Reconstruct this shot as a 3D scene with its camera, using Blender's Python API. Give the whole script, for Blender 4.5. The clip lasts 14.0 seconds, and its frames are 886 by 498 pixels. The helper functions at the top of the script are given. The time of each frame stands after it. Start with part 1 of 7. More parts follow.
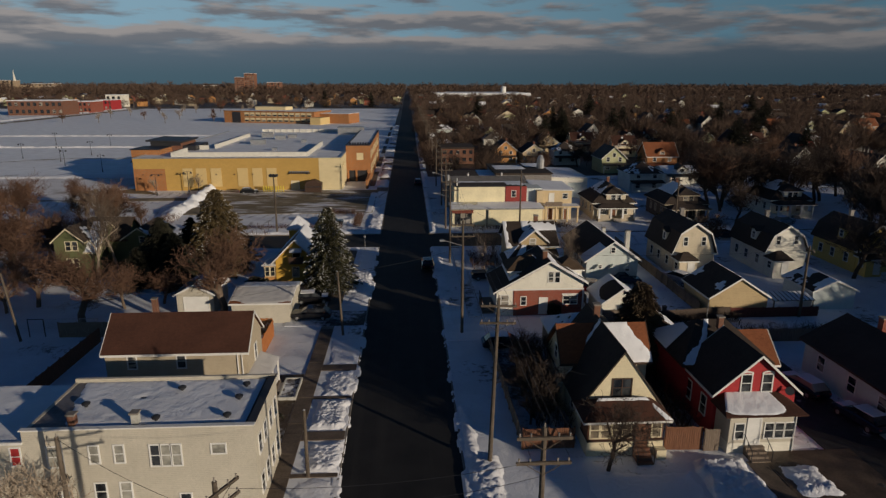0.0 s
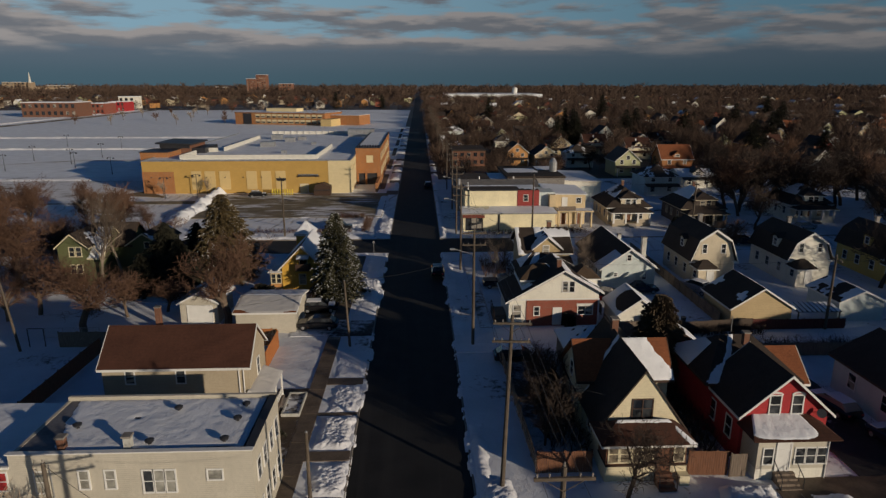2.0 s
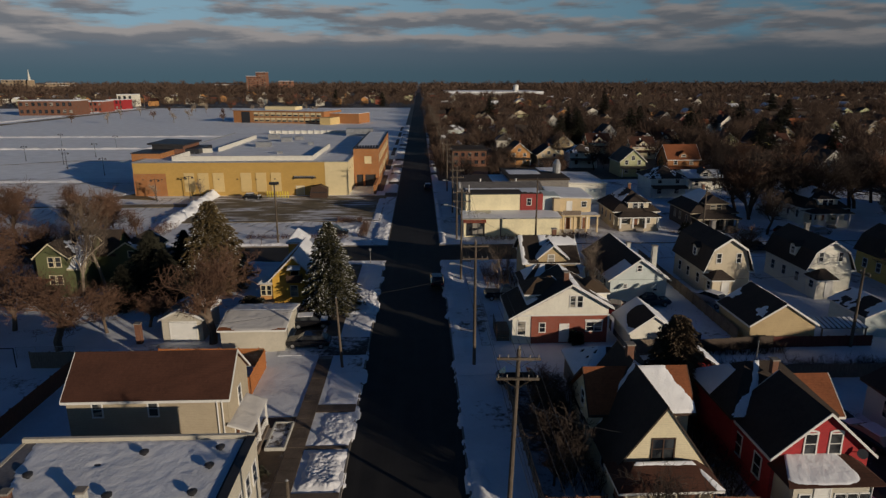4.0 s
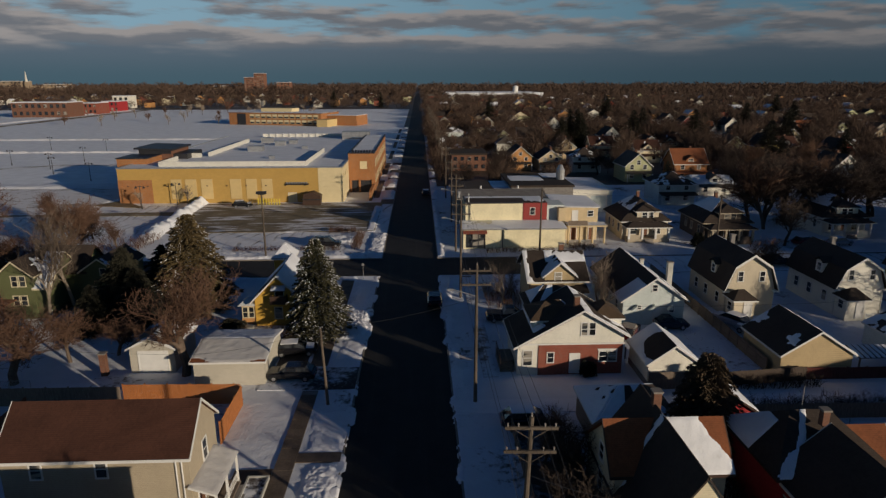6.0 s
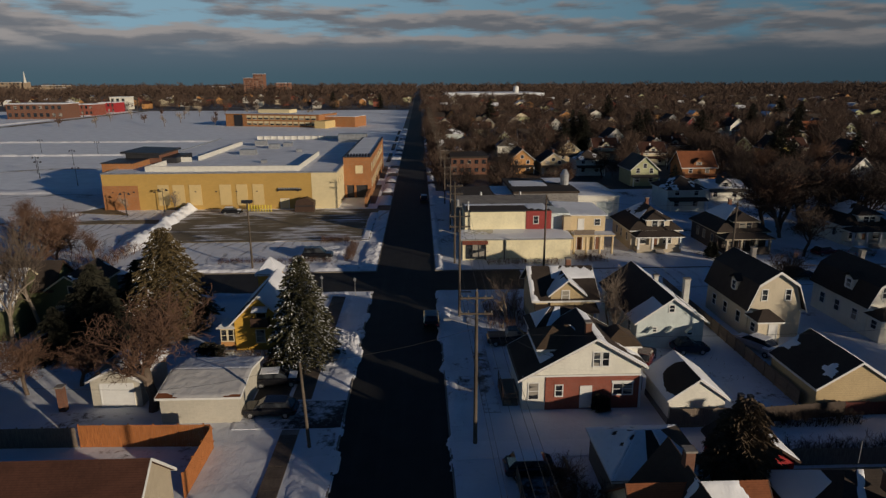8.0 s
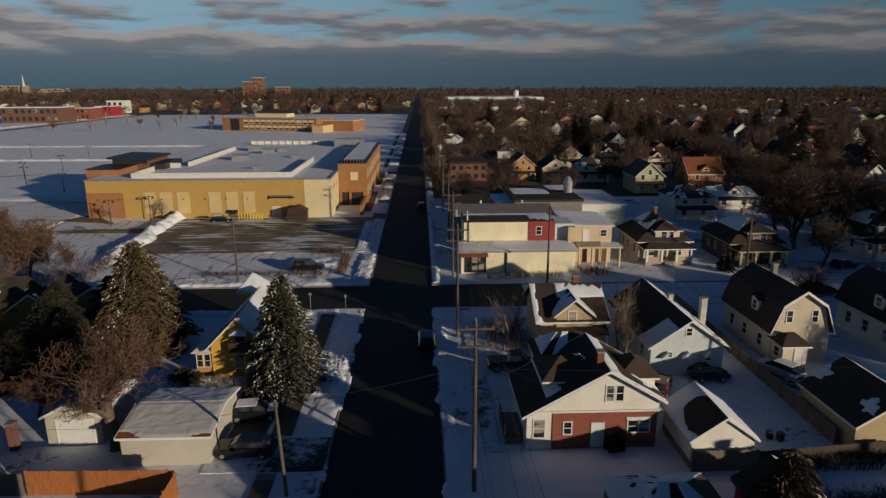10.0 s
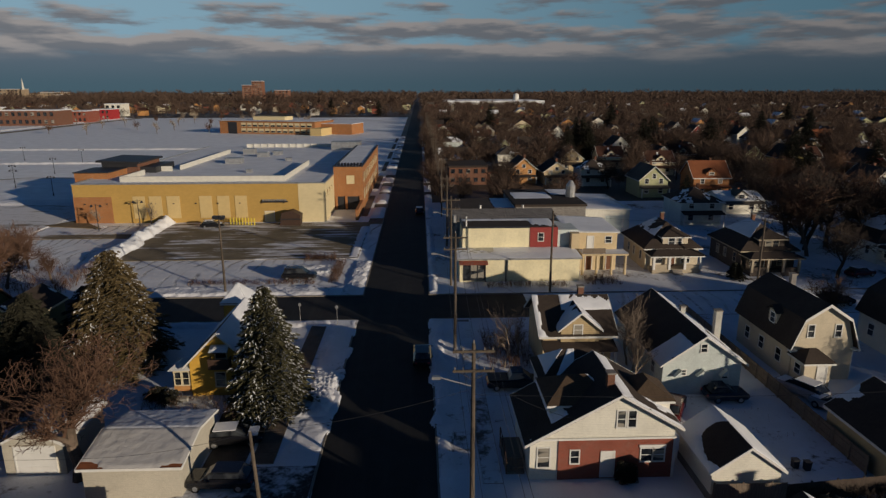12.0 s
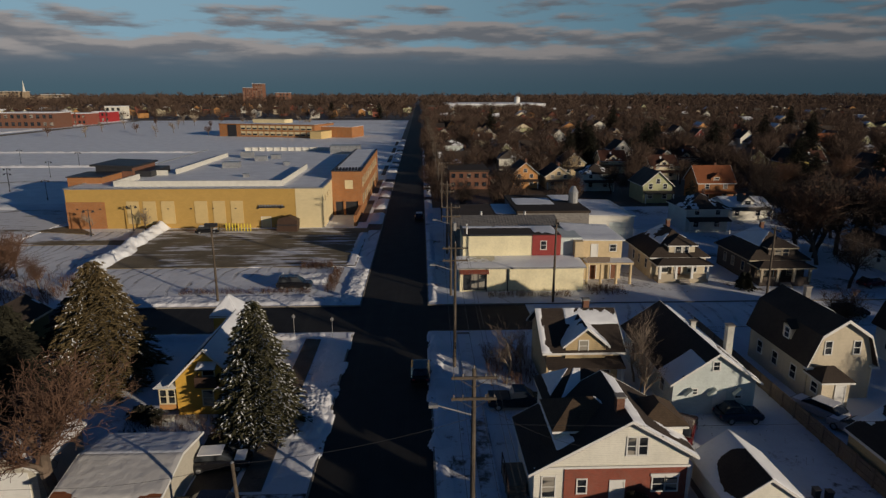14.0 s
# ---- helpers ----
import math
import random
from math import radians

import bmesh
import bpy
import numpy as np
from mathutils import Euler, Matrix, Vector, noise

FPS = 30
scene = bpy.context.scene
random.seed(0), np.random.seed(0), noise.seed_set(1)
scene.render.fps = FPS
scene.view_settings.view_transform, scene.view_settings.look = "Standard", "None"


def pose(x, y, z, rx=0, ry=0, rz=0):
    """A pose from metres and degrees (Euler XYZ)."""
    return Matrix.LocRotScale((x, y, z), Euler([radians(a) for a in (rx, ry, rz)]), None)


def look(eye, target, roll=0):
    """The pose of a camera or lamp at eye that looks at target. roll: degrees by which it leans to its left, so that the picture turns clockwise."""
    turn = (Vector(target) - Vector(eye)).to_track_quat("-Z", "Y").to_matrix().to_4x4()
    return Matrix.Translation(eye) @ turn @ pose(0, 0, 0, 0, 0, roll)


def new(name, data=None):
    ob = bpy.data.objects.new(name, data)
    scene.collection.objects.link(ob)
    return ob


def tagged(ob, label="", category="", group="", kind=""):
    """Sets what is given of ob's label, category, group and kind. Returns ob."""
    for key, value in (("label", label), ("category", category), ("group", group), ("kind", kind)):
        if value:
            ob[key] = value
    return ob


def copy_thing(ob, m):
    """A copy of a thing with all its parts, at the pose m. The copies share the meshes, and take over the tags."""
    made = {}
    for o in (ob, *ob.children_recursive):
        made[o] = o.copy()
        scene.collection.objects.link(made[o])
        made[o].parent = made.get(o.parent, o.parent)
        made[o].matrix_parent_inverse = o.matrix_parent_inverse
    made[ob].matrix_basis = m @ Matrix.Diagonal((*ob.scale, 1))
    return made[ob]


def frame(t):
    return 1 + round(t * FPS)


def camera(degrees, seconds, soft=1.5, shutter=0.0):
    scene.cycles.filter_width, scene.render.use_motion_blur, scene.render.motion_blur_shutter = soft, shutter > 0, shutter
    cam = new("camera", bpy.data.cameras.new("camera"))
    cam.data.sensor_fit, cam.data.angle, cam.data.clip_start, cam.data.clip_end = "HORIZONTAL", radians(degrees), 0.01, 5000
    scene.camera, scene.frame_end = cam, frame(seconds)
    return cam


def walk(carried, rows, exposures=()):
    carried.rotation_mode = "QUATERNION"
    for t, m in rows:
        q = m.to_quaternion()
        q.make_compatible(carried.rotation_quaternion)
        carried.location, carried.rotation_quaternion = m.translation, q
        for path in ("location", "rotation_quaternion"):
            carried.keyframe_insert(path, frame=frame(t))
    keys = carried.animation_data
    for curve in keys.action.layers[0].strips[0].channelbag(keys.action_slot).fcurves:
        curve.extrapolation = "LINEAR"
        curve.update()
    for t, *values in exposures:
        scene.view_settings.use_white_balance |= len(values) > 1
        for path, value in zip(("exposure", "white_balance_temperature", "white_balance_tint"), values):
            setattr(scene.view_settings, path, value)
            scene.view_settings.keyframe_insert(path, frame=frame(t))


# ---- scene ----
cam = camera(70.7, 14.0, soft=1.35)
PATH = [
    (0, (-1.145, -0.953, 26.143), (-1.037, 0.976, 25.625), 0.1),
    (0.5, (-1.108, -0.328, 26.124), (-0.999, 1.601, 25.607), 0.1),
    (1, (-1.06, 0.224, 26.194), (-0.953, 2.153, 25.678), 0.1),
    (1.1, (-1.047, 0.341, 26.207), (-0.940, 2.270, 25.691), 0.08),
    (1.2, (-1.034, 0.458, 26.220), (-0.934, 2.387, 25.705), 0.06),
    (1.3, (-1.022, 0.575, 26.234), (-0.934, 2.505, 25.718), 0.04),
    (1.4, (-1.009, 0.692, 26.247), (-0.933, 2.623, 25.732), 0.02),
    (1.5, (-0.996, 0.809, 26.26), (-0.922, 2.74, 25.745), 0.0),
    (2, (-0.994, 1.472, 26.312), (-0.92, 3.403, 25.797), 0.0),
    (2.5, (-0.932, 2.25, 26.352), (-0.859, 4.181, 25.835), 0.0),
    (5, (-0.413, 9.434, 26.876), (-0.342, 11.363, 26.351), -0.1),
    (5.5, (-0.306, 11.086, 26.901), (-0.234, 13.015, 26.379), -0.1),
    (6, (-0.215, 12.704, 26.933), (-0.142, 14.634, 26.412), -0.1),
    (6.5, (-0.041, 14.276, 26.971), (0.032, 16.205, 26.45), -0.2),
    (7, (0.121, 15.854, 26.995), (0.193, 17.784, 26.474), -0.2),
    (7.5, (0.259, 17.367, 27.008), (0.33, 19.296, 26.488), -0.2),
    (8, (0.412, 18.923, 27.045), (0.483, 20.853, 26.525), -0.2),
    (8.5, (0.578, 20.418, 27.046), (0.649, 22.349, 26.529), -0.2),
    (11, (1.185, 26.67, 26.654), (1.258, 28.605, 26.152), -0.1),
    (11.5, (1.33, 27.626, 26.529), (1.403, 29.562, 26.03), -0.2),
    (12, (1.441, 28.543, 26.359), (1.513, 30.479, 25.862), -0.1),
    (12.5, (1.529, 29.359, 26.234), (1.601, 31.296, 25.739), -0.1),
    (13, (1.602, 30.083, 26.23), (1.673, 32.02, 25.737), -0.1),
    (13.5, (1.646, 30.709, 26.321), (1.717, 32.647, 25.831), -0.1),
    (14, (1.676, 31.278, 26.485), (1.746, 33.217, 25.996), -0.0),
]
walk(cam, [(t, look(eye, target, roll)) for t, eye, target, roll in PATH])

# ---- world, sun ----
SUN_TO = Vector((-0.737, 0.676, 0)).normalized()
SUN_EL = radians(10.4)
scene.view_settings.exposure = 0.2


def sky_world():
    w = bpy.data.worlds.new("winter_sky")
    scene.world = w
    w.use_nodes = True
    nt = w.node_tree
    nt.nodes.clear()
    N = nt.nodes.new
    out, mix = N("ShaderNodeOutputWorld"), N("ShaderNodeMixShader")
    high, low = N("ShaderNodeBackground"), N("ShaderNodeBackground")
    sky = N("ShaderNodeTexSky")
    sky.sky_type = "NISHITA"
    sky.sun_disc = False
    sky.sun_elevation = SUN_EL
    sky.sun_rotation = math.atan2(-SUN_TO.x, -SUN_TO.y)
    high.inputs["Strength"].default_value = 0.0195
    deep = N("ShaderNodeMix")
    deep.data_type, deep.blend_type = "RGBA", "MULTIPLY"
    deep.inputs["Factor"].default_value = 1.0
    deep.inputs[7].default_value = (0.31, 0.80, 1.62, 1)
    nt.links.new(sky.outputs[0], deep.inputs[6])
    nt.links.new(deep.outputs[2], high.inputs["Color"])
    geo = N("ShaderNodeTexCoord")
    sep = N("ShaderNodeSeparateXYZ")
    nt.links.new(geo.outputs["Generated"], sep.inputs[0])

    def m(op, a, b=None, clamp=False):
        n = N("ShaderNodeMath")
        n.operation = op
        n.use_clamp = clamp
        for k, v in enumerate((a, b)):
            if v is None:
                continue
            if isinstance(v, (int, float)):
                n.inputs[k].default_value = v
            else:
                nt.links.new(v, n.inputs[k])
        return n.outputs[0]

    def smooth(v, a, b):
        n = N("ShaderNodeMapRange")
        n.interpolation_type = "SMOOTHSTEP"
        nt.links.new(v, n.inputs["Value"])
        n.inputs["From Min"].default_value = a
        n.inputs["From Max"].default_value = b
        return n.outputs["Result"]

    def mixc(f, a, b):
        n = N("ShaderNodeMix")
        n.data_type = "RGBA"
        nt.links.new(f, n.inputs["Factor"])
        for k, v in (("A", a), ("B", b)):
            sock = [q for q in n.inputs if q.name == k and q.type == "RGBA"][0]
            if isinstance(v, tuple):
                sock.default_value = (*v, 1)
            else:
                nt.links.new(v, sock)
        return [q for q in n.outputs if q.type == "RGBA"][0]

    def noise_at(az_scale, el_scale, seed, detail=5.0, rough=0.55):
        c = N("ShaderNodeCombineXYZ")
        nt.links.new(m("MULTIPLY", az, az_scale), c.inputs[0])
        nt.links.new(m("MULTIPLY", el, el_scale), c.inputs[1])
        c.inputs[2].default_value = seed
        n = N("ShaderNodeTexNoise")
        n.inputs["Scale"].default_value = 1.0
        n.inputs["Detail"].default_value = detail
        n.inputs["Roughness"].default_value = rough
        nt.links.new(c.outputs[0], n.inputs["Vector"])
        return n.outputs["Fac"]

    el = sep.outputs["Z"]
    az = m("ARCTAN2", sep.outputs["X"], sep.outputs["Y"])
    turn = smooth(az, -0.5, 0.7)
    clear = mixc(turn, (0.190, 0.312, 0.392), (0.060, 0.125, 0.170))

    def cloud_body(rise):
        """Density of the flat cumulus rows, sampled a little higher or lower."""
        c = N("ShaderNodeCombineXYZ")
        nt.links.new(m("MULTIPLY", az, 9.0), c.inputs[0])
        nt.links.new(m("MULTIPLY", m("ADD", el, rise), 54.0), c.inputs[1])
        c.inputs[2].default_value = 3.4
        n = N("ShaderNodeTexNoise")
        n.inputs["Scale"].default_value = 1.0
        n.inputs["Detail"].default_value = 5.0
        n.inputs["Roughness"].default_value = 0.5
        nt.links.new(c.outputs[0], n.inputs["Vector"])
        return n.outputs["Fac"]

    body = cloud_body(0.0)
    fine = noise_at(38, 150, 5.5, 4.0)
    # clouds thicken downwards into one bank; tops are lit, bases are in shade
    gate = m("ADD", m("MULTIPLY", m("SUBTRACT", 0.106, el), 10.0), m("MULTIPLY", m("SUBTRACT", body, 0.5), 3.0))
    gate = m("ADD", gate, m("MULTIPLY", m("SUBTRACT", fine, 0.5), 0.5))
    cover = smooth(gate, -0.22, 0.34)
    relief = m("ADD", m("MULTIPLY", m("SUBTRACT", cloud_body(-0.006), cloud_body(0.005)), 2.6), m("MULTIPLY", m("SUBTRACT", fine, 0.5), 0.5))
    warm = mixc(turn, (0.262, 0.246, 0.242), (0.158, 0.150, 0.151))
    base = mixc(turn, (0.132, 0.142, 0.160), (0.078, 0.088, 0.102))
    cloud = mixc(smooth(relief, -0.30, 0.42), base, warm)
    puffs = mixc(cover, clear, cloud)
    bank_edge = m("ADD", el, m("MULTIPLY", m("SUBTRACT", body, 0.5), 0.035))
    near_water = mixc(turn, (0.052, 0.094, 0.122), (0.028, 0.052, 0.071))
    bank_top = mixc(turn, (0.084, 0.114, 0.146), (0.044, 0.064, 0.085))
    bank = mixc(smooth(el, 0.0, 0.05), near_water, bank_top)
    col = mixc(smooth(bank_edge, 0.036, 0.062), bank, puffs)
    nt.links.new(col, low.inputs["Color"])
    low.inputs["Strength"].default_value = 0.97
    nt.links.new(smooth(el, 0.13, 0.30), mix.inputs[0])
    nt.links.new(low.outputs[0], mix.inputs[1])
    nt.links.new(high.outputs[0], mix.inputs[2])
    nt.links.new(mix.outputs[0], out.inputs["Surface"])


sky_world()
sun_data = bpy.data.lights.new("sun", "SUN")
sun_data.energy = 3.1
sun_data.angle = radians(0.6)
sun_data.color = (1.0, 0.85, 0.66)
sun = new("sun", sun_data)
ray = Vector((SUN_TO.x * math.cos(SUN_EL), SUN_TO.y * math.cos(SUN_EL), -math.sin(SUN_EL)))
sun.matrix_world = Matrix.Translation((60, -60, 60)) @ ray.to_track_quat("-Z", "Y").to_matrix().to_4x4()

# ---- materials ----
class Mat:
    """A small builder of procedural materials in real-world metres."""

    def __init__(self, name, rough=0.8, metal=0.0):
        self.mat = bpy.data.materials.new(name)
        self.mat.use_nodes = True
        self.nt = self.mat.node_tree
        self.bsdf = self.nt.nodes["Principled BSDF"]
        self.bsdf.inputs["Roughness"].default_value = rough
        self.bsdf.inputs["Metallic"].default_value = metal
        self.bsdf.inputs["Specular IOR Level"].default_value = 0.3
        self.pos = self.node("ShaderNodeNewGeometry").outputs["Position"]

    def node(self, kind):
        return self.nt.nodes.new(kind)

    def link(self, a, b):
        self.nt.links.new(a, b)

    def noise(self, scale, detail=4.0, rough=0.55, stretch=None, vec=None):
        n = self.node("ShaderNodeTexNoise")
        n.inputs["Scale"].default_value = scale
        n.inputs["Detail"].default_value = detail
        n.inputs["Roughness"].default_value = rough
        v = vec or self.pos
        if stretch:
            mp = self.node("ShaderNodeMapping")
            mp.inputs["Scale"].default_value = stretch
            self.link(v, mp.inputs["Vector"])
            v = mp.outputs[0]
        self.link(v, n.inputs["Vector"])
        return n.outputs["Fac"]

    def math(self, op, a, b=None):
        n = self.node("ShaderNodeMath")
        n.operation = op
        for k, v in enumerate((a, b)):
            if v is None:
                continue
            if isinstance(v, (int, float)):
                n.inputs[k].default_value = v
            else:
                self.link(v, n.inputs[k])
        return n.outputs[0]

    def smooth(self, v, a, b):
        n = self.node("ShaderNodeMapRange")
        n.interpolation_type = "SMOOTHSTEP"
        self.link(v, n.inputs["Value"])
        n.inputs["From Min"].default_value = a
        n.inputs["From Max"].default_value = b
        return n.outputs["Result"]

    def mix(self, f, a, b):
        n = self.node("ShaderNodeMix")
        n.data_type = "RGBA"
        if isinstance(f, (int, float)):
            n.inputs["Factor"].default_value = f
        else:
            self.link(f, n.inputs["Factor"])
        for k, v in (("A", a), ("B", b)):
            sock = [q for q in n.inputs if q.name == k and q.type == "RGBA"][0]
            if isinstance(v, tuple):
                sock.default_value = (*v, 1)
            else:
                self.link(v, sock)
        return [q for q in n.outputs if q.type == "RGBA"][0]

    def tint(self, col, amount=0.25, scale=0.6, fine=9.0):
        """The colour with stains at two scales."""
        f = self.math("ADD", self.math("MULTIPLY", self.noise(scale), 0.6), self.math("MULTIPLY", self.noise(fine, 3), 0.4))
        dark = tuple(c * (1 - amount) for c in col)
        light = tuple(min(1, c * (1 + amount * 0.6)) for c in col)
        return self.mix(self.smooth(f, 0.3, 0.7), dark, light)

    def xyz(self):
        s = self.node("ShaderNodeSeparateXYZ")
        self.link(self.pos, s.inputs[0])
        return s.outputs

    def color(self, sock):
        if isinstance(sock, tuple):
            self.bsdf.inputs["Base Color"].default_value = (*sock, 1)
        else:
            self.link(sock, self.bsdf.inputs["Base Color"])
        return self

    def bump(self, height, strength=0.5, dist=0.02):
        b = self.node("ShaderNodeBump")
        b.inputs["Strength"].default_value = strength
        b.inputs["Distance"].default_value = dist
        self.link(height, b.inputs["Height"])
        self.link(b.outputs[0], self.bsdf.inputs["Normal"])
        return self


def siding_mat(name, col, board=0.13):
    m = Mat(name, 0.7)
    z = m.xyz()[2]
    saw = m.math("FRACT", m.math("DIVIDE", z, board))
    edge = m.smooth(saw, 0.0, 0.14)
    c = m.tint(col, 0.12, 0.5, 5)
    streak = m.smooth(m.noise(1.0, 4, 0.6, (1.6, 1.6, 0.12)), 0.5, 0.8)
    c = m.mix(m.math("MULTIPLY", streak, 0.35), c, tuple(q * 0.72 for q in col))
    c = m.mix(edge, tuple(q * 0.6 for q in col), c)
    return m.color(c).bump(saw, 0.6, 0.015).mat


def brick_mat(name, col, mortar=(0.34, 0.31, 0.28), w=0.21, h=0.075, spread=0.7):
    m = Mat(name, 0.85)
    s = m.xyz()
    c = m.node("ShaderNodeCombineXYZ")
    m.link(m.math("ADD", s[0], s[1]), c.inputs[0])
    m.link(s[2], c.inputs[1])
    b = m.node("ShaderNodeTexBrick")
    m.link(c.outputs[0], b.inputs["Vector"])
    b.inputs["Scale"].default_value = 1.0
    b.inputs["Brick Width"].default_value = w
    b.inputs["Row Height"].default_value = h
    b.inputs["Mortar Size"].default_value = 0.008
    b.inputs["Color1"].default_value = (*col, 1)
    b.inputs["Color2"].default_value = (*[q * spread for q in col], 1)
    b.inputs["Mortar"].default_value = (*mortar, 1)
    f = m.smooth(m.noise(0.7), 0.35, 0.7)
    c2 = m.mix(m.math("MULTIPLY", f, 0.35 if spread < 0.9 else 0.12), b.outputs["Color"], tuple(q * 0.55 for q in col))
    return m.color(c2).bump(b.outputs["Fac"], -0.4, 0.01).mat


def shingle_mat(name, col, tab=0.14):
    m = Mat(name, 0.9)
    s = m.xyz()
    course = m.math("FRACT", m.math("DIVIDE", s[2], tab * 0.6))
    tabs = m.node("ShaderNodeTexVoronoi")
    tabs.inputs["Scale"].default_value = 4.0
    m.link(m.pos, tabs.inputs["Vector"])
    c = m.tint(col, 0.35, 0.35, 7)
    c = m.mix(m.math("MULTIPLY", tabs.outputs["Color"], 0.35), c, tuple(q * 1.5 for q in col))
    c = m.mix(m.smooth(course, 0.0, 0.2), tuple(q * 0.55 for q in col), c)
    return m.color(c).bump(course, 0.5, 0.02).mat


def plain_mat(name, col, rough=0.7, metal=0.0, amount=0.2, scale=1.2, fine=14):
    m = Mat(name, rough, metal)
    return m.color(m.tint(col, amount, scale, fine)).bump(m.noise(fine * 2, 3), 0.15, 0.01).mat


def snow_mat(name, dirt=0.0, col=(0.75, 0.765, 0.80), soil=(0.09, 0.065, 0.045)):
    m = Mat(name, 0.55)
    m.bsdf.inputs["Specular IOR Level"].default_value = 0.2
    c = m.mix(m.smooth(m.noise(0.25, 5), 0.35, 0.7), tuple(q * 0.88 for q in col), col)
    c = m.mix(m.math("MULTIPLY", m.smooth(m.noise(2.2, 5, 0.65), 0.56, 0.72), 0.25), c, (0.5, 0.48, 0.46))
    if dirt > 0:
        f = m.math("ADD", m.math("MULTIPLY", m.noise(0.11, 4, 0.6), 0.65), m.math("MULTIPLY", m.noise(1.7, 5, 0.7), 0.35))
        c = m.mix(m.smooth(f, 0.60 - dirt * 0.2, 0.68 - dirt * 0.16), c, m.tint(soil, 0.4, 0.8, 11))
    h = m.math("ADD", m.math("MULTIPLY", m.noise(0.9, 4), 1.0), m.math("MULTIPLY", m.noise(6.0, 4, 0.6), 0.35))
    return m.color(c).bump(h, 0.6, 0.12).mat


def glass_mat():
    m = Mat("window_glass", 0.06)
    m.bsdf.inputs["Specular IOR Level"].default_value = 0.6
    info = m.node("ShaderNodeObjectInfo")
    blind = m.math("GREATER_THAN", info.outputs["Random"], 0.68)
    half = m.smooth(m.noise(1.6, 1, 0.4, (0.2, 0.2, 1.0)), 0.44, 0.50)
    dark = m.mix(m.smooth(m.noise(0.9, 2), 0.4, 0.65), (0.012, 0.014, 0.018), (0.05, 0.055, 0.06))
    return m.color(m.mix(m.math("MULTIPLY", m.math("MULTIPLY", blind, half), 0.85), dark, (0.34, 0.31, 0.26))).mat


def wood_fence_mat(name, col):
    m = Mat(name, 0.8)
    s = m.xyz()
    g = m.noise(3.0, 4, 0.6, (5, 5, 0.5))
    c = m.mix(m.smooth(g, 0.3, 0.7), tuple(q * 0.6 for q in col), col)
    return m.color(c).bump(g, 0.3, 0.01).mat


def asphalt_mat():
    m = Mat("asphalt", 0.75)
    s = m.xyz()
    c = m.tint((0.018, 0.017, 0.0165), 0.4, 0.5, 20)
    lanes = m.smooth(m.noise(1.0, 4, 0.6, (0.9, 0.035, 1)), 0.48, 0.72)
    c = m.mix(m.math("MULTIPLY", lanes, 0.4), c, (0.04, 0.037, 0.034))
    patch = m.smooth(m.noise(0.35, 5, 0.7), 0.62, 0.70)
    c = m.mix(m.math("MULTIPLY", patch, 0.5), c, (0.015, 0.015, 0.016))
    return m.color(c).bump(m.noise(30, 3), 0.3, 0.01).mat


def lot_mat(name, white):
    """Asphalt under swept snow; white: how much of it the snow still covers."""
    m = Mat(name, 0.85)
    c = m.tint((0.20, 0.162, 0.105), 0.35, 0.3, 12)
    sweep = m.noise(1.0, 5, 0.65, (0.09, 0.9, 1))
    blot = m.noise(0.075, 4, 0.6)
    f = m.math("ADD", m.math("MULTIPLY", sweep, 0.55), m.math("MULTIPLY", blot, 0.45))
    f = m.smooth(f, 0.60 - white, 0.66 - white)
    rut = m.smooth(m.noise(1.0, 4, 0.6, (0.35, 1.6, 1)), 0.60, 0.66)
    f = m.math("MULTIPLY", f, m.math("SUBTRACT", 1.0, m.math("MULTIPLY", rut, 0.6)))
    c = m.mix(m.math("MULTIPLY", f, 0.85), c, (0.80, 0.80, 0.83))
    return m.color(c).mat


def rutted_snow_mat():
    """Snow driven over, with curved dark tyre tracks."""
    m = Mat("rutted_snow", 0.6)
    warp = m.node("ShaderNodeTexWave")
    warp.inputs["Scale"].default_value = 0.16
    warp.inputs["Distortion"].default_value = 16.0
    warp.inputs["Detail"].default_value = 2.0
    warp.inputs["Detail Scale"].default_value = 0.35
    m.link(m.pos, warp.inputs["Vector"])
    track = m.smooth(warp.outputs["Fac"], 0.80, 0.97)
    gate = m.smooth(m.noise(0.09, 3), 0.42, 0.58)
    f = m.math("MULTIPLY", m.math("MULTIPLY", track, gate), m.smooth(m.noise(1.4, 4, 0.7), 0.36, 0.56))
    c = m.mix(m.smooth(m.noise(0.3, 5), 0.35, 0.7), (0.68, 0.69, 0.72), (0.80, 0.81, 0.84))
    c = m.mix(m.math("MULTIPLY", f, 0.7), c, (0.16, 0.14, 0.125))
    return m.color(c).bump(m.math("ADD", m.noise(0.9, 4), m.math("MULTIPLY", f, -0.6)), 0.6, 0.12).mat


def bark_mat(name, col):
    m = Mat(name, 0.9)
    return m.color(m.tint(col, 0.4, 0.5, 6)).mat


def water_mat():
    m = Mat("lake_water", 0.25)
    return m.color(m.mix(m.smooth(m.noise(0.002, 3, 0.5, (0.2, 1, 1)), 0.4, 0.6), (0.02, 0.05, 0.08), (0.03, 0.075, 0.11))).mat


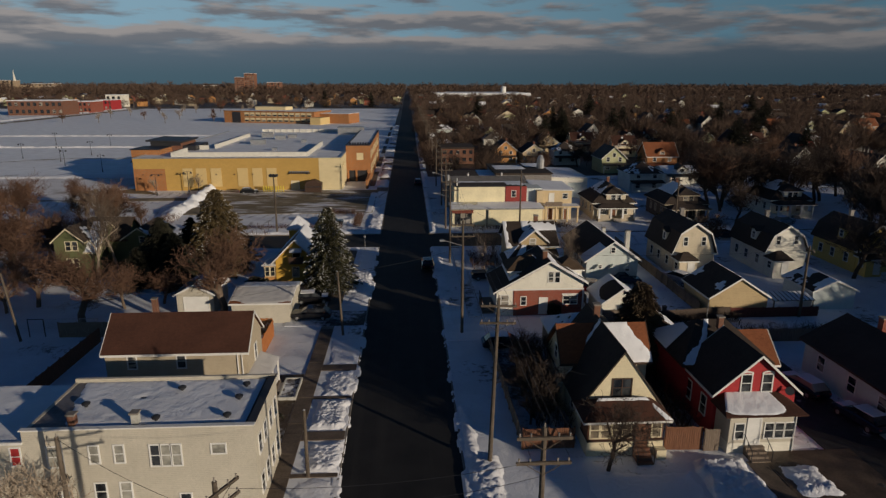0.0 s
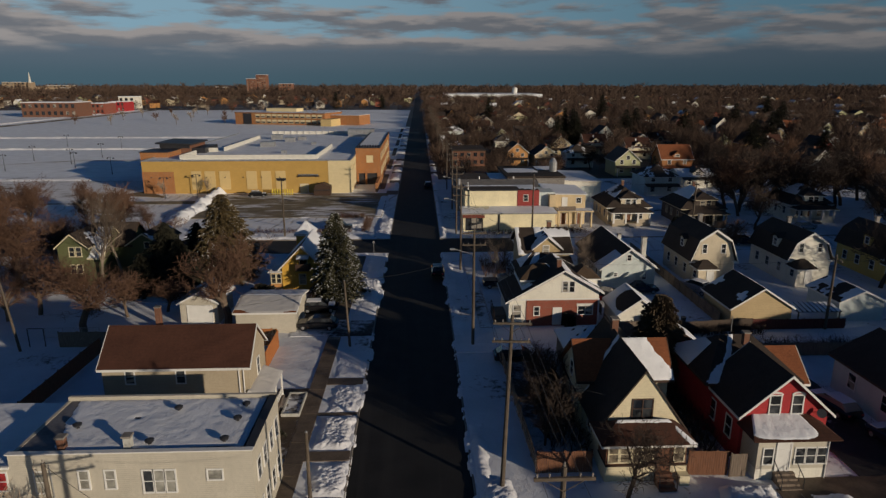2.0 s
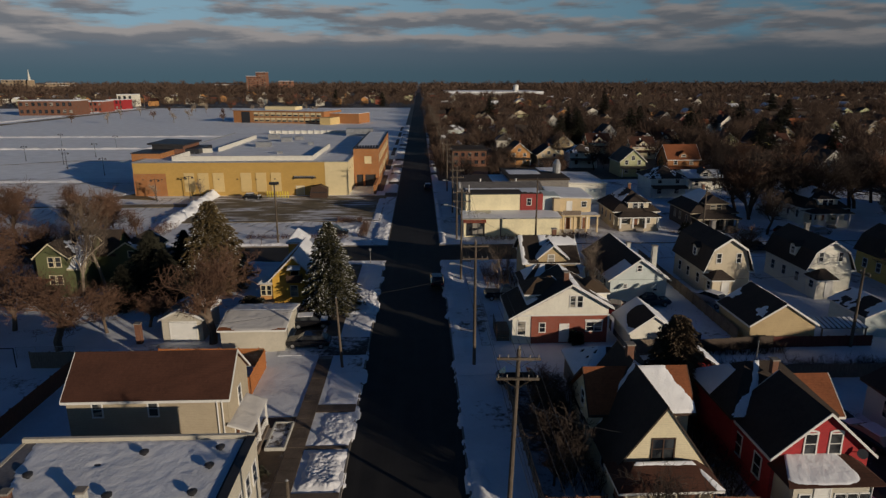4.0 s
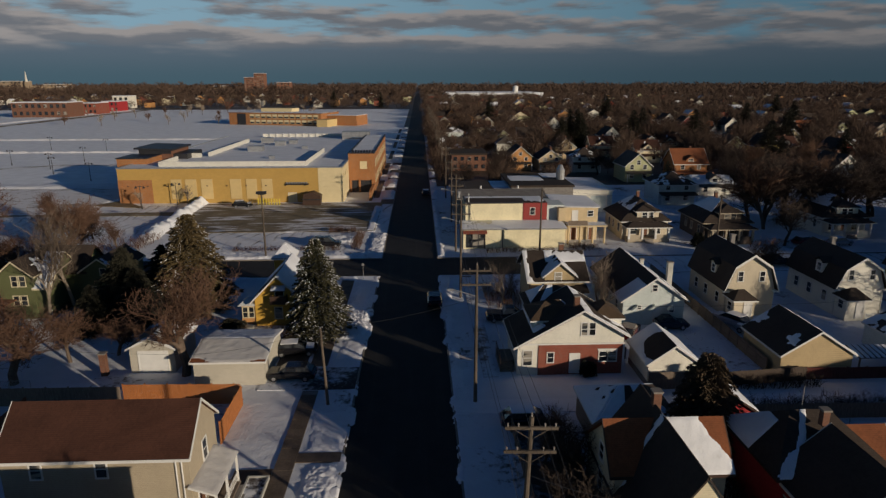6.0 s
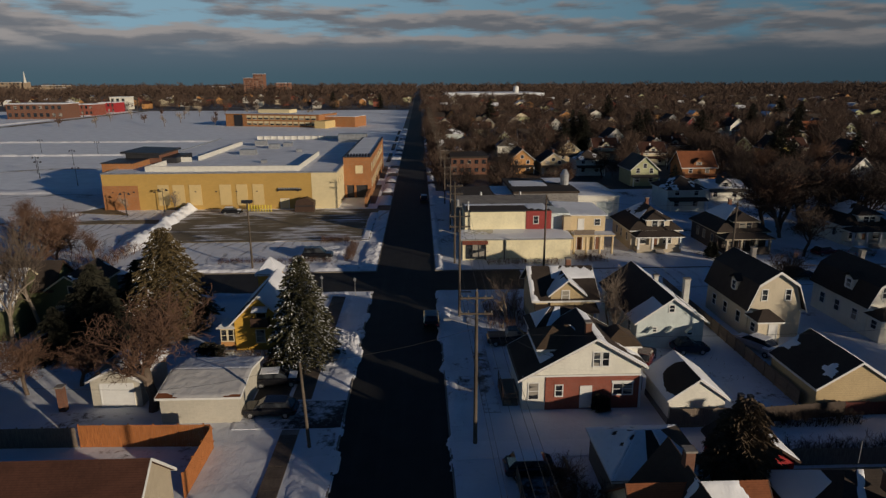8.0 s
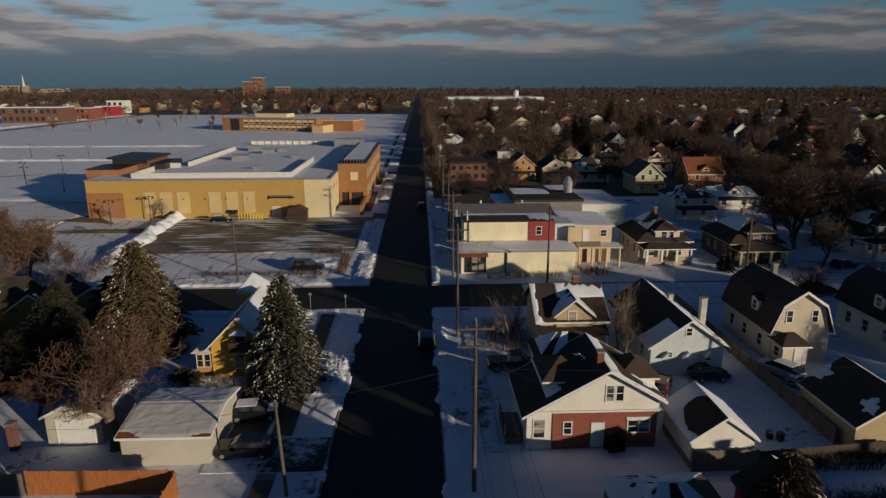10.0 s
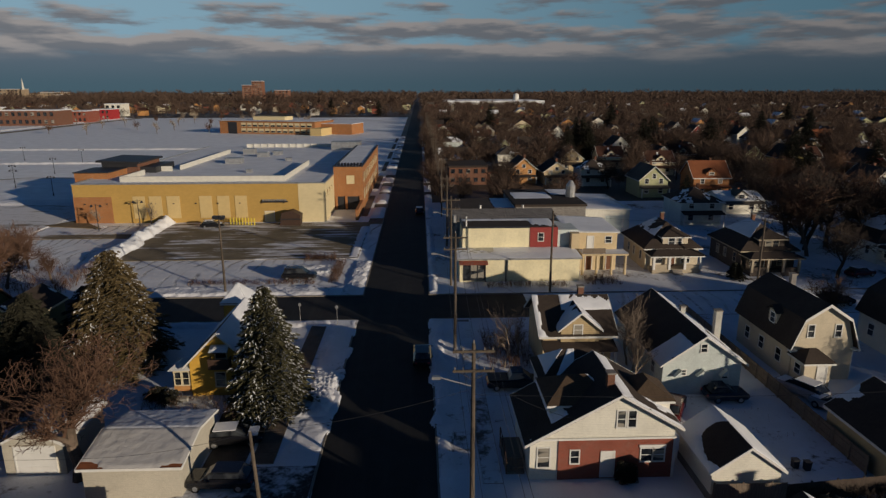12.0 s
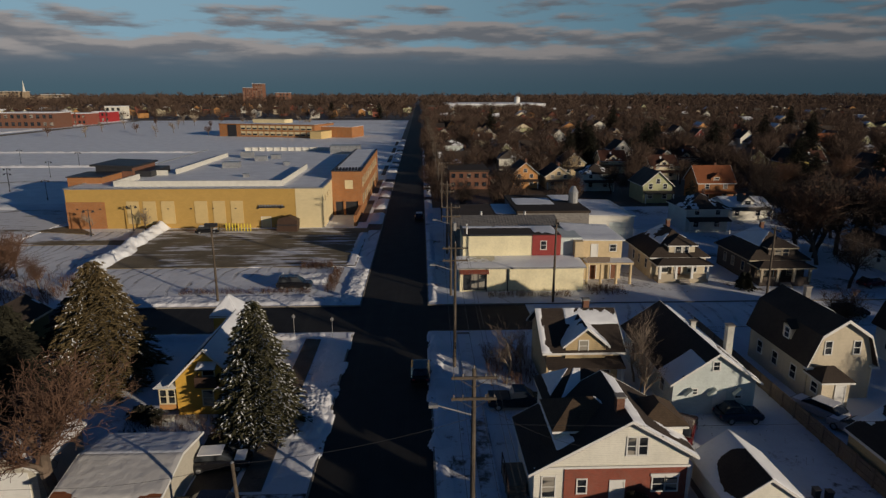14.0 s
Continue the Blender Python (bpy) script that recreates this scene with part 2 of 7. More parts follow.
SNOW = snow_mat("clean_snow", 0.0, (0.88, 0.895, 0.925))
SNOW_ROOF = snow_mat("roof_snow", 0.0, (0.81, 0.82, 0.85))
SNOW_DULL = snow_mat("thin_grey_snow", 0.1, (0.58, 0.56, 0.54), (0.22, 0.18, 0.15))
SNOW_LAWN = snow_mat("lawn_snow", 0.2)
SNOW_ROUGH = snow_mat("ploughed_snow", 0.05, (0.83, 0.83, 0.86), (0.22, 0.19, 0.17))
FAR_GROUND = snow_mat("far_ground", 1.7)
BROWN_BRICK = brick_mat("dark_brown_brick", (0.20, 0.085, 0.05), (0.14, 0.10, 0.08))
PALE_METAL = plain_mat("pale_grey_metal", (0.60, 0.58, 0.52), 0.6, 0.0, 0.12)
ASPHALT, WATER, GLASS = asphalt_mat(), water_mat(), glass_mat()
LOT, LOT_SNOWY, RUTTED = lot_mat("swept_parking_asphalt", 0.085), lot_mat("snow_streaked_asphalt", 0.19), rutted_snow_mat()
CONCRETE = plain_mat("concrete", (0.24, 0.215, 0.19), 0.85, 0, 0.3, 0.7, 6)
CONCRETE_PALE = plain_mat("pale_concrete_block", (0.44, 0.43, 0.39), 0.85, 0, 0.25, 0.9, 6)
WET_WALK = plain_mat("damp_walk", (0.125, 0.095, 0.072), 0.75, 0, 0.4, 0.8, 8)
WHITE = plain_mat("white_paint", (0.66, 0.65, 0.62), 0.6, 0, 0.08)
TRIM_DARK = plain_mat("dark_brown_trim", (0.06, 0.035, 0.025), 0.6)
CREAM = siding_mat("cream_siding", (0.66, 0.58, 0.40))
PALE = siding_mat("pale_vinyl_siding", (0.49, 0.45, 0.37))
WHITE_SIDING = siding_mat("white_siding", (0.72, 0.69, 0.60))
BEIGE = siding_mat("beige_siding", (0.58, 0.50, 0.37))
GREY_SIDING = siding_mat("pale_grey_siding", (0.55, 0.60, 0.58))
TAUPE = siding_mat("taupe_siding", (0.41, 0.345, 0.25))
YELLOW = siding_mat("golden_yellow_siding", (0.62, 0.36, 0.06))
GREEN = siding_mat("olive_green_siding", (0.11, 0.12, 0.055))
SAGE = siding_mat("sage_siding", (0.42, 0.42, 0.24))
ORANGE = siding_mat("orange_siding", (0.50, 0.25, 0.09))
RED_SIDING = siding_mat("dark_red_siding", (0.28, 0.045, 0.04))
RED_PAINT = brick_mat("red_painted_brick", (0.42, 0.035, 0.04), (0.30, 0.03, 0.03))
RED_BRICK = brick_mat("red_brick", (0.30, 0.068, 0.040), (0.20, 0.14, 0.11))
ORANGE_BRICK = brick_mat("orange_brick", (0.42, 0.17, 0.06), (0.28, 0.18, 0.10))
GOLD_BLOCK = brick_mat("golden_concrete_block", (0.47, 0.295, 0.085), (0.38, 0.25, 0.085), 0.6, 0.3, 0.93)
CREAM_BLOCK = brick_mat("cream_concrete_block", (0.66, 0.55, 0.33), (0.55, 0.46, 0.28), 0.6, 0.3, 0.94)
PANEL_BLOCK = brick_mat("tan_concrete_block", (0.58, 0.43, 0.20), (0.48, 0.36, 0.17), 0.6, 0.3, 0.94)
STUCCO = plain_mat("cream_stucco", (0.74, 0.66, 0.44), 0.85, 0, 0.15, 0.4, 4)
TAN_STUCCO = plain_mat("tan_stucco", (0.56, 0.44, 0.27), 0.85, 0, 0.15, 0.4, 4)
GREY_BLOCK = brick_mat("grey_block", (0.26, 0.24, 0.22), (0.2, 0.19, 0.18), 0.4, 0.2)
WORN_BOARD = siding_mat("weathered_tan_boards", (0.45, 0.34, 0.19), 0.2)
DARK_ROOF = shingle_mat("charcoal_shingles", (0.046, 0.034, 0.027))
BROWN_ROOF = shingle_mat("brown_shingles", (0.060, 0.024, 0.015))
RUST_ROOF = shingle_mat("rust_brown_shingles", (0.20, 0.068, 0.028))
SCREEN = plain_mat("tan_screened_glass", (0.20, 0.165, 0.12), 0.3, 0, 0.45, 1.3, 4)
WET_ROOF = plain_mat("wet_grey_roofing", (0.14, 0.135, 0.145), 0.6, 0, 0.4, 0.5, 5)
CURTAIN = plain_mat("curtained_glass", (0.30, 0.29, 0.25), 0.12, 0, 0.5, 1.1, 3)
FROST_ROOF = plain_mat("frosted_pale_roof", (0.74, 0.69, 0.60), 0.8, 0, 0.12, 0.4, 3)
TAN_ROOF = shingle_mat("tan_shingles", (0.20, 0.16, 0.11))
# siding of the shaded bungalow, its shade put into the colour
DIM_SIDING = siding_mat("shade_dimmed_siding", (0.085, 0.065, 0.052))
OLIVE_ROOF = shingle_mat("dark_olive_brown_shingles", (0.075, 0.050, 0.032))
GREY_ROOF = shingle_mat("grey_shingles", (0.10, 0.085, 0.07))
METAL = plain_mat("galvanised_metal", (0.42, 0.42, 0.42), 0.4, 0.6, 0.3)
DARK_METAL = plain_mat("dark_metal", (0.04, 0.04, 0.045), 0.5, 0.3)
RUBBER = plain_mat("black_rubber", (0.02, 0.02, 0.02), 0.8)
POLE_WOOD = bark_mat("weathered_pole_wood", (0.105, 0.083, 0.063))
BARK = bark_mat("tree_bark", (0.13, 0.095, 0.07))
TWIG = bark_mat("reddish_twigs", (0.128, 0.071, 0.046))
TWIG_FAR = bark_mat("far_twigs", (0.090, 0.058, 0.042))
# for dark twigs, and for twigs whose shade is put into the colour
TWIG_DARK = bark_mat("dark_and_shaded_twigs", (0.050, 0.035, 0.027))
TWIG_PALE = bark_mat("pale_twigs", (0.30, 0.24, 0.18))
NEEDLE = bark_mat("spruce_needles", (0.105, 0.076, 0.034))
NEEDLE_DARK = bark_mat("dark_conifer", (0.024, 0.023, 0.014))
NEEDLE_GREEN = bark_mat("snowy_spruce_needles", (0.060, 0.056, 0.028))
TWIG_GREY = bark_mat("grey_brown_branches", (0.14, 0.105, 0.078))
DRY_GRASS = plain_mat("dry_brown_grass", (0.20, 0.15, 0.085), 0.9, 0, 0.45, 0.5, 9)
DARK_BUSH = bark_mat("dark_brown_foliage", (0.10, 0.07, 0.042))
ORANGE_FENCE = wood_fence_mat("orange_fence_boards", (0.44, 0.16, 0.05))
BROWN_FENCE = wood_fence_mat("brown_fence_boards", (0.20, 0.09, 0.05))
RED_FENCE = wood_fence_mat("red_brown_fence_boards", (0.15, 0.042, 0.032))
DARK_FENCE = wood_fence_mat("blackened_fence_boards", (0.085, 0.062, 0.048))
GREY_FENCE = wood_fence_mat("grey_fence_boards", (0.22, 0.17, 0.13))
RED_DOOR = plain_mat("red_paint", (0.35, 0.03, 0.03), 0.5)
YELLOW_PAINT = plain_mat("yellow_paint", (0.62, 0.50, 0.05), 0.5)

# ---- building blocks ----
class Geo:
    """Vertices and faces of one mesh, in metres."""

    def __init__(self):
        self.v, self.f = [], []

    def face(self, *pts):
        n = len(self.v)
        self.v.extend(tuple(p) for p in pts)
        self.f.append(tuple(range(n, n + len(pts))))
        return self

    def box(self, x0, x1, y0, y1, z0, z1):
        n = len(self.v)
        self.v += [(x, y, z) for z in (z0, z1) for y in (y0, y1) for x in (x0, x1)]
        for q in ((0, 2, 3, 1), (4, 5, 7, 6), (0, 1, 5, 4), (2, 6, 7, 3), (0, 4, 6, 2), (1, 3, 7, 5)):
            self.f.append(tuple(n + k for k in q))
        return self

    def prism(self, prof, a0, a1, axis="y"):
        """A profile of (u, z) drawn along an axis."""
        n, k = len(self.v), len(prof)
        for a in (a0, a1):
            self.v += [((u, a, z) if axis == "y" else (a, u, z)) for u, z in prof]
        self.f.append(tuple(range(n, n + k)))
        self.f.append(tuple(range(n + 2 * k - 1, n + k - 1, -1)))
        for i in range(k):
            j = (i + 1) % k
            self.f.append((n + i, n + k + i, n + k + j, n + j))
        return self

    def slab(self, pts, thick):
        """A polygon given thickness along its normal, downwards."""
        p = [Vector(q) for q in pts]
        nrm = (p[1] - p[0]).cross(p[2] - p[0]).normalized()
        if nrm.z < 0:
            p.reverse()
            nrm = -nrm
        n, k = len(self.v), len(p)
        self.v += [tuple(q) for q in p] + [tuple(q - nrm * thick) for q in p]
        self.f.append(tuple(range(n, n + k)))
        self.f.append(tuple(range(n + 2 * k - 1, n + k - 1, -1)))
        for i in range(k):
            j = (i + 1) % k
            self.f.append((n + i, n + k + i, n + k + j, n + j))
        return self

    def tube(self, p0, p1, r0, r1, sides=6, cap=True):
        p0, p1 = Vector(p0), Vector(p1)
        d = (p1 - p0).normalized()
        a = d.orthogonal().normalized()
        b = d.cross(a)
        n = len(self.v)
        for p, r in ((p0, r0), (p1, r1)):
            for k in range(sides):
                t = 2 * math.pi * k / sides
                self.v.append(tuple(p + a * (r * math.cos(t)) + b * (r * math.sin(t))))
        for k in range(sides):
            j = (k + 1) % sides
            self.f.append((n + k, n + j, n + sides + j, n + sides + k))
        if cap:
            self.f.append(tuple(range(n + sides - 1, n - 1, -1)))
            self.f.append(tuple(range(n + sides, n + 2 * sides)))
        return self

    def mesh(self, name, mat, smooth=False):
        me = bpy.data.meshes.new(name)
        me.from_pydata(self.v, [], self.f)
        me.materials.append(mat)
        if smooth:
            me.polygons.foreach_set("use_smooth", [True] * len(me.polygons))
        me.update()
        return me


def part(name, geo, mat, parent, label="", smooth=False):
    ob = new(name, geo.mesh(name, mat, smooth))
    ob.parent = parent
    if label:
        ob["label"] = label
    return ob


def thing(name, label, category, group="", at=(0, 0, 0), kind=""):
    """A top-level thing: an Empty at its base that parents its parts."""
    ob = new(name)
    ob.location = at
    ob.empty_display_size = 0.2
    return tagged(ob, label, category, group, kind)


def solo(name, geo, mat, label, category, group="", kind="", smooth=False):
    return tagged(new(name, geo.mesh(name, mat, smooth)), label, category, group, kind)


def lattice(face, at, us, zs, solid, depth, thick=0.06):
    """One connected plate on a wall: cells of a grid that are solid, with open cells between; depth: how far it stands out."""
    g, idx = Geo(), {}
    sgn = {"S": -1, "W": -1, "N": 1, "E": 1}[face]

    def vert(i, j, front):
        if (i, j, front) not in idx:
            d = at + sgn * ((depth + (0.03 if zs[j] <= zs[1] else 0.0)) if front else depth - thick)
            idx[(i, j, front)] = len(g.v)
            g.v.append((us[i], d, zs[j]) if face in "SN" else (d, us[i], zs[j]))
        return idx[(i, j, front)]

    on = {(i, j) for i in range(len(us) - 1) for j in range(len(zs) - 1) if solid(i, j)}
    for i, j in sorted(on):
        g.f.append((vert(i, j, 1), vert(i + 1, j, 1), vert(i + 1, j + 1, 1), vert(i, j + 1, 1)))
        for (a, b), (p, q) in (((i - 1, j), ((i, j), (i, j + 1))), ((i + 1, j), ((i + 1, j), (i + 1, j + 1))), ((i, j - 1), ((i, j), (i + 1, j))), ((i, j + 1), ((i, j + 1), (i + 1, j + 1)))):
            if (a, b) not in on:
                g.f.append((vert(*p, 1), vert(*q, 1), vert(*q, 0), vert(*p, 0)))
    return g


def pane_box(face, at, u0, u1, z0, z1, d0, d1):
    sgn = {"S": -1, "W": -1, "N": 1, "E": 1}[face]
    lo, hi = sorted((at + sgn * d0, at + sgn * d1))
    return Geo().box(*((u0, u1, lo, hi) if face in "SN" else (lo, hi, u0, u1)), z0, z1)


def window(parent, face, u, z, w, h, at, frame_mat=None, rail=True, glass=None, mullion=False, name="window"):
    """A framed sash window on a wall; face is the side of the house it looks to, at is the wall's plane, u its middle along the wall."""
    t = 0.09
    us = [u - w / 2 - t, u - w / 2] + ([u - 0.04, u + 0.04] if mullion else []) + [u + w / 2, u + w / 2 + t]
    zs = [z - t, z] + ([z + h / 2 - 0.025, z + h / 2 + 0.025] if rail else []) + [z + h, z + h + t]
    fr = part(name, lattice(face, at, us, zs, lambda i, j: i % 2 == 0 or j % 2 == 0, 0.05), frame_mat or WHITE, parent)
    part("pane", pane_box(face, at, u - w / 2, u + w / 2, z, z + h, 0, 0.018), glass or GLASS, fr)
    return fr


def door(parent, face, u, z, w, h, at, mat, frame_mat=None, name="door"):
    us = [u - w / 2 - 0.09, u - w / 2, u + w / 2, u + w / 2 + 0.09]
    fr = part("door_frame", lattice(face, at, us, [z, z + 0.001, z + h, z + h + 0.09], lambda i, j: i != 1 or j == 2, 0.06), frame_mat or WHITE, parent)
    n = max(1, round(h / 0.55))
    us = [u - w / 2, u - w / 2 + 0.08, u + w / 2 - 0.08, u + w / 2]
    zs = [z]
    for k in range(n):
        zs += [z + (k + 0.14) * h / n, z + (k + 0.86) * h / n]
    zs.append(z + h)
    leaf = lattice(face, at, us, zs, lambda i, j: i != 1 or j % 2 == 0, 0.045)
    part(name, leaf, mat, fr)
    part("door_panel", pane_box(face, at, us[1], us[2], zs[1], zs[-2], 0, 0.03), mat, fr)
    return fr


def roof_snow(parent, quad, cover, seed, mat=None, step=0.17, thick=0.07, scale=0.45, name="snow_patch"):
    """Snow lying on a sloping plane (quad: lower left, lower right, upper right, upper left), with a ragged outline.
    cover(a, b): how likely snow lies there, a along, b up the slope."""
    a, b, c, d = (Vector(q) for q in quad)
    nrm = (b - a).cross(d - a).normalized()
    nrm = nrm if nrm.z > 0 else -nrm
    nu = max(2, int(max((b - a).length, (c - d).length) / step))
    nv = max(2, int(max((d - a).length, (c - b).length) / step))
    g, idx = Geo(), {}

    def at(i, j):
        u, v = i / nu, j / nv
        return (a * (1 - u) + b * u) * (1 - v) + (d * (1 - u) + c * u) * v

    def field(i, j):
        p = at(i, j)
        k = noise.noise((p.x * scale + seed * 7.3, p.y * scale, p.z * scale + seed)) * 0.5
        k += noise.noise((p.x * 1.7 + seed, p.y * 1.7, p.z * 1.7)) * 0.22
        return k + cover(i / nu, j / nv) - 0.5

    on = {(i, j) for i in range(nu) for j in range(nv) if field(i + 0.5, j + 0.5) > 0}

    def vert(i, j):
        if (i, j) not in idx:
            full = all(q in on for q in ((i, j), (i - 1, j), (i, j - 1), (i - 1, j - 1)))
            p = at(i, j)
            w = noise.noise((p.x * 2.3, p.y * 2.3, p.z * 2.3 + seed))
            h = thick * (1 + 0.5 * w) if full else 0.008
            if not full and 0 < i < nu and 0 < j < nv:
                # slide the rim towards the true edge of the patch
                f = sum(max(-0.4, min(0.4, field(i + s, j + t))) for s in (-0.5, 0.5) for t in (-0.5, 0.5)) / 4
                gi = max(-0.5, min(0.5, field(i + 0.6, j) - field(i - 0.6, j)))
                gj = max(-0.5, min(0.5, field(i, j + 0.6) - field(i, j - 0.6)))
                q = -f / (gi * gi + gj * gj + 0.02)
                p = at(i + max(-0.7, min(0.7, q * gi)) + 0.2 * w, j + max(-0.7, min(0.7, q * gj)) - 0.2 * w)
            idx[(i, j)] = len(g.v)
            g.v.append(tuple(p + nrm * (h + 0.006)))
        return idx[(i, j)]

    groups, left = [], set(on)
    while left:
        todo, found = [min(left)], []
        left.remove(todo[0])
        while todo:
            i, j = todo.pop()
            found.append((i, j))
            for q in ((i + 1, j), (i - 1, j), (i, j + 1), (i, j - 1)):
                if q in left:
                    left.remove(q)
                    todo.append(q)
        groups.append(found)
    for found in groups:
        if len(found) < (7 if step < 0.3 else 4):
            continue
        g, idx = Geo(), {}
        for i, j in found:
            g.f.append((vert(i, j), vert(i + 1, j), vert(i + 1, j + 1), vert(i, j + 1)))
        part(name, g, mat or SNOW_ROOF, parent, "", True)


def gable(parent, x0, x1, y0, y1, eave, ridge, wall, roof, axis="y", apex=None, over=0.35, z0=-0.1, eave2=None, fascia=None, thick=0.14,
          snow=(), snow_step=0.17, rake=None):
    """Walls and roof of a gabled block. axis: the way the ridge runs. snow: (side, cover, seed), side 0 the low-coordinate slope."""
    lo, hi, a0, a1 = (x0, x1, y0, y1) if axis == "y" else (y0, y1, x0, x1)
    e1, e2 = eave, eave if eave2 is None else eave2
    ap = (lo + hi) / 2 if apex is None else apex
    s1, s2 = (ridge - e1) / (ap - lo), (ridge - e2) / (hi - ap)
    g = Geo().prism([(lo, z0), (hi, z0), (hi, e2 - 0.02), (ap, ridge - 0.03), (lo, e1 - 0.02)], a0, a1, axis)
    part("wall", g, wall, parent)
    side = []
    for k, (edge, slope, sign) in enumerate(((lo, s1, -1), (hi, s2, 1))):
        e = edge + sign * over
        ze = (e1 if k == 0 else e2) - slope * over
        A0, A1 = a0 - (over if rake is None else rake), a1 + (over if rake is None else rake)

        def P(u, a, z):
            return (u, a, z) if axis == "y" else (a, u, z)

        q = [P(e, A0, ze + 0.12), P(e, A1, ze + 0.12), P(ap, A1, ridge + 0.12), P(ap, A0, ridge + 0.12)]
        part("roof_slope", Geo().slab(q, thick), roof, parent)
        side.append(q)
        if fascia:
            f = Geo()
            for A in (A0, A1):
                b0, b1 = (A - 0.05, A) if A == A0 else (A, A + 0.05)
                prof = [(e, ze - 0.06), (ap, ridge - 0.06), (ap, ridge + 0.14), (e, ze + 0.14)]
                f.prism(prof, b0, b1, axis)
            u0, u1 = sorted((e, e + sign * 0.04))
            f.box(*((u0, u1, A0, A1) if axis == "y" else (A0, A1, u0, u1)), ze - 0.06, ze + 0.13)
            part("fascia", f, fascia, parent)
    for k, cover, seed, *own in snow:
        roof_snow(parent, side[k], cover, seed, own[0] if own else None, step=snow_step)
    return side


def hip(parent, x0, x1, y0, y1, eave, ridge, wall, roof, over=0.35, z0=-0.1, inset=None, snow=(), fascia=None, walls=True, snow_step=0.17):
    """A block with a hipped roof; its ridge runs along the longer side. snow: (side SENW 0-3, cover, seed)."""
    if walls:
        part("wall", Geo().box(x0, x1, y0, y1, z0, eave), wall, parent)
    X0, X1, Y0, Y1 = x0 - over, x1 + over, y0 - over, y1 + over
    w, d = X1 - X0, Y1 - Y0
    ins = min(w, d) / 2 if inset is None else inset
    if w >= d:
        r0, r1 = (X0 + ins, (Y0 + Y1) / 2, ridge), (X1 - ins, (Y0 + Y1) / 2, ridge)
        south, north = [(X0, Y0, eave), (X1, Y0, eave), r1, r0], [(X1, Y1, eave), (X0, Y1, eave), r0, r1]
        east, west = [(X1, Y0, eave), (X1, Y1, eave), r1], [(X0, Y1, eave), (X0, Y0, eave), r0]
    else:
        r0, r1 = ((X0 + X1) / 2, Y0 + ins, ridge), ((X0 + X1) / 2, Y1 - ins, ridge)
        south, north = [(X0, Y0, eave), (X1, Y0, eave), r0], [(X1, Y1, eave), (X0, Y1, eave), r1]
        east, west = [(X1, Y0, eave), (X1, Y1, eave), r1, r0], [(X0, Y1, eave), (X0, Y0, eave), r0, r1]
    sides = [south, east, north, west]
    for s in sides:
        part("roof_slope", Geo().slab(s, 0.1), roof, parent)
    part("eave", Geo().box(X0 + 0.02, X1 - 0.02, Y0 + 0.02, Y1 - 0.02, eave - 0.22, eave - 0.06), fascia or WHITE, parent)
    for k, cover, seed in snow:
        q = sides[k] if len(sides[k]) == 4 else sides[k] + [sides[k][2]]
        roof_snow(parent, q, cover, seed, step=snow_step)
    return sides


def chimney(parent, x, y, z0, z1, w=0.6, mat=None, cap=True):
    part("chimney", Geo().box(x - w / 2, x + w / 2, y - w / 2, y + w / 2, z0, z1), mat or BROWN_BRICK, parent)
    if cap:
        part("chimney_cap", Geo().box(x - w / 2 - 0.07, x + w / 2 + 0.07, y - w / 2 - 0.07, y + w / 2 + 0.07, z1, z1 + 0.12), CONCRETE, parent)


def steps(parent, x0, x1, y_top, top, n, run=0.28, mat=None, way=-1):
    for k in range(n):
        a, b = sorted((y_top + way * k * run, y_top + way * (k + 1) * run))
        part("step", Geo().box(x0, x1, a, b, -0.1, top * (n - k) / (n + 0.0) - 0.02), mat or CONCRETE, parent)


def grid_sheet(x0, x1, y0, y1, step, height):
    g = Geo()
    nx, ny = max(1, round((x1 - x0) / step)), max(1, round((y1 - y0) / step))
    for j in range(ny + 1):
        for i in range(nx + 1):
            x, y = x0 + (x1 - x0) * i / nx, y0 + (y1 - y0) * j / ny
            g.v.append((x, y, height(x, y)))
    for j in range(ny):
        for i in range(nx):
            n = j * (nx + 1) + i
            g.f.append((n, n + 1, n + nx + 2, n + nx + 1))
    return g

# ---- ground, roads, snow ----
ST_W, ST_E = -6.1, 2.45          # kerbs of the long street
X_S, X_N = 98.2, 107.2           # kerbs of the cross street


def frac_noise(x, y, s, seed=0.0):
    return noise.noise((x * s + seed, y * s - seed, seed * 0.37))


solo("ground", Geo().face((-4900, -1500, -0.16), (4900, -1500, -0.16), (4900, 2650, -0.16), (-4900, 2650, -0.16)), FAR_GROUND,
     "flat snowy ground with brown patches, reaching to the lake", "ground", kind="structure")
solo("lake_water", Geo().face((-4900, 2650, -0.2), (4900, 2650, -0.2), (4900, 4900, -0.2), (-4900, 4900, -0.2)), WATER,
     "dark blue lake water along the horizon", "water", kind="structure")
solo("road", Geo().box(ST_W, ST_E, -120, 1400, -0.3, -0.12), ASPHALT, "dark asphalt street, ploughed clear of snow", "road", kind="structure")
solo("side_road", Geo().box(-140, ST_W, X_S, X_N, -0.3, -0.121).box(ST_E, 15, X_S, X_N, -0.3, -0.121), ASPHALT,
     "dark asphalt cross street in the shade", "road", kind="structure")
solo("snowy_road", Geo().box(15, 160, X_S, X_N, -0.3, -0.118), RUTTED, "cross street under packed snow with tyre tracks", "road", kind="structure")


def lawn_height(x, y):
    return 0.05 * frac_noise(x, y, 0.25) + 0.025 * frac_noise(x, y, 0.9, 4.0)


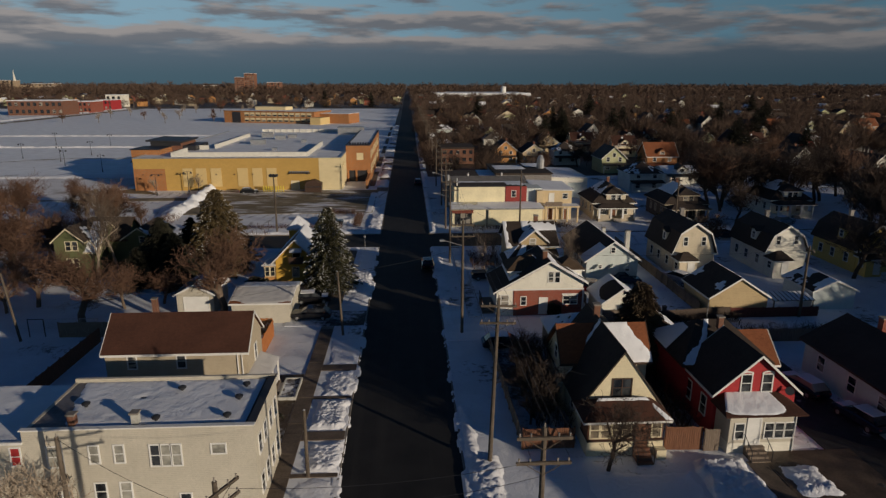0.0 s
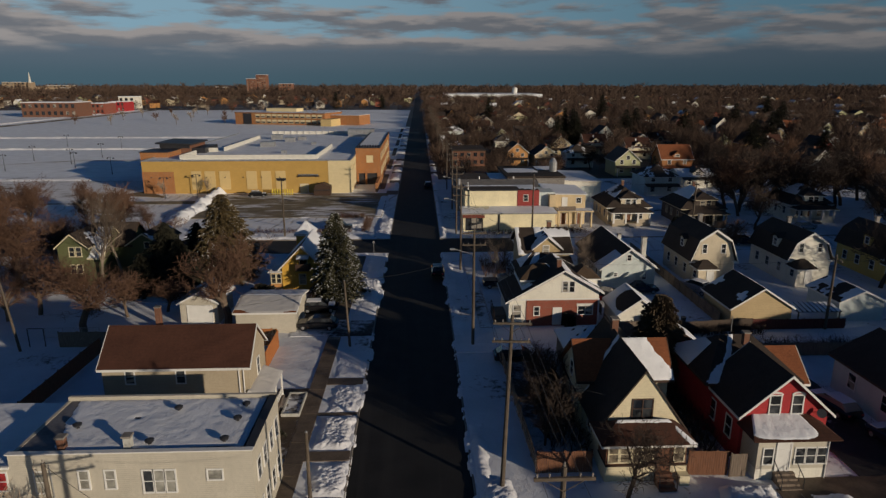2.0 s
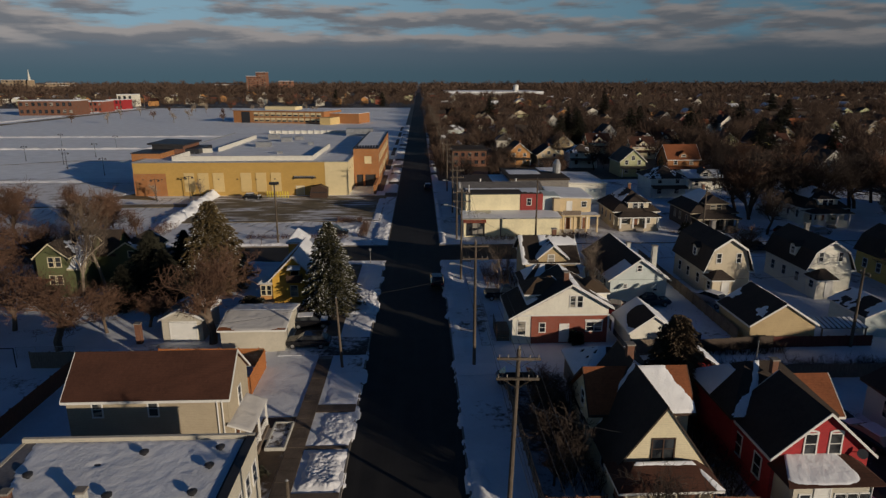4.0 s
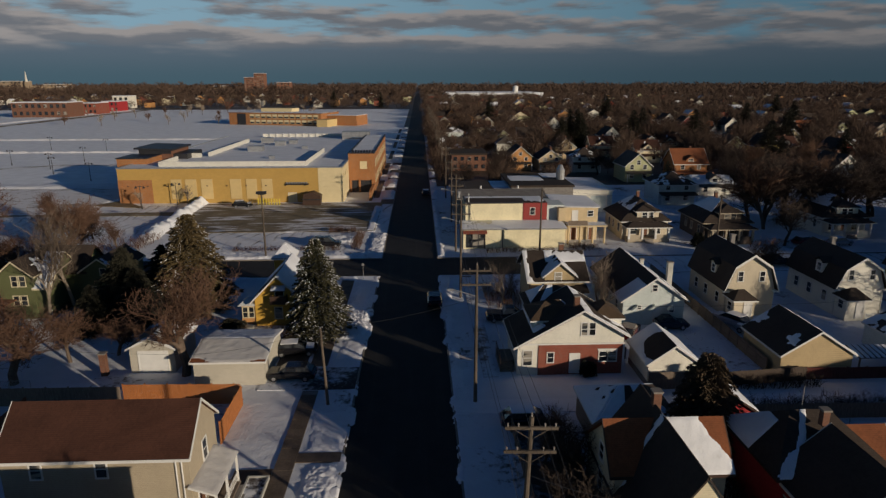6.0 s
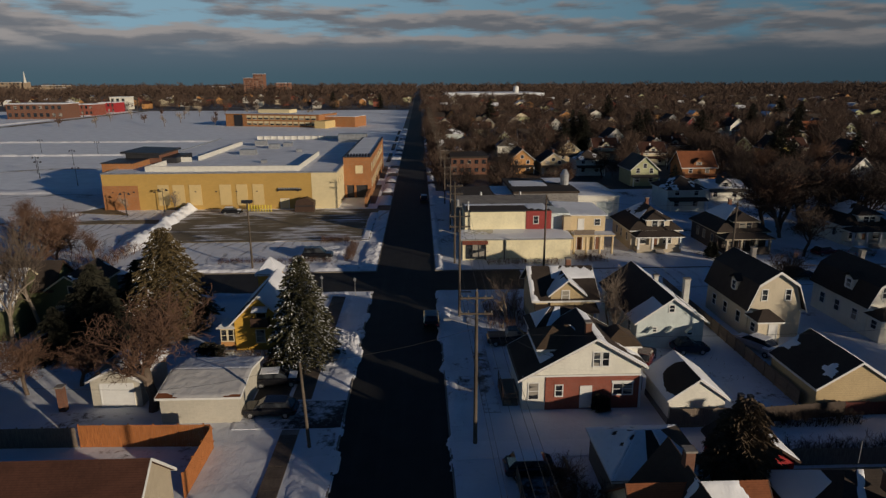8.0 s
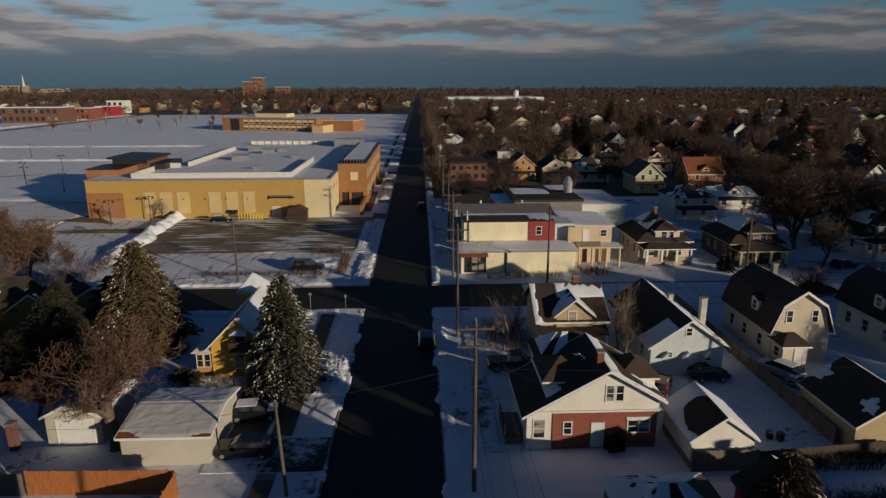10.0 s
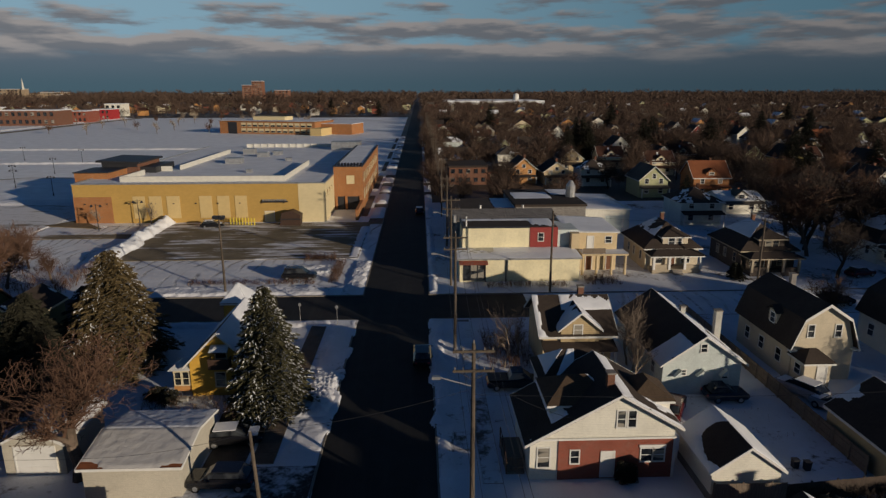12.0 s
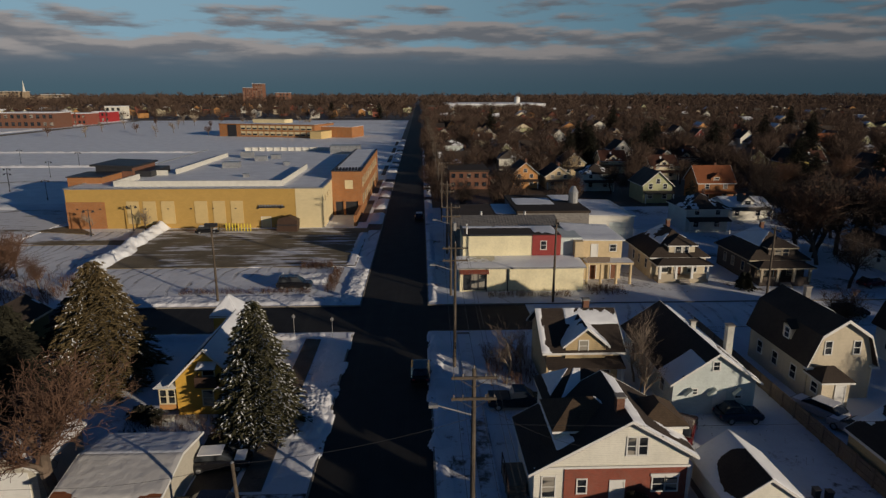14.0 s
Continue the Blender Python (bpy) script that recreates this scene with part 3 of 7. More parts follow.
def block(name, x0, x1, y0, y1, mat, label, step=0.8):
    g = grid_sheet(x0, x1, y0, y1, step, lawn_height)
    k = len(g.v)
    g.v += [(x0, y0, -0.3), (x1, y0, -0.3), (x1, y1, -0.3), (x0, y1, -0.3), (x0, y0, 0), (x1, y0, 0), (x1, y1, 0), (x0, y1, 0)]
    for a, b in ((0, 1), (1, 2), (2, 3), (3, 0)):
        g.f.append((k + a, k + b, k + 4 + b, k + 4 + a))
    return solo(name, g, mat, label, "ground", kind="structure", smooth=True)


block("lawn_east", ST_E + 0.15, 75, -20, X_S - 0.15, SNOW_LAWN, "snow-covered yards between the houses")
block("lawn_west", -95, ST_W - 0.15, -20, X_S - 0.15, SNOW_LAWN, "snow-covered yards with patches of brown grass")
block("lawn_north_east", ST_E + 0.15, 110, X_N + 0.15, 176, SNOW_LAWN, "snow-covered lots behind the cross street", 1.3)
block("lawn_north_west", -95, ST_W - 0.15, X_N + 0.15, 152, RUTTED, "snow-covered strip round the parking lot", 1.3)
for (x0, x1, y0, y1) in ((ST_W - 0.15, ST_W, -20, X_S), (ST_E, ST_E + 0.15, -20, X_S), (ST_W - 0.15, ST_W, X_N, 400), (ST_E, ST_E + 0.15, X_N, 400),
                         (-95, ST_W - 0.15, X_S - 0.15, X_S), (ST_E + 0.15, 75, X_S - 0.15, X_S), (-95, ST_W - 0.15, X_N, X_N + 0.15), (ST_E + 0.15, 110, X_N, X_N + 0.15)):
    solo("kerb", Geo().box(x0, x1, y0, y1, -0.3, 0.012), CONCRETE, "grey concrete kerb edged with snow", "kerb", "kerbs", "structure")
# school field and verges further up the street
solo("snow_field", grid_sheet(-420, ST_W - 3.0, 152, 640, 12, lambda x, y: 0.02 + 0.06 * frac_noise(x, y, 0.02)), SNOW,
     "wide snow-covered school field with trodden paths", "ground", kind="structure", smooth=True)


def bank(x0, x1, y0, y1, h, seed, rough=0.5, step=0.16, label="ridge of ploughed snow along the kerb", mat=None, name="snow_bank", base=-0.04):
    """Heaped snow over a rectangle, lumpy and ragged at its rim."""
    w, d = x1 - x0, y1 - y0

    def height(x, y):
        e = min(x - x0, x1 - x, y - y0, y1 - y) / min(0.8, w / 2, d / 2)
        e = min(1.0, max(0.0, e + (0.5 * frac_noise(x, y, 1.1, seed) if h > 0.1 else 1.1 * frac_noise(x, y, 0.33, seed) + 0.3 * frac_noise(x, y, 1.7, seed) - 0.25) * (0 if e <= 0 else 1)))
        rim = e * e * (3 - 2 * e)
        n = 0.5 + 0.35 * frac_noise(x, y, 0.45, seed) + rough * 0.4 * abs(frac_noise(x, y, 2.6, seed + 3)) + rough * 0.42 * frac_noise(x, y, 6.0, seed)
        return base + max(0.0, rim * h * n) + (-base if rim > 0.2 else 0)

    return solo(name, grid_sheet(x0, x1, y0, y1, step, height), mat or SNOW_ROUGH, label, "snow bank", "snow banks", "", True)


# ploughed verge pieces, west side, broken by walks and drives
for k, (y0, y1, h) in enumerate(((26, 36.6, 0.16), (37.0, 41.0, 0.45), (42.6, 47.5, 0.5), (48.0, 53.0, 0.42), (54.2, 60.5, 0.2), (70.5, 75.5, 0.25), (75.5, 84.5, 0.6), (84.5, 96.5, 0.16))):
    bank(-9.3 + (0.4 if k % 2 else 0), -6.15, y0, y1, h * 0.8, 1.7 * k, 0.75 if h > 0.4 else 0.3, 0.11)
for k, (y0, y1, h) in enumerate(((26, 46, 0.35), (64, 74, 0.2), (77, 84, 0.25), (86, 97, 0.35), (108, 126, 0.45), (128, 150, 0.35))):
    bank(2.5, 4.0, y0, y1, h, 11 + 1.3 * k)
for k in range(9):      # crumbs of snow pushed over the kerbs
    bank(-7.1, -5.78 + 0.12 * math.sin(k * 2.2), 26 + 8 * k, 34.2 + 8 * k, 0.075, 90 + k, 0.9, 0.12, "crumbled snow spilling over the kerb", base=-0.15)
    bank(2.1 + 0.12 * math.sin(k * 1.7), 3.2, 26 + 8 * k, 34.2 + 8 * k, 0.07, 110 + k, 0.9, 0.12, "crumbled snow spilling over the kerb", base=-0.15)
bank(-9.0, -6.2, 108, 124, 0.5, 31, 0.6)
bank(-10.5, -8.2, 126, 150, 0.35, 32, 0.6)
bank(-30, -9, 95.8, 98.0, 0.45, 33, 0.6, label="ridge of ploughed snow along the side street")
bank(-45, -9, 107.4, 111.5, 0.45, 34, 0.5, label="ridge of ploughed snow along the side street")
bank(-19.5, -11.5, 116.2, 121.5, 0.9, 35, 0.7, label="heap of ploughed snow beside a parked car")
bank(10.5, 18.4, 29, 36.2, 0.15, 36, 0.4, label="uneven snow on the front lawn")
bank(24.2, 27.3, 32.6, 36.3, 0.6, 38, 0.9, base=0.05, label="heap of shovelled snow beside the front walk")
bank(2.9, 5.3, 29.5, 38.8, 0.4, 39, 0.95, label="rubble of ploughed snow beside the pole")
bank(18.4, 22.7, 31.5, 37.4, 0.5, 37, 0.9, label="heap of shovelled snow beside the front walk")


def long_heap(x, y):
    """One continuous ridge of pushed snow, lower and wider towards the street."""
    t = (y - 118) / 38
    mid = -48.4 - 1.4 * t + 0.7 * frac_noise(x, y, 0.16, 3.0)
    half = 1.9 - 0.3 * t + 0.8 * frac_noise(x, y, 0.35, 8.0)
    e = 1 - ((x - mid) / half) ** 2
    rim = min(1.0, (y - 118) / 5, (156 - y) / 2)
    if e <= 0:
        return -0.05
    return -0.05 + rim * ((1.05 + 0.35 * t) * e ** 0.6 + 0.5 * frac_noise(x, y, 0.7, 1.0) * e + 0.55 * abs(frac_noise(x, y, 1.5, 5.0)) * e)


solo("snow_bank", grid_sheet(-56.5, -44.5, 118, 156, 0.3, long_heap), SNOW, "long heap of ploughed snow at the lot's edge", "snow bank", "snow banks", "", True)
bank(-260, -84, 261, 264, 1.1, 61, 0.4, 0.9, "long low snow ridge across the school field")
bank(-290, -70, 315, 319, 1.2, 62, 0.4, 1.2, "long low snow ridge across the school field")
bank(-150, -70, 176, 183, 0.8, 60, 0.5, 1.2, "long low snow ridge beside the school lot")



def sidewalk(x0, x1, y0, y1, label, top=None):
    """A bed with a row of cast slabs, each its own piece on one shared mesh."""
    bed = solo("sidewalk", Geo().box(x0, x1, y0, y1, -0.1, 0.05), CONCRETE, label, "sidewalk", "sidewalks", "structure")
    w, c = x1 - x0, 0.012
    g = Geo()
    g.slab([(0.02, 0.02, 0.085), (w - 0.02, 0.02, 0.085), (w - 0.02, 1.38, 0.085), (0.02, 1.38, 0.085)], 0.03)
    me = g.mesh("slab", top or WET_WALK)
    for k in range(int((y1 - y0) / 1.4)):
        s = new("slab", me)
        s.parent = bed
        s.location = (x0, y0 + 1.4 * k, 0.006 * math.sin(k * 2.3))


sidewalk(-10.9, -9.5, 24, 64, "damp concrete sidewalk shovelled clear of snow")
sidewalk(-11.1, -9.4, 69, 97.5, "damp concrete sidewalk in the shade of a spruce")
sidewalk(5.6, 7.0, 66, 97.5, "damp sidewalk trodden through thin snow", snow_mat("trodden_snow", 0.62, soil=(0.12, 0.10, 0.085)))
solo("garden_soil", grid_sheet(-13.6, -10.9, 41.5, 52.2, 0.3, lambda x, y: 0.10 + 0.05 * frac_noise(x, y, 1.2)), snow_mat("garden_mix", 1.3, soil=(0.085, 0.06, 0.04)), "thawed garden bed with scraps of snow",
     "ground", kind="structure", smooth=True)
for y0, y1, x0 in ((41.2, 42.4, -9.5), (47.6, 48.0, -9.5), (53.0, 54.2, -9.5), (36.6, 37.0, -9.5)):
    solo("walkway", Geo().box(x0, -6.26, y0, y1, -0.1, 0.07), WET_WALK, "short damp walk from sidewalk to street", "walkway", "walkways", "structure")
# dark asphalt and snow; much of the soil colour here paints shadow
solo("driveway", Geo().box(-15.0, -6.26, 64.2, 68.6, -0.1, 0.066), snow_mat("driveway_snow_and_shade", 1.05, soil=(0.045, 0.040, 0.036)), "dark driveway apron with trampled snow, shadow put into its colour", "driveway", kind="structure")
solo("driveway", Geo().box(-14.4, -11.5, 68.6, 74.6, -0.1, 0.07), snow_mat("driveway_shade_strip", 1.25, soil=(0.045, 0.040, 0.036)), "dark strip beside the double garage, coloured mostly for shadow", "driveway", kind="structure")
solo("trodden_soil", grid_sheet(24.0, 31.0, 28.5, 37.9, 0.35, lambda x, y: 0.10 + 0.04 * frac_noise(x, y, 0.9, 2.0)), plain_mat("wet_brown_mud", (0.085, 0.06, 0.042), 0.6, 0, 0.45, 0.8, 7), "wet brown trodden soil before the red house", "ground", kind="structure", smooth=True)
# dark patch painted on the ground in place of the spruce's shadow
solo("spruce_shade_patch", grid_sheet(-15.2, -11.2, 74.8, 81.0, 0.4, lambda x, y: 0.09 + 0.05 * frac_noise(x, y, 0.9, 5.0)), snow_mat("spruce_shade_soil", 1.5, soil=(0.05, 0.036, 0.024)), "dark ground patch coloured to stand for the spruce's shadow", "ground", kind="structure", smooth=True)
solo("front_walk", Geo().box(22.6, 24.0, 27, 36.8, -0.1, 0.078), WET_WALK, "damp concrete walk to the red house", "walkway", kind="structure")
solo("parking_lot", Geo().box(-48, -8.6, 125.5, 153.6, -0.1, 0.09), LOT, "brown asphalt parking lot streaked with snow", "parking lot", kind="structure")
solo("lot_drive", Geo().box(-95, -51.5, 141.2, 144.6, -0.1, 0.085), LOT, "dark cleared drive beside the school lot", "parking lot", kind="structure")
solo("dry_verge", Geo().slab([(-73.5, 152.6, 0.13), (-60.5, 149.6, 0.13), (-69.0, 158.5, 0.13)], 0.2), DRY_GRASS, "wedge of dry brown grass before the school wall", "ground", kind="structure")
solo("west_lot", Geo().box(-140, -72, 143, 176, -0.1, 0.12), LOT_SNOWY, "snow-streaked asphalt yard beside the school", "parking lot", kind="structure")
solo("alley", Geo().box(2.6, 75, 59.4, 61.6, -0.1, 0.085), SNOW_ROUGH, "snowy alley behind the fences", "alley", kind="structure")
# soil colour over the snow paints the deep shade of this yard
solo("side_yard", grid_sheet(7.1, 11.2, 40.0, 57.5, 0.4, lambda x, y: 0.10 + 0.06 * frac_noise(x, y, 0.8)), snow_mat("shade_dark_yard", 0.75), "side yard of thin snow, darkened with soil colour for its shade",
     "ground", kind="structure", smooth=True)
solo("driveway", Geo().box(29.2, 34.6, 27, 56, -0.1, 0.082), snow_mat("driveway_mix", 1.1, soil=(0.04, 0.036, 0.033)), "dark driveway with packed snow between the houses", "driveway", kind="structure")


def ribbon(points, w, z=0.1):
    """A flat strip along a line of points."""
    g = Geo()
    for (x0, y0), (x1, y1) in zip(points, points[1:]):
        d = Vector((x1 - x0, y1 - y0, 0)).normalized()
        n = Vector((-d.y, d.x, 0)) * (w / 2)
        a, b = Vector((x0, y0, z)) - d * 0.3, Vector((x1, y1, z)) + d * 0.3
        g.face(a - n, b - n, b + n, a + n)
    return g


FIELD_ROAD = [(-258, 330), (-258, 470), (-260, 560), (-260, 650), (-240, 694), (-190, 704), (-100, 708), (-40, 706)]
solo("field_road", ribbon(FIELD_ROAD, 9, 0.13), LOT, "dark cleared road along the edge of the school field", "road", kind="structure")
solo("field_path", ribbon([(-250, 590), (-170, 612), (-60, 600), (-20, 560)], 3.0, 0.14), LOT_SNOWY, "trodden path across the snowy school field", "path", kind="structure")
solo("field_path", ribbon([(-150, 205), (-118, 224), (-75, 223)], 2.2, 0.15), LOT_SNOWY, "trodden path across the snowy school field", "path", kind="structure")
for k, (x, y0, y1) in enumerate(((-272, 335, 500), (-274, 540, 640))):
    bank(x - 2, x + 2, y0, y1, 1.3, 80 + k, 0.4, 1.2, "snow ridge ploughed beside the field road")
for k in range(14):
    bank(-9.6 + 0.6 * math.sin(k), -6.3, 158 + 17 * k, 169 + 17 * k + 3 * math.sin(k * 1.9), 0.7, 130 + k, 0.5, 0.5)
    bank(2.6, 4.4, 158 + 17 * k, 170 + 17 * k, 0.5, 150 + k, 0.5, 0.5)
for k in range(6):
    solo("walkway", Geo().box(-11.2, -9.8, 160 + 38 * k, 186 + 38 * k, -0.1, 0.12), WET_WALK, "damp far sidewalk beside the snowy verge", "walkway", "walkways", "structure")

# ---- houses, east side ----
def allover(v):
    return lambda a, b: v


def yellow_house():
    h = thing("house", "cream-yellow gabled house with dark roof and enclosed brown porch", "house", "houses", (14.4, 40, 0))
    h.location = (0, 0, 0)
    gable(h, 11.45, 17.35, 40.0, 50.0, 3.1, 7.25, CREAM, DARK_ROOF, snow=((0, lambda a, b: 0.95 - abs(a - 0.50 - 0.10 * b) * 11 if b > 0.12 else 0.1, 2.0),),
          rake=0.12, thick=0.1)
    # cross wing
    gable(h, 11.2, 18.0, 44.7, 50.4, 4.6, 6.78, CREAM, RUST_ROOF, axis="x", apex=46.6, eave2=3.6, snow=((0, lambda a, b: 1.25 - max(0, a - 0.70 - 0.24 * (1 - b)) * 9 if a > 0.5 else -0.5, 5.0),), fascia=TRIM_DARK)
    chimney(h, 14.5, 47.6, 6.5, 8.1, 0.5)
    window(h, "S", 14.35, 3.75, 1.35, 1.35, 40.0, TRIM_DARK, mullion=True)
    # enclosed porch
    part("porch_base", Geo().box(11.4, 17.0, 38.1, 40.0, -0.1, 1.15), CREAM, h)
    part("porch_floor", Geo().box(11.4, 17.0, 38.05, 40.0, 1.15, 1.27), TRIM_DARK, h)
    part("porch_wall", Geo().box(11.45, 16.95, 38.2, 40.0, 1.27, 2.95), BROWN_FENCE, h)
    for u in (11.95, 12.75, 13.55, 14.3, 16.45):
        window(h, "S", u, 1.45, 0.6, 1.2, 38.2, CREAM, glass=SCREEN)
    door(h, "S", 15.35, 0.75, 0.85, 2.05, 38.1, BROWN_FENCE, TRIM_DARK)
    hip(h, 11.3, 17.1, 38.1, 40.6, 2.95, 3.95, CREAM, BROWN_ROOF, 0.35, walls=False, inset=1.5, snow=((0, lambda a, b: 0.8 if b > 0.86 else (0.5 if a > 0.93 else -0.2), 3.0),))
    steps(h, 14.8, 15.9, 38.05, 0.75, 4, 0.3, BROWN_BRICK)
    for x in (14.75, 15.95):
        part("rail", Geo().tube((x, 38.0, 1.6), (x, 36.9, 0.95), 0.03, 0.03).tube((x, 36.9, 0), (x, 36.9, 0.95), 0.03, 0.03), DARK_METAL, h)
    part("porch_end", Geo().box(16.35, 17.05, 37.5, 38.1, -0.1, 0.7), CREAM, h)
    window(h, "W", 42.5, 1.5, 0.8, 1.3, 11.45)
    window(h, "W", 47.2, 1.5, 0.8, 1.3, 11.2)
    window(h, "W", 47.3, 3.6, 0.8, 1.1, 11.2)
    return h


def red_house():
    h = thing("house", "red painted brick house with white rakes and cream porch", "house", "houses")
    gable(h, 21.45, 27.65, 40.0, 45.2, 3.95, 6.75, RED_PAINT, DARK_ROOF, fascia=WHITE)
    gable(h, 24.0, 28.8, 44.8, 49.2, 3.9, 5.75, RED_PAINT, RUST_ROOF, axis="x", fascia=WHITE)
    hip(h, 21.0, 28.0, 44.3, 51.0, 4.15, 6.62, RED_PAINT, DARK_ROOF, 0.35, inset=2.6, snow=((3, lambda a, b: 1.1 if a < 0.55 and b < 0.75 else 0.0, 8.0), (0, lambda a, b: 0.9 - abs(a - 0.10 - 0.22 * b) * 5.5, 8.5),), fascia=TRIM_DARK)
    chimney(h, 24.6, 46.3, 6.3, 7.3, 0.42)
    part("antenna", Geo().tube((24.5, 48.4, 6.5), (24.5, 48.4, 7.9), 0.03, 0.03), METAL, h)
    for u in (23.75, 25.35):
        window(h, "S", u, 3.85, 0.72, 1.35, 40.0)
        arch = Geo()
        for k in range(6):
            t0, t1 = math.pi * k / 6, math.pi * (k + 1) / 6
            arch.prism([(u + 0.5 * math.cos(t0), 5.29 + 0.22 * math.sin(t0)), (u + 0.36 * math.cos(t0), 5.29 + 0.1 * math.sin(t0)),
                        (u + 0.36 * math.cos(t1), 5.29 + 0.1 * math.sin(t1)), (u + 0.5 * math.cos(t1), 5.29 + 0.22 * math.sin(t1))], 39.94, 40.0)
        part("arch_lintel", arch, WHITE, h)
    part("porch_base", Geo().box(21.7, 26.6, 37.9, 40.0, -0.1, 0.85), WHITE_SIDING, h)
    part("porch_wall", Geo().box(21.7, 26.6, 37.9, 40.0, 0.85, 2.95), PALE, h)
    for u in (22.45, 24.65, 25.4, 26.15):
        window(h, "S", u, 1.25, 0.62, 1.15, 37.9)
    door(h, "S", 23.5, 0.7, 0.9, 2.1, 37.9, WHITE)
    part("porch_trim", Geo().box(21.35, 27.15, 37.75, 40.0, 2.95, 3.12), WHITE, h)
    roof = [(21.2, 37.6, 3.12), (27.3, 37.6, 3.12), (26.2, 40.1, 3.8), (22.2, 40.1, 3.8)]
    part("roof_slope", Geo().slab(roof, 0.1), BROWN_ROOF, h)
    part("roof_slope", Geo().slab([(27.3, 37.6, 3.12), (27.3, 40.1, 3.12), (26.2, 40.1, 3.8)], 0.1), BROWN_ROOF, h)
    part("roof_slope", Geo().slab([(21.2, 40.1, 3.12), (21.2, 37.6, 3.12), (22.2, 40.1, 3.8)], 0.1), BROWN_ROOF, h)
    roof_snow(h, roof, lambda a, b: 0.5 + 3.0 * min(1.0 - ((a - 0.40) / 0.43) ** 4 - (max(0, 0.5 - b) / 0.45) ** 3, 0.3), 9.0, step=0.12, thick=0.06)
    steps(h, 22.9, 24.3, 37.85, 0.7, 4, 0.32, GREY_FENCE)
    for x in (22.85, 24.35):
        part("rail", Geo().tube((x, 37.8, 1.6), (x, 36.6, 0.9), 0.03, 0.03).tube((x, 36.6, 0), (x, 36.6, 0.9), 0.03, 0.03).tube((x, 37.2, 0.2), (x, 37.2, 1.2), 0.02, 0.02), DARK_METAL, h)
    part("dish", Geo().tube((26.9, 39.95, 3.9), (26.9, 39.6, 4.0), 0.03, 0.03).tube((26.9, 39.6, 4.0), (26.86, 39.5, 4.05), 0.1, 0.32, 12), DARK_METAL, h)
    for y in (41.5, 44.0):
        window(h, "W", y, 1.3, 0.8, 1.5, 21.45)
    part("downpipe", Geo().tube((26.54, 37.84, 0.1), (26.54, 37.84, 2.95), 0.045, 0.045), WHITE, h)
    return h


def brick_house():
    h = thing("house", "red brick bungalow with white upper gable and dark roof", "house", "houses")
    gable(h, 8.8, 18.8, 66.4, 72.8, 3.05, 6.45, WHITE_SIDING, DARK_ROOF, apex=14.8, eave2=4.1, fascia=WHITE, over=0.45, thick=0.2,
          snow=((1, lambda a, b: 0.75 if b > 0.75 or a < 0.08 else (0.35 if a < 0.35 else -0.2), 3.0), (0, lambda a, b: 0.7 if a > 0.12 and 0.3 < b < 0.5 else -0.3, 6.0)))
    part("brick_wall", Geo().box(10.75, 18.86, 66.32, 66.42, -0.1, 3.05).box(18.80, 18.88, 66.32, 72.8, -0.1, 3.0), RED_BRICK, h)
    part("belt_course", Geo().box(8.75, 18.9, 66.26, 66.33, 3.05, 3.2), WHITE, h)
    part("corner_board", Geo().box(18.72, 18.9, 66.27, 66.32, -0.1, 3.05), WHITE, h)
    window(h, "S", 9.75, 1.0, 0.8, 1.45, 66.4, mullion=False)
    window(h, "S", 11.9, 1.3, 0.55, 0.95, 66.32)
    window(h, "S", 16.9, 1.35, 0.75, 0.95, 66.32)
    window(h, "S", 17.75, 1.35, 0.75, 0.95, 66.32)
    part("arch_lintel", Geo().box(16.35, 18.25, 66.24, 66.33, 2.42, 2.6), WHITE, h)
    for u in (15.0, 15.75):
        window(h, "S", u, 3.95, 0.52, 1.2, 66.4)
    door(h, "S", 14.2, 0.15, 0.85, 1.95, 66.32, WHITE)
    # side dormers with hipped roofs
    hip(h, 10.4, 14.9, 67.9, 71.7, 5.0, 6.3, WHITE_SIDING, OLIVE_ROOF, 0.3, z0=3.4, inset=1.9, snow=((1, lambda a, b: 0.75 if a < 0.5 else 0.2, 4.0),))
    hip(h, 16.3, 19.1, 68.3, 71.2, 4.95, 6.1, WHITE_SIDING, OLIVE_ROOF, 0.3, z0=3.8, inset=1.2)
    hip(h, 10.8, 16.6, 72.2, 76.2, 4.6, 6.35, WHITE_SIDING, DARK_ROOF, 0.35, z0=-0.1, inset=2.2, snow=((3, lambda a, b: 0.9 if b > 0.25 else 0.1, 2.6), (0, lambda a, b: 0.8 if 0.15 < a < 0.42 else -0.3, 3.6)))
    chimney(h, 14.5, 67.8, 6.2, 7.3, 0.5)
    steps(h, 7.3, 8.6, 68.2, 0.8, 4, 0.28, GREY_FENCE)
    part("landing", Geo().box(7.3, 8.75, 68.2, 70.6, -0.1, 0.8), GREY_FENCE, h)
    for y in (67.1, 68.3, 69.4, 70.5):
        part("rail_post", Geo().box(7.26, 7.34, y - 0.04, y + 0.04, 0, 1.7 if y > 68 else 1.0), TRIM_DARK, h)
    part("rail", Geo().tube((7.3, 67.1, 1.0), (7.3, 68.3, 1.7), 0.035, 0.035).tube((7.3, 68.3, 1.7), (7.3, 70.5, 1.7), 0.035, 0.035), TRIM_DARK, h)
    return h


def simple_garage(x0, x1, y0, y1, eave, ridge, wall, roof, label, axis="y", snow=(), doors=(), base=None, fascia=None):
    h = thing("garage", label, "garage", "garages")
    gable(h, x0, x1, y0, y1, eave, ridge, wall, roof, axis, over=0.25, fascia=fascia or WHITE, snow=snow, thick=0.1)
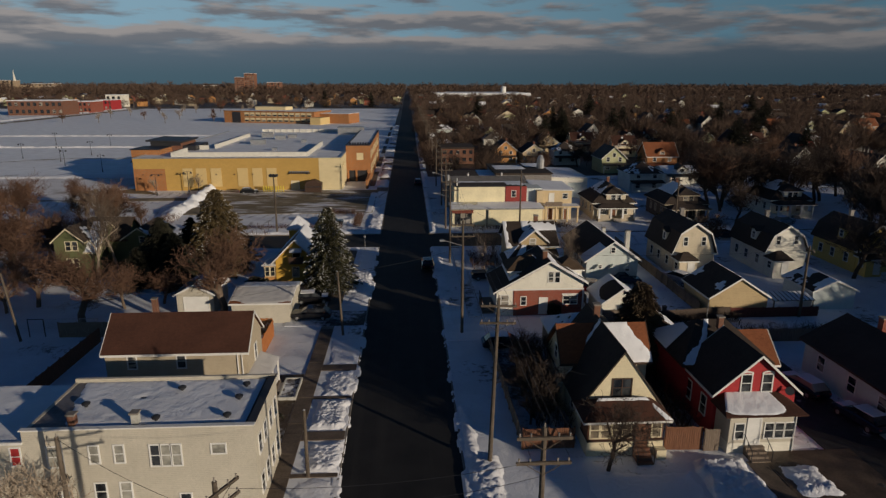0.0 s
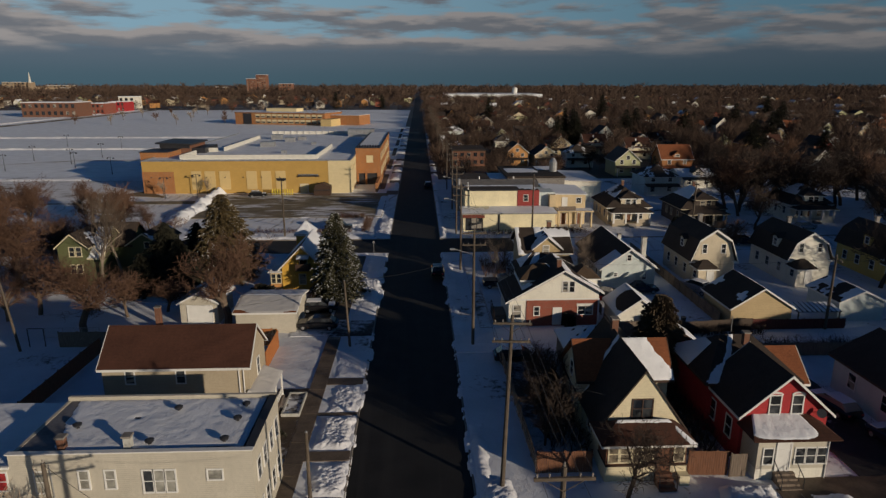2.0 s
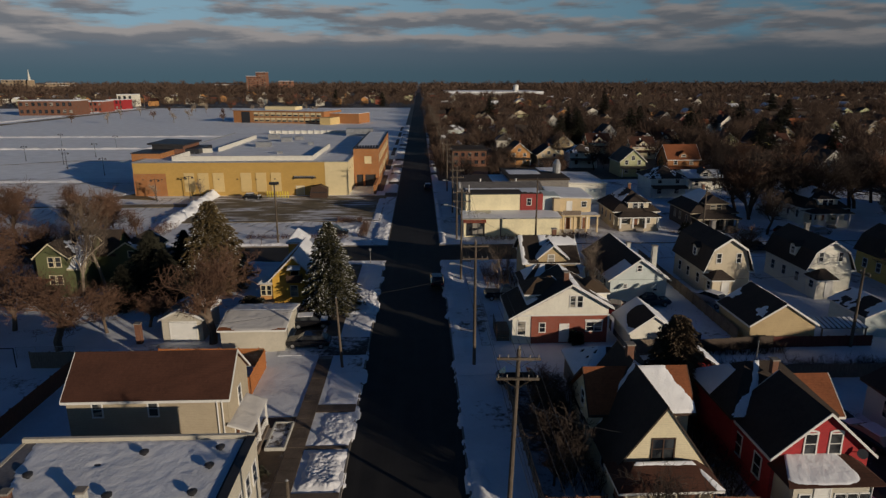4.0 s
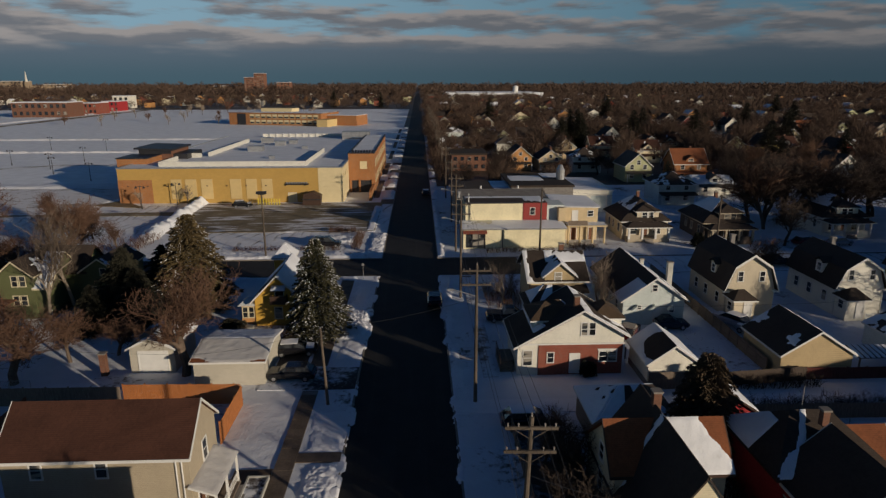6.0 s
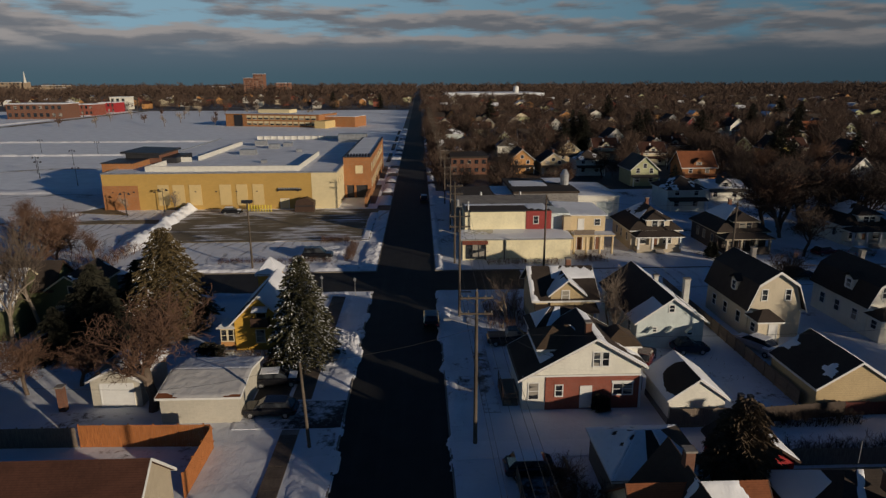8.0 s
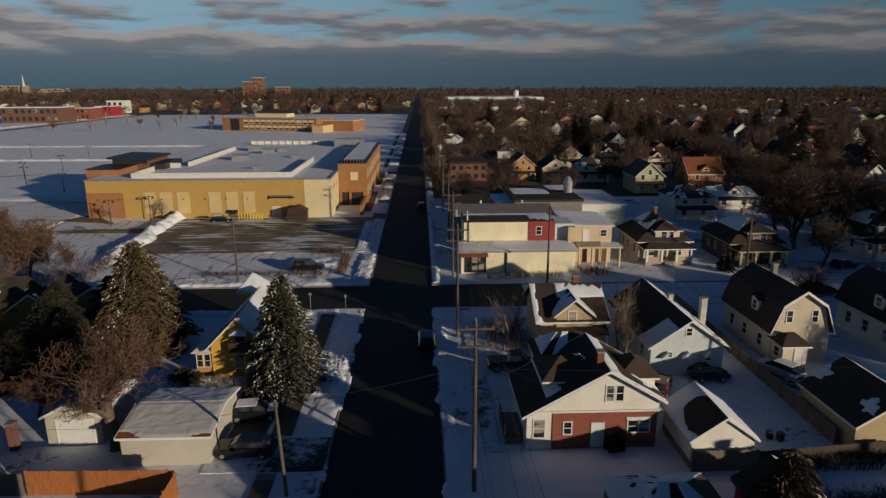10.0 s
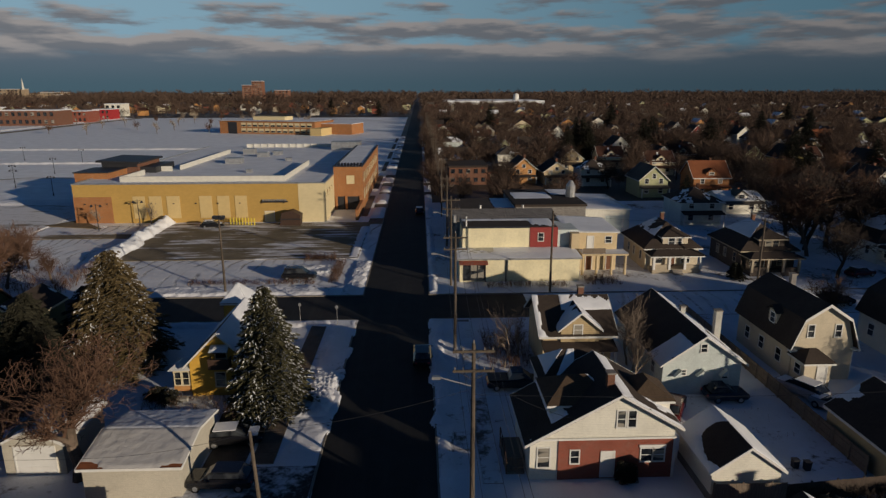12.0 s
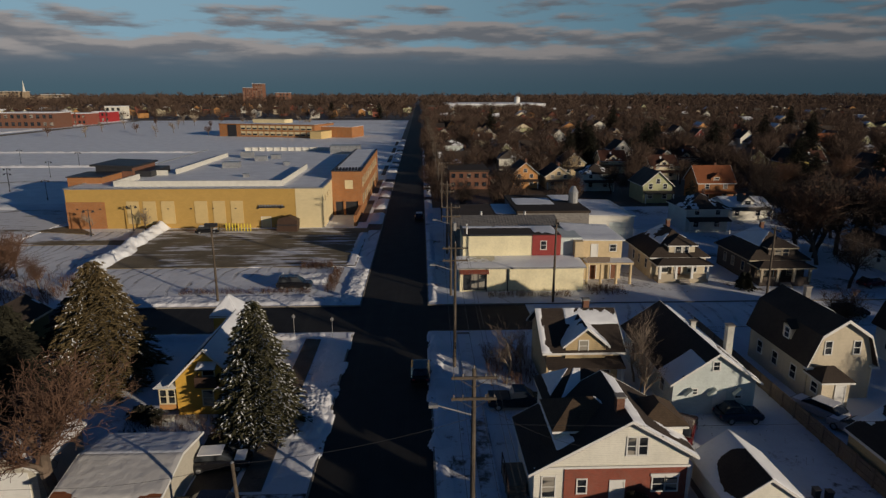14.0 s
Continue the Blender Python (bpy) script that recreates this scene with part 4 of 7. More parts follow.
    for face, u, z, w, hh, at in doors:
        door(h, face, u, z, w, hh, at, WHITE, name="overhead_door")
    if base:
        part("base_course", Geo().box(x0 - 0.03, x1 + 0.03, y0 - 0.03, y1 + 0.03, -0.1, 0.6), base, h)
    return h


def grey_house():
    h = thing("house", "long pale grey-green house with dark gabled roof", "house", "houses")
    gable(h, 22.6, 29.6, 78.3, 91.0, 3.1, 5.55, GREY_SIDING, DARK_ROOF, fascia=WHITE, over=0.4, snow=((0, lambda a, b: 0.9 if a < 0.22 and b < 0.7 else -0.4, 1.0), (1, lambda a, b: 0.62, 2.0)))
    window(h, "S", 26.1, 4.05, 0.5, 0.7, 78.3)
    window(h, "S", 24.4, 1.9, 0.5, 0.45, 78.3)
    window(h, "S", 28.2, 1.5, 0.5, 0.9, 78.3)
    door(h, "S", 26.6, 0.1, 0.9, 2.0, 78.3, WHITE)
    for u in (23.8, 25.8, 27.9):
        part("awning_bracket", Geo().prism([(u - 0.3, 1.9), (u + 0.3, 1.9), (u + 0.3, 2.5)], 77.8, 78.3), GREY_SIDING, h)
    chimney(h, 26.6, 84.5, 5.0, 6.0, 0.45, CONCRETE_PALE)
    for y in (80.5, 84, 88):
        window(h, "W", y, 1.2, 0.8, 1.2, 22.6)
    return h


def gambrel_house(dx, dz, wall, label, porch, seed):
    h = thing("house", label, "house", "houses")
    y0, y1 = 80.6, 90.2
    prof = [(35.4, -0.1), (41.2, -0.1), (41.2, 3.3), (40.4, 5.95 + dz), (38.25, 7.35 + dz), (36.15, 5.95 + dz), (35.4, 3.3)]
    part("wall", Geo().prism([(u + dx, z) for u, z in prof], y0, y1), wall, h)
    pts = [(35.05, 3.2), (36.1, 6.1 + dz), (38.25, 7.55 + dz), (40.45, 6.1 + dz), (41.55, 3.2)]
    for (a, b) in zip(pts, pts[1:]):
        part("roof_slope", Geo().slab([(a[0] + dx, y0 - 0.4, a[1]), (a[0] + dx, y1 + 0.4, a[1]), (b[0] + dx, y1 + 0.4, b[1]), (b[0] + dx, y0 - 0.4, b[1])], 0.14), DARK_ROOF, h)
        f = Geo()
        f.prism([(a[0] + dx, a[1] - 0.26), (b[0] + dx, b[1] - 0.26), (b[0] + dx, b[1] + 0.03), (a[0] + dx, a[1] + 0.03)], y0 - 0.45, y0 - 0.405)
        part("fascia", f, WHITE, h)
    for u in (35.0, 40.9):
        part("eave_return", Geo().box(u + dx, u + 0.7 + dx, y0 - 0.44, y0, 3.05, 3.2), WHITE, h)
    roof_snow(h, [(40.45 + dx, y0 - 0.4, 6.1 + dz), (40.45 + dx, y1, 6.1 + dz), (38.25 + dx, y1, 7.55 + dz), (38.25 + dx, y0 - 0.4, 7.55 + dz)], allover(0.55), seed)
    for u in (37.0, 39.55):
        window(h, "S", u + dx, 4.3, 0.55, 1.15, y0)
    for y in (82.5, 85.5, 88.2):
        window(h, "W", y, 1.2, 0.8, 1.2, 35.4 + dx)
    # dormer on the near slope
    g = Geo().box(35.5 + dx, 36.9 + dx, 83.6, 85.0, 4.0, 5.6)
    part("dormer", g, wall, h)
    part("dormer_roof", Geo().slab([(35.2 + dx, 83.3, 5.6), (36.9 + dx, 83.3, 5.6), (36.9 + dx, 84.3, 6.2), (35.2 + dx, 84.3, 6.2)], 0.08)
         .slab([(35.2 + dx, 84.3, 6.2), (36.9 + dx, 84.3, 6.2), (36.9 + dx, 85.3, 5.6), (35.2 + dx, 85.3, 5.6)], 0.08), DARK_ROOF, h)
    window(h, "W", 84.3, 4.45, 0.7, 0.9, 35.5 + dx)
    hip(h, 35.5 + dx, 37.9 + dx, 78.5, 80.6, 2.75 if porch else 2.6, 3.7, BEIGE if porch else wall, DARK_ROOF, 0.3, inset=1.2)
    door(h, "S", 37.1 + dx, 0.3, 0.8, 2.0, 78.5, WHITE)
    window(h, "W", 79.5, 1.3, 0.8, 0.9, 35.5 + dx)
    chimney(h, 39.6 + dx, 88.5, 6.4 + dz, 7.9 + dz, 0.5, GREY_BLOCK)
    part("downpipe", Geo().tube((41.15 + dx, y0 - 0.06, 0), (41.15 + dx, y0 - 0.06, 3.1), 0.04, 0.04), WHITE, h)
    return h


def ridge_house():
    h = thing("house", "tan house with snow-patched dark roof and front dormer", "house", "houses")
    gable(h, 12.9, 19.4, 83.0, 90.6, 4.1, 6.5, TAN_STUCCO, DARK_ROOF, axis="x", fascia=WHITE, over=0.5,
          snow=((0, lambda a, b: 1.0 - a * 5 if a < 0.35 else (0.48 if b > 0.62 else 0.1), 4.2),))
    gable(h, 14.5, 18.1, 82.75, 86.8, 4.65, 6.15, WORN_BOARD, DARK_ROOF, axis="y", z0=3.2, over=0.3, fascia=WHITE, snow=((1, allover(0.9), 2.2), (0, allover(0.6), 2.9)))
    window(h, "S", 16.1, 4.0, 0.75, 0.95, 82.75)
    for u in (14.2, 16.2, 18.2):
        window(h, "S", u, 1.4, 0.9, 1.3, 83.0)
    chimney(h, 17.3, 87.2, 6.0, 7.3, 0.55)
    part("porch_roof", Geo().slab([(12.7, 81.4, 2.9), (19.6, 81.4, 2.9), (19.6, 83.1, 3.4), (12.7, 83.1, 3.4)], 0.12), DARK_ROOF, h)
    for x in (12.9, 15.1, 17.2, 19.4):
        part("porch_post", Geo().box(x - 0.09, x + 0.09, 81.5, 81.68, 0, 2.85), WHITE, h)
    part("porch_floor", Geo().box(12.8, 19.5, 81.4, 83.0, -0.1, 0.6), TAN_STUCCO, h)
    return h


def foursquare(x0, y0, wall, roof, label, snow, porch_wall, trim=None):
    """A hip-roofed bungalow with a wide front dormer above a posted porch."""
    h = thing("house", label, "house", "houses")
    w, d, trim = 8.0, 10.0, trim or WHITE
    hip(h, x0, x0 + w, y0, y0 + d, 3.35, 6.7, wall, roof, 0.5, inset=3.6, fascia=trim, snow=((1, allover(snow), x0), (3, lambda a, b: 0.62 if b > 0.45 else 0.05, x0 + 2)))
    hip(h, x0 + 2.5, x0 + 6.3, y0 + 0.1, y0 + 5, 5.05, 6.2, wall, roof, 0.4, z0=3.2, inset=1.9, fascia=trim, snow=((1, allover(snow + 0.2), x0 + 4),))
    for u in (3.85, 4.95):
        window(h, "S", x0 + u, 3.75, 0.85, 1.0, y0 + 0.1, trim)
    part("porch_floor", Geo().box(x0 + 0.4, x0 + w - 0.4, y0 - 2.2, y0, -0.1, 0.6), porch_wall, h)
    hip(h, x0 + 0.3, x0 + w - 0.3, y0 - 2.3, y0 + 0.4, 2.75, 3.4, wall, roof, 0.4, walls=False, inset=1.5, fascia=trim)
    for k in range(4):
        x = x0 + 0.55 + k * (w - 1.1) / 3
        part("porch_post", Geo().box(x - 0.16, x + 0.16, y0 - 2.34, y0 - 2.02, 0.6, 2.55), trim, h)
    for k in range(3):
        a = x0 + 0.75 + k * (w - 1.1) / 3
        b = a + (w - 1.1) / 3 - 0.4
        if k != 1:
            part("rail", Geo().box(a, b, y0 - 2.24, y0 - 2.16, 1.25, 1.34).box(a, b, y0 - 2.22, y0 - 2.18, 0.6, 1.25), porch_wall, h)
    steps(h, x0 + 3.3, x0 + 4.7, y0 - 2.25, 0.6, 3, 0.3)
    for u in (1.9, 6.1):
        window(h, "S", x0 + u, 1.0, 1.3, 1.3, y0, trim)
    door(h, "S", x0 + 4.0, 0.6, 0.9, 2.0, y0, BROWN_FENCE)
    for y in (2, 5, 7.4):
        window(h, "W", y0 + y, 1.2, 0.8, 1.3, x0, trim)
    chimney(h, x0 + 4.6, y0 + 6.5, 6.0, 7.4, 0.5)
    return h


yellow_house()
red_house()
brick_house()
simple_garage(20.2, 24.8, 63.5, 68.6, 2.35, 4.0, WHITE_SIDING, DARK_ROOF, "small white garage with half snowy dark roof",
              snow=((1, allover(0.95), 1.0), (0, lambda a, b: 1.5 * (((a - 0.26) / 0.46) ** 2 + ((b - 0.66) / 0.56) ** 2) - 0.75, 2.0)), base=GREY_BLOCK)
grey_house()
free_chimney = thing("brick_chimney", "pale grey block chimney standing behind the grey house", "chimney")
part("shaft", Geo().box(29.9, 30.5, 84.3, 84.9, -0.1, 5.5), CONCRETE_PALE, free_chimney)
part("crown", Geo().box(29.84, 30.56, 84.24, 84.96, 5.5, 5.62), CONCRETE, free_chimney)
gambrel_house(0.0, 0.0, BEIGE, "beige house with dark gambrel roof and small entry", True, 1.0)
gambrel_house(13.2, -0.5, WHITE_SIDING, "white house with dark gambrel roof and small entry", False, 2.0)
gambrel_house(26.4, -0.6, siding_mat("butter_yellow_siding", (0.62, 0.44, 0.13)), "yellow house with dark gambrel roof behind a bare tree", False, 3.0)
simple_garage(33.1, 39.9, 64.7, 71.5, 2.4, 4.6, WORN_BOARD, DARK_ROOF, "weathered tan garage with patchy snow on dark roof", snow=((0, allover(0.32), 4.0), (1, allover(0.5), 5.0)))
simple_garage(46.5, 51.7, 66.5, 72.4, 2.3, 3.5, GREY_SIDING, DARK_ROOF, "pale garage with patchy snow on dark roof", snow=((0, allover(0.5), 6.0), (1, allover(0.9), 7.0)))
ridge_house()
lean_to = thing("lean_to", "low open lean-to with snow lying in its roof ribs", "shed")
q = [(41.0, 65.2, 1.65), (46.0, 65.2, 1.65), (46.0, 67.4, 2.05), (41.0, 67.4, 2.05)]
part("roof_sheet", Geo().slab(q, 0.06), DARK_METAL, lean_to)
for x in (41.15, 45.85):
    for y, z in ((65.35, 1.62), (67.25, 1.96)):
        part("post", Geo().box(x - 0.06, x + 0.06, y - 0.06, y + 0.06, -0.1, z), GREY_FENCE, lean_to)
for k in range(9):
    x = 41.1 + 0.55 * k
    part("snow_strip", Geo().prism([(65.22, 1.66), (67.38, 2.06), (67.2, 2.12), (65.5, 1.79)], x, x + 0.34, "x"), SNOW_ROOF, lean_to)
shed = thing("garage", "dark garage with hipped snow-covered roof", "garage", "garages")
hip(shed, 12.6, 18.8, 53.2, 59.0, 2.5, 4.1, GREY_FENCE, DARK_ROOF, 0.3, inset=2.6, snow=((3, allover(0.85), 3.3), (0, lambda a, b: 0.9 if a < 0.35 else (0.9 if a > 0.62 else -0.3), 4.4), (2, allover(0.8), 1.3)))
long_house = thing("house", "long pale grey house with bare dark roof in shade", "house", "houses")
gable(long_house, 35.6, 43.4, 35.5, 51.0, 3.2, 5.3, GREY_SIDING, DARK_ROOF, fascia=TRIM_DARK, over=0.4)
for y in (37.5, 41.0, 44.5, 48.5):
    window(long_house, "W", y, 1.1, 0.9, 1.3, 35.6)
chimney(long_house, 39.9, 47.5, 5.0, 6.4, 0.6, RED_BRICK)
red_shed = thing("garage", "small dark red garage with dark roof, snow on one slope", "garage", "garages")
gable(red_shed, 21.2, 25.6, 55.2, 59.0, 2.2, 3.65, RED_PAINT, DARK_ROOF, over=0.25, snow=((1, allover(1.2), 3.0),), fascia=TRIM_DARK, thick=0.1)
foursquare(35.0, 117.5, BEIGE, DARK_ROOF, "cream bungalow with dark hipped roof, dormer and posted porch", 0.15, TAUPE)
# walls take the siding that is darkened to stand for shade
foursquare(48.6, 115.5, DIM_SIDING, DARK_ROOF, "bungalow with siding darkened for shade, dormer and posted porch", 0.15, DIM_SIDING, TAUPE)
foursquare(71.6, 119.0, WHITE_SIDING, DARK_ROOF, "white bungalow with dark hipped roof behind bare trees", 0.2, WHITE_SIDING)

# ---- houses, west side ----
def flat_block():
    h = thing("apartment_building", "cream two-storey flat-roofed building with snowy roof", "building")
    x0, x1, y0, y1, z = -24.1, -10.6, 33.0, 39.6, 6.1
    part("wall", Geo().box(x0, x1, y0, y1, -0.1, z), PALE, h)
    par = Geo().box(x0, x1, y0, y0 + 0.22, z, z + 0.18).box(x0, x1, y1 - 0.22, y1, z, z + 0.3).box(x0, x0 + 0.22, y0 + 0.22, y1 - 0.22, z, z + 0.06).box(x1 - 0.22, x1, y0 + 0.22, y1 - 0.22, z, z + 0.2)
    part("parapet", par, PALE, h)
    part("coping", Geo().box(x0 - 0.08, x1 + 0.08, y0 - 0.1, y0 + 0.24, z + 0.18, z + 0.25), WHITE, h)
    part("coping", Geo().box(x1 - 0.42, x1 + 0.08, y0 + 0.24, y1 + 0.08, z + 0.2, z + 0.25), DARK_METAL, h)
    part("roof_deck", Geo().box(x0 + 0.22, x1 - 0.6, y0 + 0.24, y1 - 0.24, z, z + 0.03), WET_ROOF, h)
    deck = [(x0 + 0.22, y0 + 0.24, z + 0.03), (x1 - 0.5, y0 + 0.24, z + 0.03), (x1 - 0.5, y1 - 0.24, z + 0.03), (x0 + 0.22, y1 - 0.24, z + 0.03)]
    roof_snow(h, deck, lambda a, b: 1.2 - max(0.0, 0.19 - a - 0.10 * b) * 14 - max(0.0, 0.13 - b) * 9 - max(0.0, 0.4 - math.hypot((a - 0.41) * 13, (b - 0.62) * 6.5)) * 4, 3.0, step=0.2, thick=0.06, scale=0.5, name="roof_snow")
    part("roof_deck", Geo().box(x1 - 0.6, x1 - 0.22, y0 + 0.24, y1 - 0.24, z, z + 0.1), DARK_ROOF, h)
    for u, zz, w, hh, pane in ((-24.6, 4.05, 0.5, 1.1, RED_DOOR), (-22.45, 3.85, 0.62, 1.3, CURTAIN), (-20.08, 4.05, 0.5, 1.1, CURTAIN), (-18.62, 4.05, 0.5, 1.1, CURTAIN),
                               (-16.53, 3.75, 0.5, 1.35, GLASS), (-15.9, 3.75, 0.5, 1.35, CURTAIN), (-15.27, 3.75, 0.5, 1.35, CURTAIN),
                               (-20.0, 1.5, 0.6, 1.1, GLASS), (-18.5, 1.5, 0.6, 1.1, CURTAIN), (-15.0, 0.6, 0.6, 1.1, GLASS), (-22.57, 1.6, 0.42, 0.65, GLASS)):
        window(h, "S", u, zz, w, hh, y0, glass=pane)
    window(h, "S", -12.76, 4.48, 0.78, 0.58, y0, rail=False, glass=CURTAIN)
    for y in (34.2, 35.6, 37.2, 38.6):
        window(h, "E", y, 3.8, 0.7, 1.2, x1)
        window(h, "E", y, 1.0, 0.7, 1.2, x1)
    # stacks and vents on the roof
    chimney(h, -21.45, 33.75, z, z + 0.75, 0.4, BROWN_BRICK)
    chimney(h, -17.75, 33.75, z, z + 0.75, 0.4, CONCRETE_PALE)
    for x, y in ((-16.66, 34.0), (-12.43, 34.1), (-12.3, 36.4), (-16.38, 37.8), (-12.23, 38.15), (-21.7, 35.9)):
        part("vent", Geo().tube((x, y, z), (x, y, z + 0.28), 0.1, 0.1, 8).tube((x, y, z + 0.25), (x, y, z + 0.36), 0.24, 0.27, 10).tube((x, y, z + 0.36), (x, y, z + 0.44), 0.27, 0.12, 10), DARK_METAL, h)
    part("conduit", Geo().tube((-21.85, 32.92, 0), (-21.85, 32.92, 5.6), 0.03, 0.03), METAL, h)
    part("dish", Geo().tube((-21.6, 33.0, 3.15), (-21.6, 32.6, 3.25), 0.03, 0.03).tube((-21.6, 32.6, 3.25), (-21.66, 32.5, 3.3), 0.1, 0.33, 12), DARK_METAL, h)
    # lower wing to the west
    part("wing", Geo().box(-36, x0, 33.0, 40.5, -0.1, 5.4), PALE, h)
    part("wing_snow", grid_sheet(-36, x0, 33.0, 40.5, 0.5, lambda x, y: 5.44 + 0.03 * frac_noise(x, y, 0.6)), SNOW_ROOF, h, "", True)
    part("wing_coping", Geo().box(-36.1, x0, 32.92, 33.1, 5.4, 5.55), WHITE, h)
    return h


def brown_roof_house():
    h = thing("house", "taupe house with brown roof and snowy front porch", "house", "houses")
    gable(h, -25.45, -14.3, 46.2, 51.2, 5.35, 7.6, TAUPE, BROWN_ROOF, "x", over=0.3, fascia=WHITE, rake=0.2)
    for u, z, hh in ((-23.35, 3.9, 1.15), (-19.5, 3.9, 1.15), (-23.5, 1.0, 1.1), (-18.9, 1.0, 1.2)):
        window(h, "S", u, z, 0.62, hh, 46.2)
    window(h, "E", 48.9, 3.4, 0.7, 1.3, -14.3)
    part("downpipe", Geo().tube((-14.7, 46.13, 0), (-14.7, 46.13, 4.9), 0.05, 0.05), WHITE, h)
    part("downpipe", Geo().tube((-15.05, 46.13, 0), (-15.05, 46.13, 4.9), 0.05, 0.05), WHITE, h)
    q = [(-12.7, 45.9, 2.65), (-12.7, 50.6, 2.65), (-14.4, 50.6, 3.25), (-14.4, 45.9, 3.25)]
    part("porch_roof", Geo().slab(q, 0.14), WHITE, h)
    roof_snow(h, q, allover(1.3), 2.0, SNOW_DULL, thick=0.06)
    for y in (46.1, 48.2, 50.4):
        part("porch_post", Geo().box(-12.92, -12.78, y - 0.07, y + 0.07, 0.4, 2.6), WHITE, h)
    part("porch_floor", Geo().box(-14.4, -12.7, 46.0, 50.5, -0.1, 0.5), GREY_FENCE, h)
    part("top_rail", Geo().box(-12.88, -12.82, 46.1, 50.4, 1.2, 1.28), WHITE, h)
    part("bottom_rail", Geo().box(-12.87, -12.83, 46.1, 50.4, 0.7, 0.75), WHITE, h)
    for k in range(20):
        part("baluster", Geo().box(-12.865, -12.835, 46.3 + 0.2 * k, 46.33 + 0.2 * k, 0.75, 1.2), WHITE, h)
    door(h, "E", 47.6, 0.5, 0.9, 2.0, -14.3, BROWN_FENCE)
    for k in range(3):
        part("step", Geo().box(-12.7 + 0.3 * k, -12.4 + 0.3 * k, 48.6, 50.1, -0.1, 0.38 - 0.13 * k), CONCRETE, h)
    return h


def yellow_corner_house():
    h = thing("house", "golden yellow house with snowy roof behind a spruce", "house", "houses")
    gable(h, -18.9, -13.6, 79.8, 88.6, 3.25, 5.95, YELLOW, GREY_ROOF, fascia=WHITE, over=0.45, z0=-0.1,
          snow=((0, lambda a, b: 0.95 if a > 0.52 + 0.1 * b else (0.5 if a > 0.4 else -0.3), 3.0), (1, allover(1.1), 4.0)))
    # taller hipped wing at the back
    hip(h, -18.9, -16.6, 90.2, 93.2, 5.1, 6.75, YELLOW, GREY_ROOF, 0.3, inset=1.7, snow=((0, allover(0.9), 5.0), (1, allover(1.1), 6.0), (3, allover(0.3), 6.6)))
    part("bay", Geo().prism([(-20.5, 0.4), (-18.9, 0.4), (-18.9, 2.5), (-20.5, 2.5)], 80.0, 82.0), ORANGE, h)
    for u in (-20.1, -19.4):
        window(h, "S", u, 1.0, 0.5, 1.2, 80.0, CREAM)
    window(h, "W", 81.0, 1.0, 1.0, 1.2, -20.5, CREAM)
    part("bay_roof", Geo().slab([(-20.8, 79.7, 2.5), (-18.9, 79.7, 2.5), (-18.9, 81.0, 3.1), (-19.9, 81.0, 3.1)], 0.1).slab([(-20.8, 82.3, 2.5), (-20.8, 79.7, 2.5), (-19.9, 81.0, 3.1), (-19.9, 81.2, 3.1)], 0.1), WHITE, h)
    part("balcony", Geo().box(-17.0, -15.2, 78.9, 79.8, 2.85, 3.0).box(-17.0, -15.2, 78.9, 78.96, 3.0, 3.8).box(-17.0, -16.94, 78.96, 79.8, 3.0, 3.8).box(-15.26, -15.2, 78.96, 79.8, 3.0, 3.8), TRIM_DARK, h)
    part("balcony_roof", Geo().slab([(-16.9, 79.0, 4.4), (-15.3, 79.0, 4.4), (-15.3, 79.8, 4.8), (-16.9, 79.8, 4.8)], 0.1), GREY_ROOF, h)
    roof_snow(h, [(-16.9, 79.0, 4.42), (-15.3, 79.0, 4.42), (-15.3, 79.8, 4.82), (-16.9, 79.8, 4.82)], allover(1.5), 1.0, thick=0.14)
    window(h, "S", -16.1, 3.0, 0.9, 1.1, 79.8, CREAM)
    window(h, "S", -16.3, 0.9, 0.8, 1.3, 79.8, CREAM)
    part("garden_stone", Geo().box(-19.9, -19.0, 78.6, 79.3, -0.1, 0.3), CONCRETE_PALE, h)
    return h


def green_house():
    h = thing("house", "olive green house with cream trim and wooden deck", "house", "houses")
    gable(h, -48.95, -45.05, 83.2, 90.5, 5.3, 6.95, GREEN, DARK_ROOF, fascia=CREAM, over=0.3, snow=((1, allover(0.3), 4.0),))
    gable(h, -45.05, -43.4, 83.35, 91.0, 3.75, 7.0, GREEN, DARK_ROOF, "x", over=0.2, fascia=CREAM, snow=((0, lambda a, b: 1.1 - 0.5 * abs(a - 0.5), 2.0),))
    gable(h, -46.0, -41.2, 87.2, 92.5, 4.6, 7.1, GREEN, DARK_ROOF, "x", over=0.3, fascia=TRIM_DARK, snow=((1, allover(0.9), 3.0),))
    for u in (-47.1, -46.2):
        window(h, "S", u, 4.0, 0.62, 1.2, 83.2, CREAM)
        window(h, "S", u - 0.1, 1.7, 0.62, 1.1, 83.2, CREAM)
    part("downpipe", Geo().tube((-43.45, 83.25, 0), (-43.45, 83.25, 3.6), 0.05, 0.05), WHITE, h)
    part("deck_floor", Geo().box(-51.0, -47.2, 80.8, 83.2, 2.3, 2.45), BROWN_FENCE, h)
    for x in (-50.9, -49.1, -47.3):
        part("deck_post", Geo().box(x - 0.07, x + 0.07, 80.85, 81.0, 0, 3.4), BROWN_FENCE, h)
    part("rail", Geo().box(-51.0, -47.2, 80.86, 80.94, 3.3, 3.4).box(-51.0, -47.2, 80.88, 80.92, 2.7, 2.8), BROWN_FENCE, h)
    return h


def small_green_house():
    h = thing("house", "small olive green gabled house behind bare trees", "house", "houses")
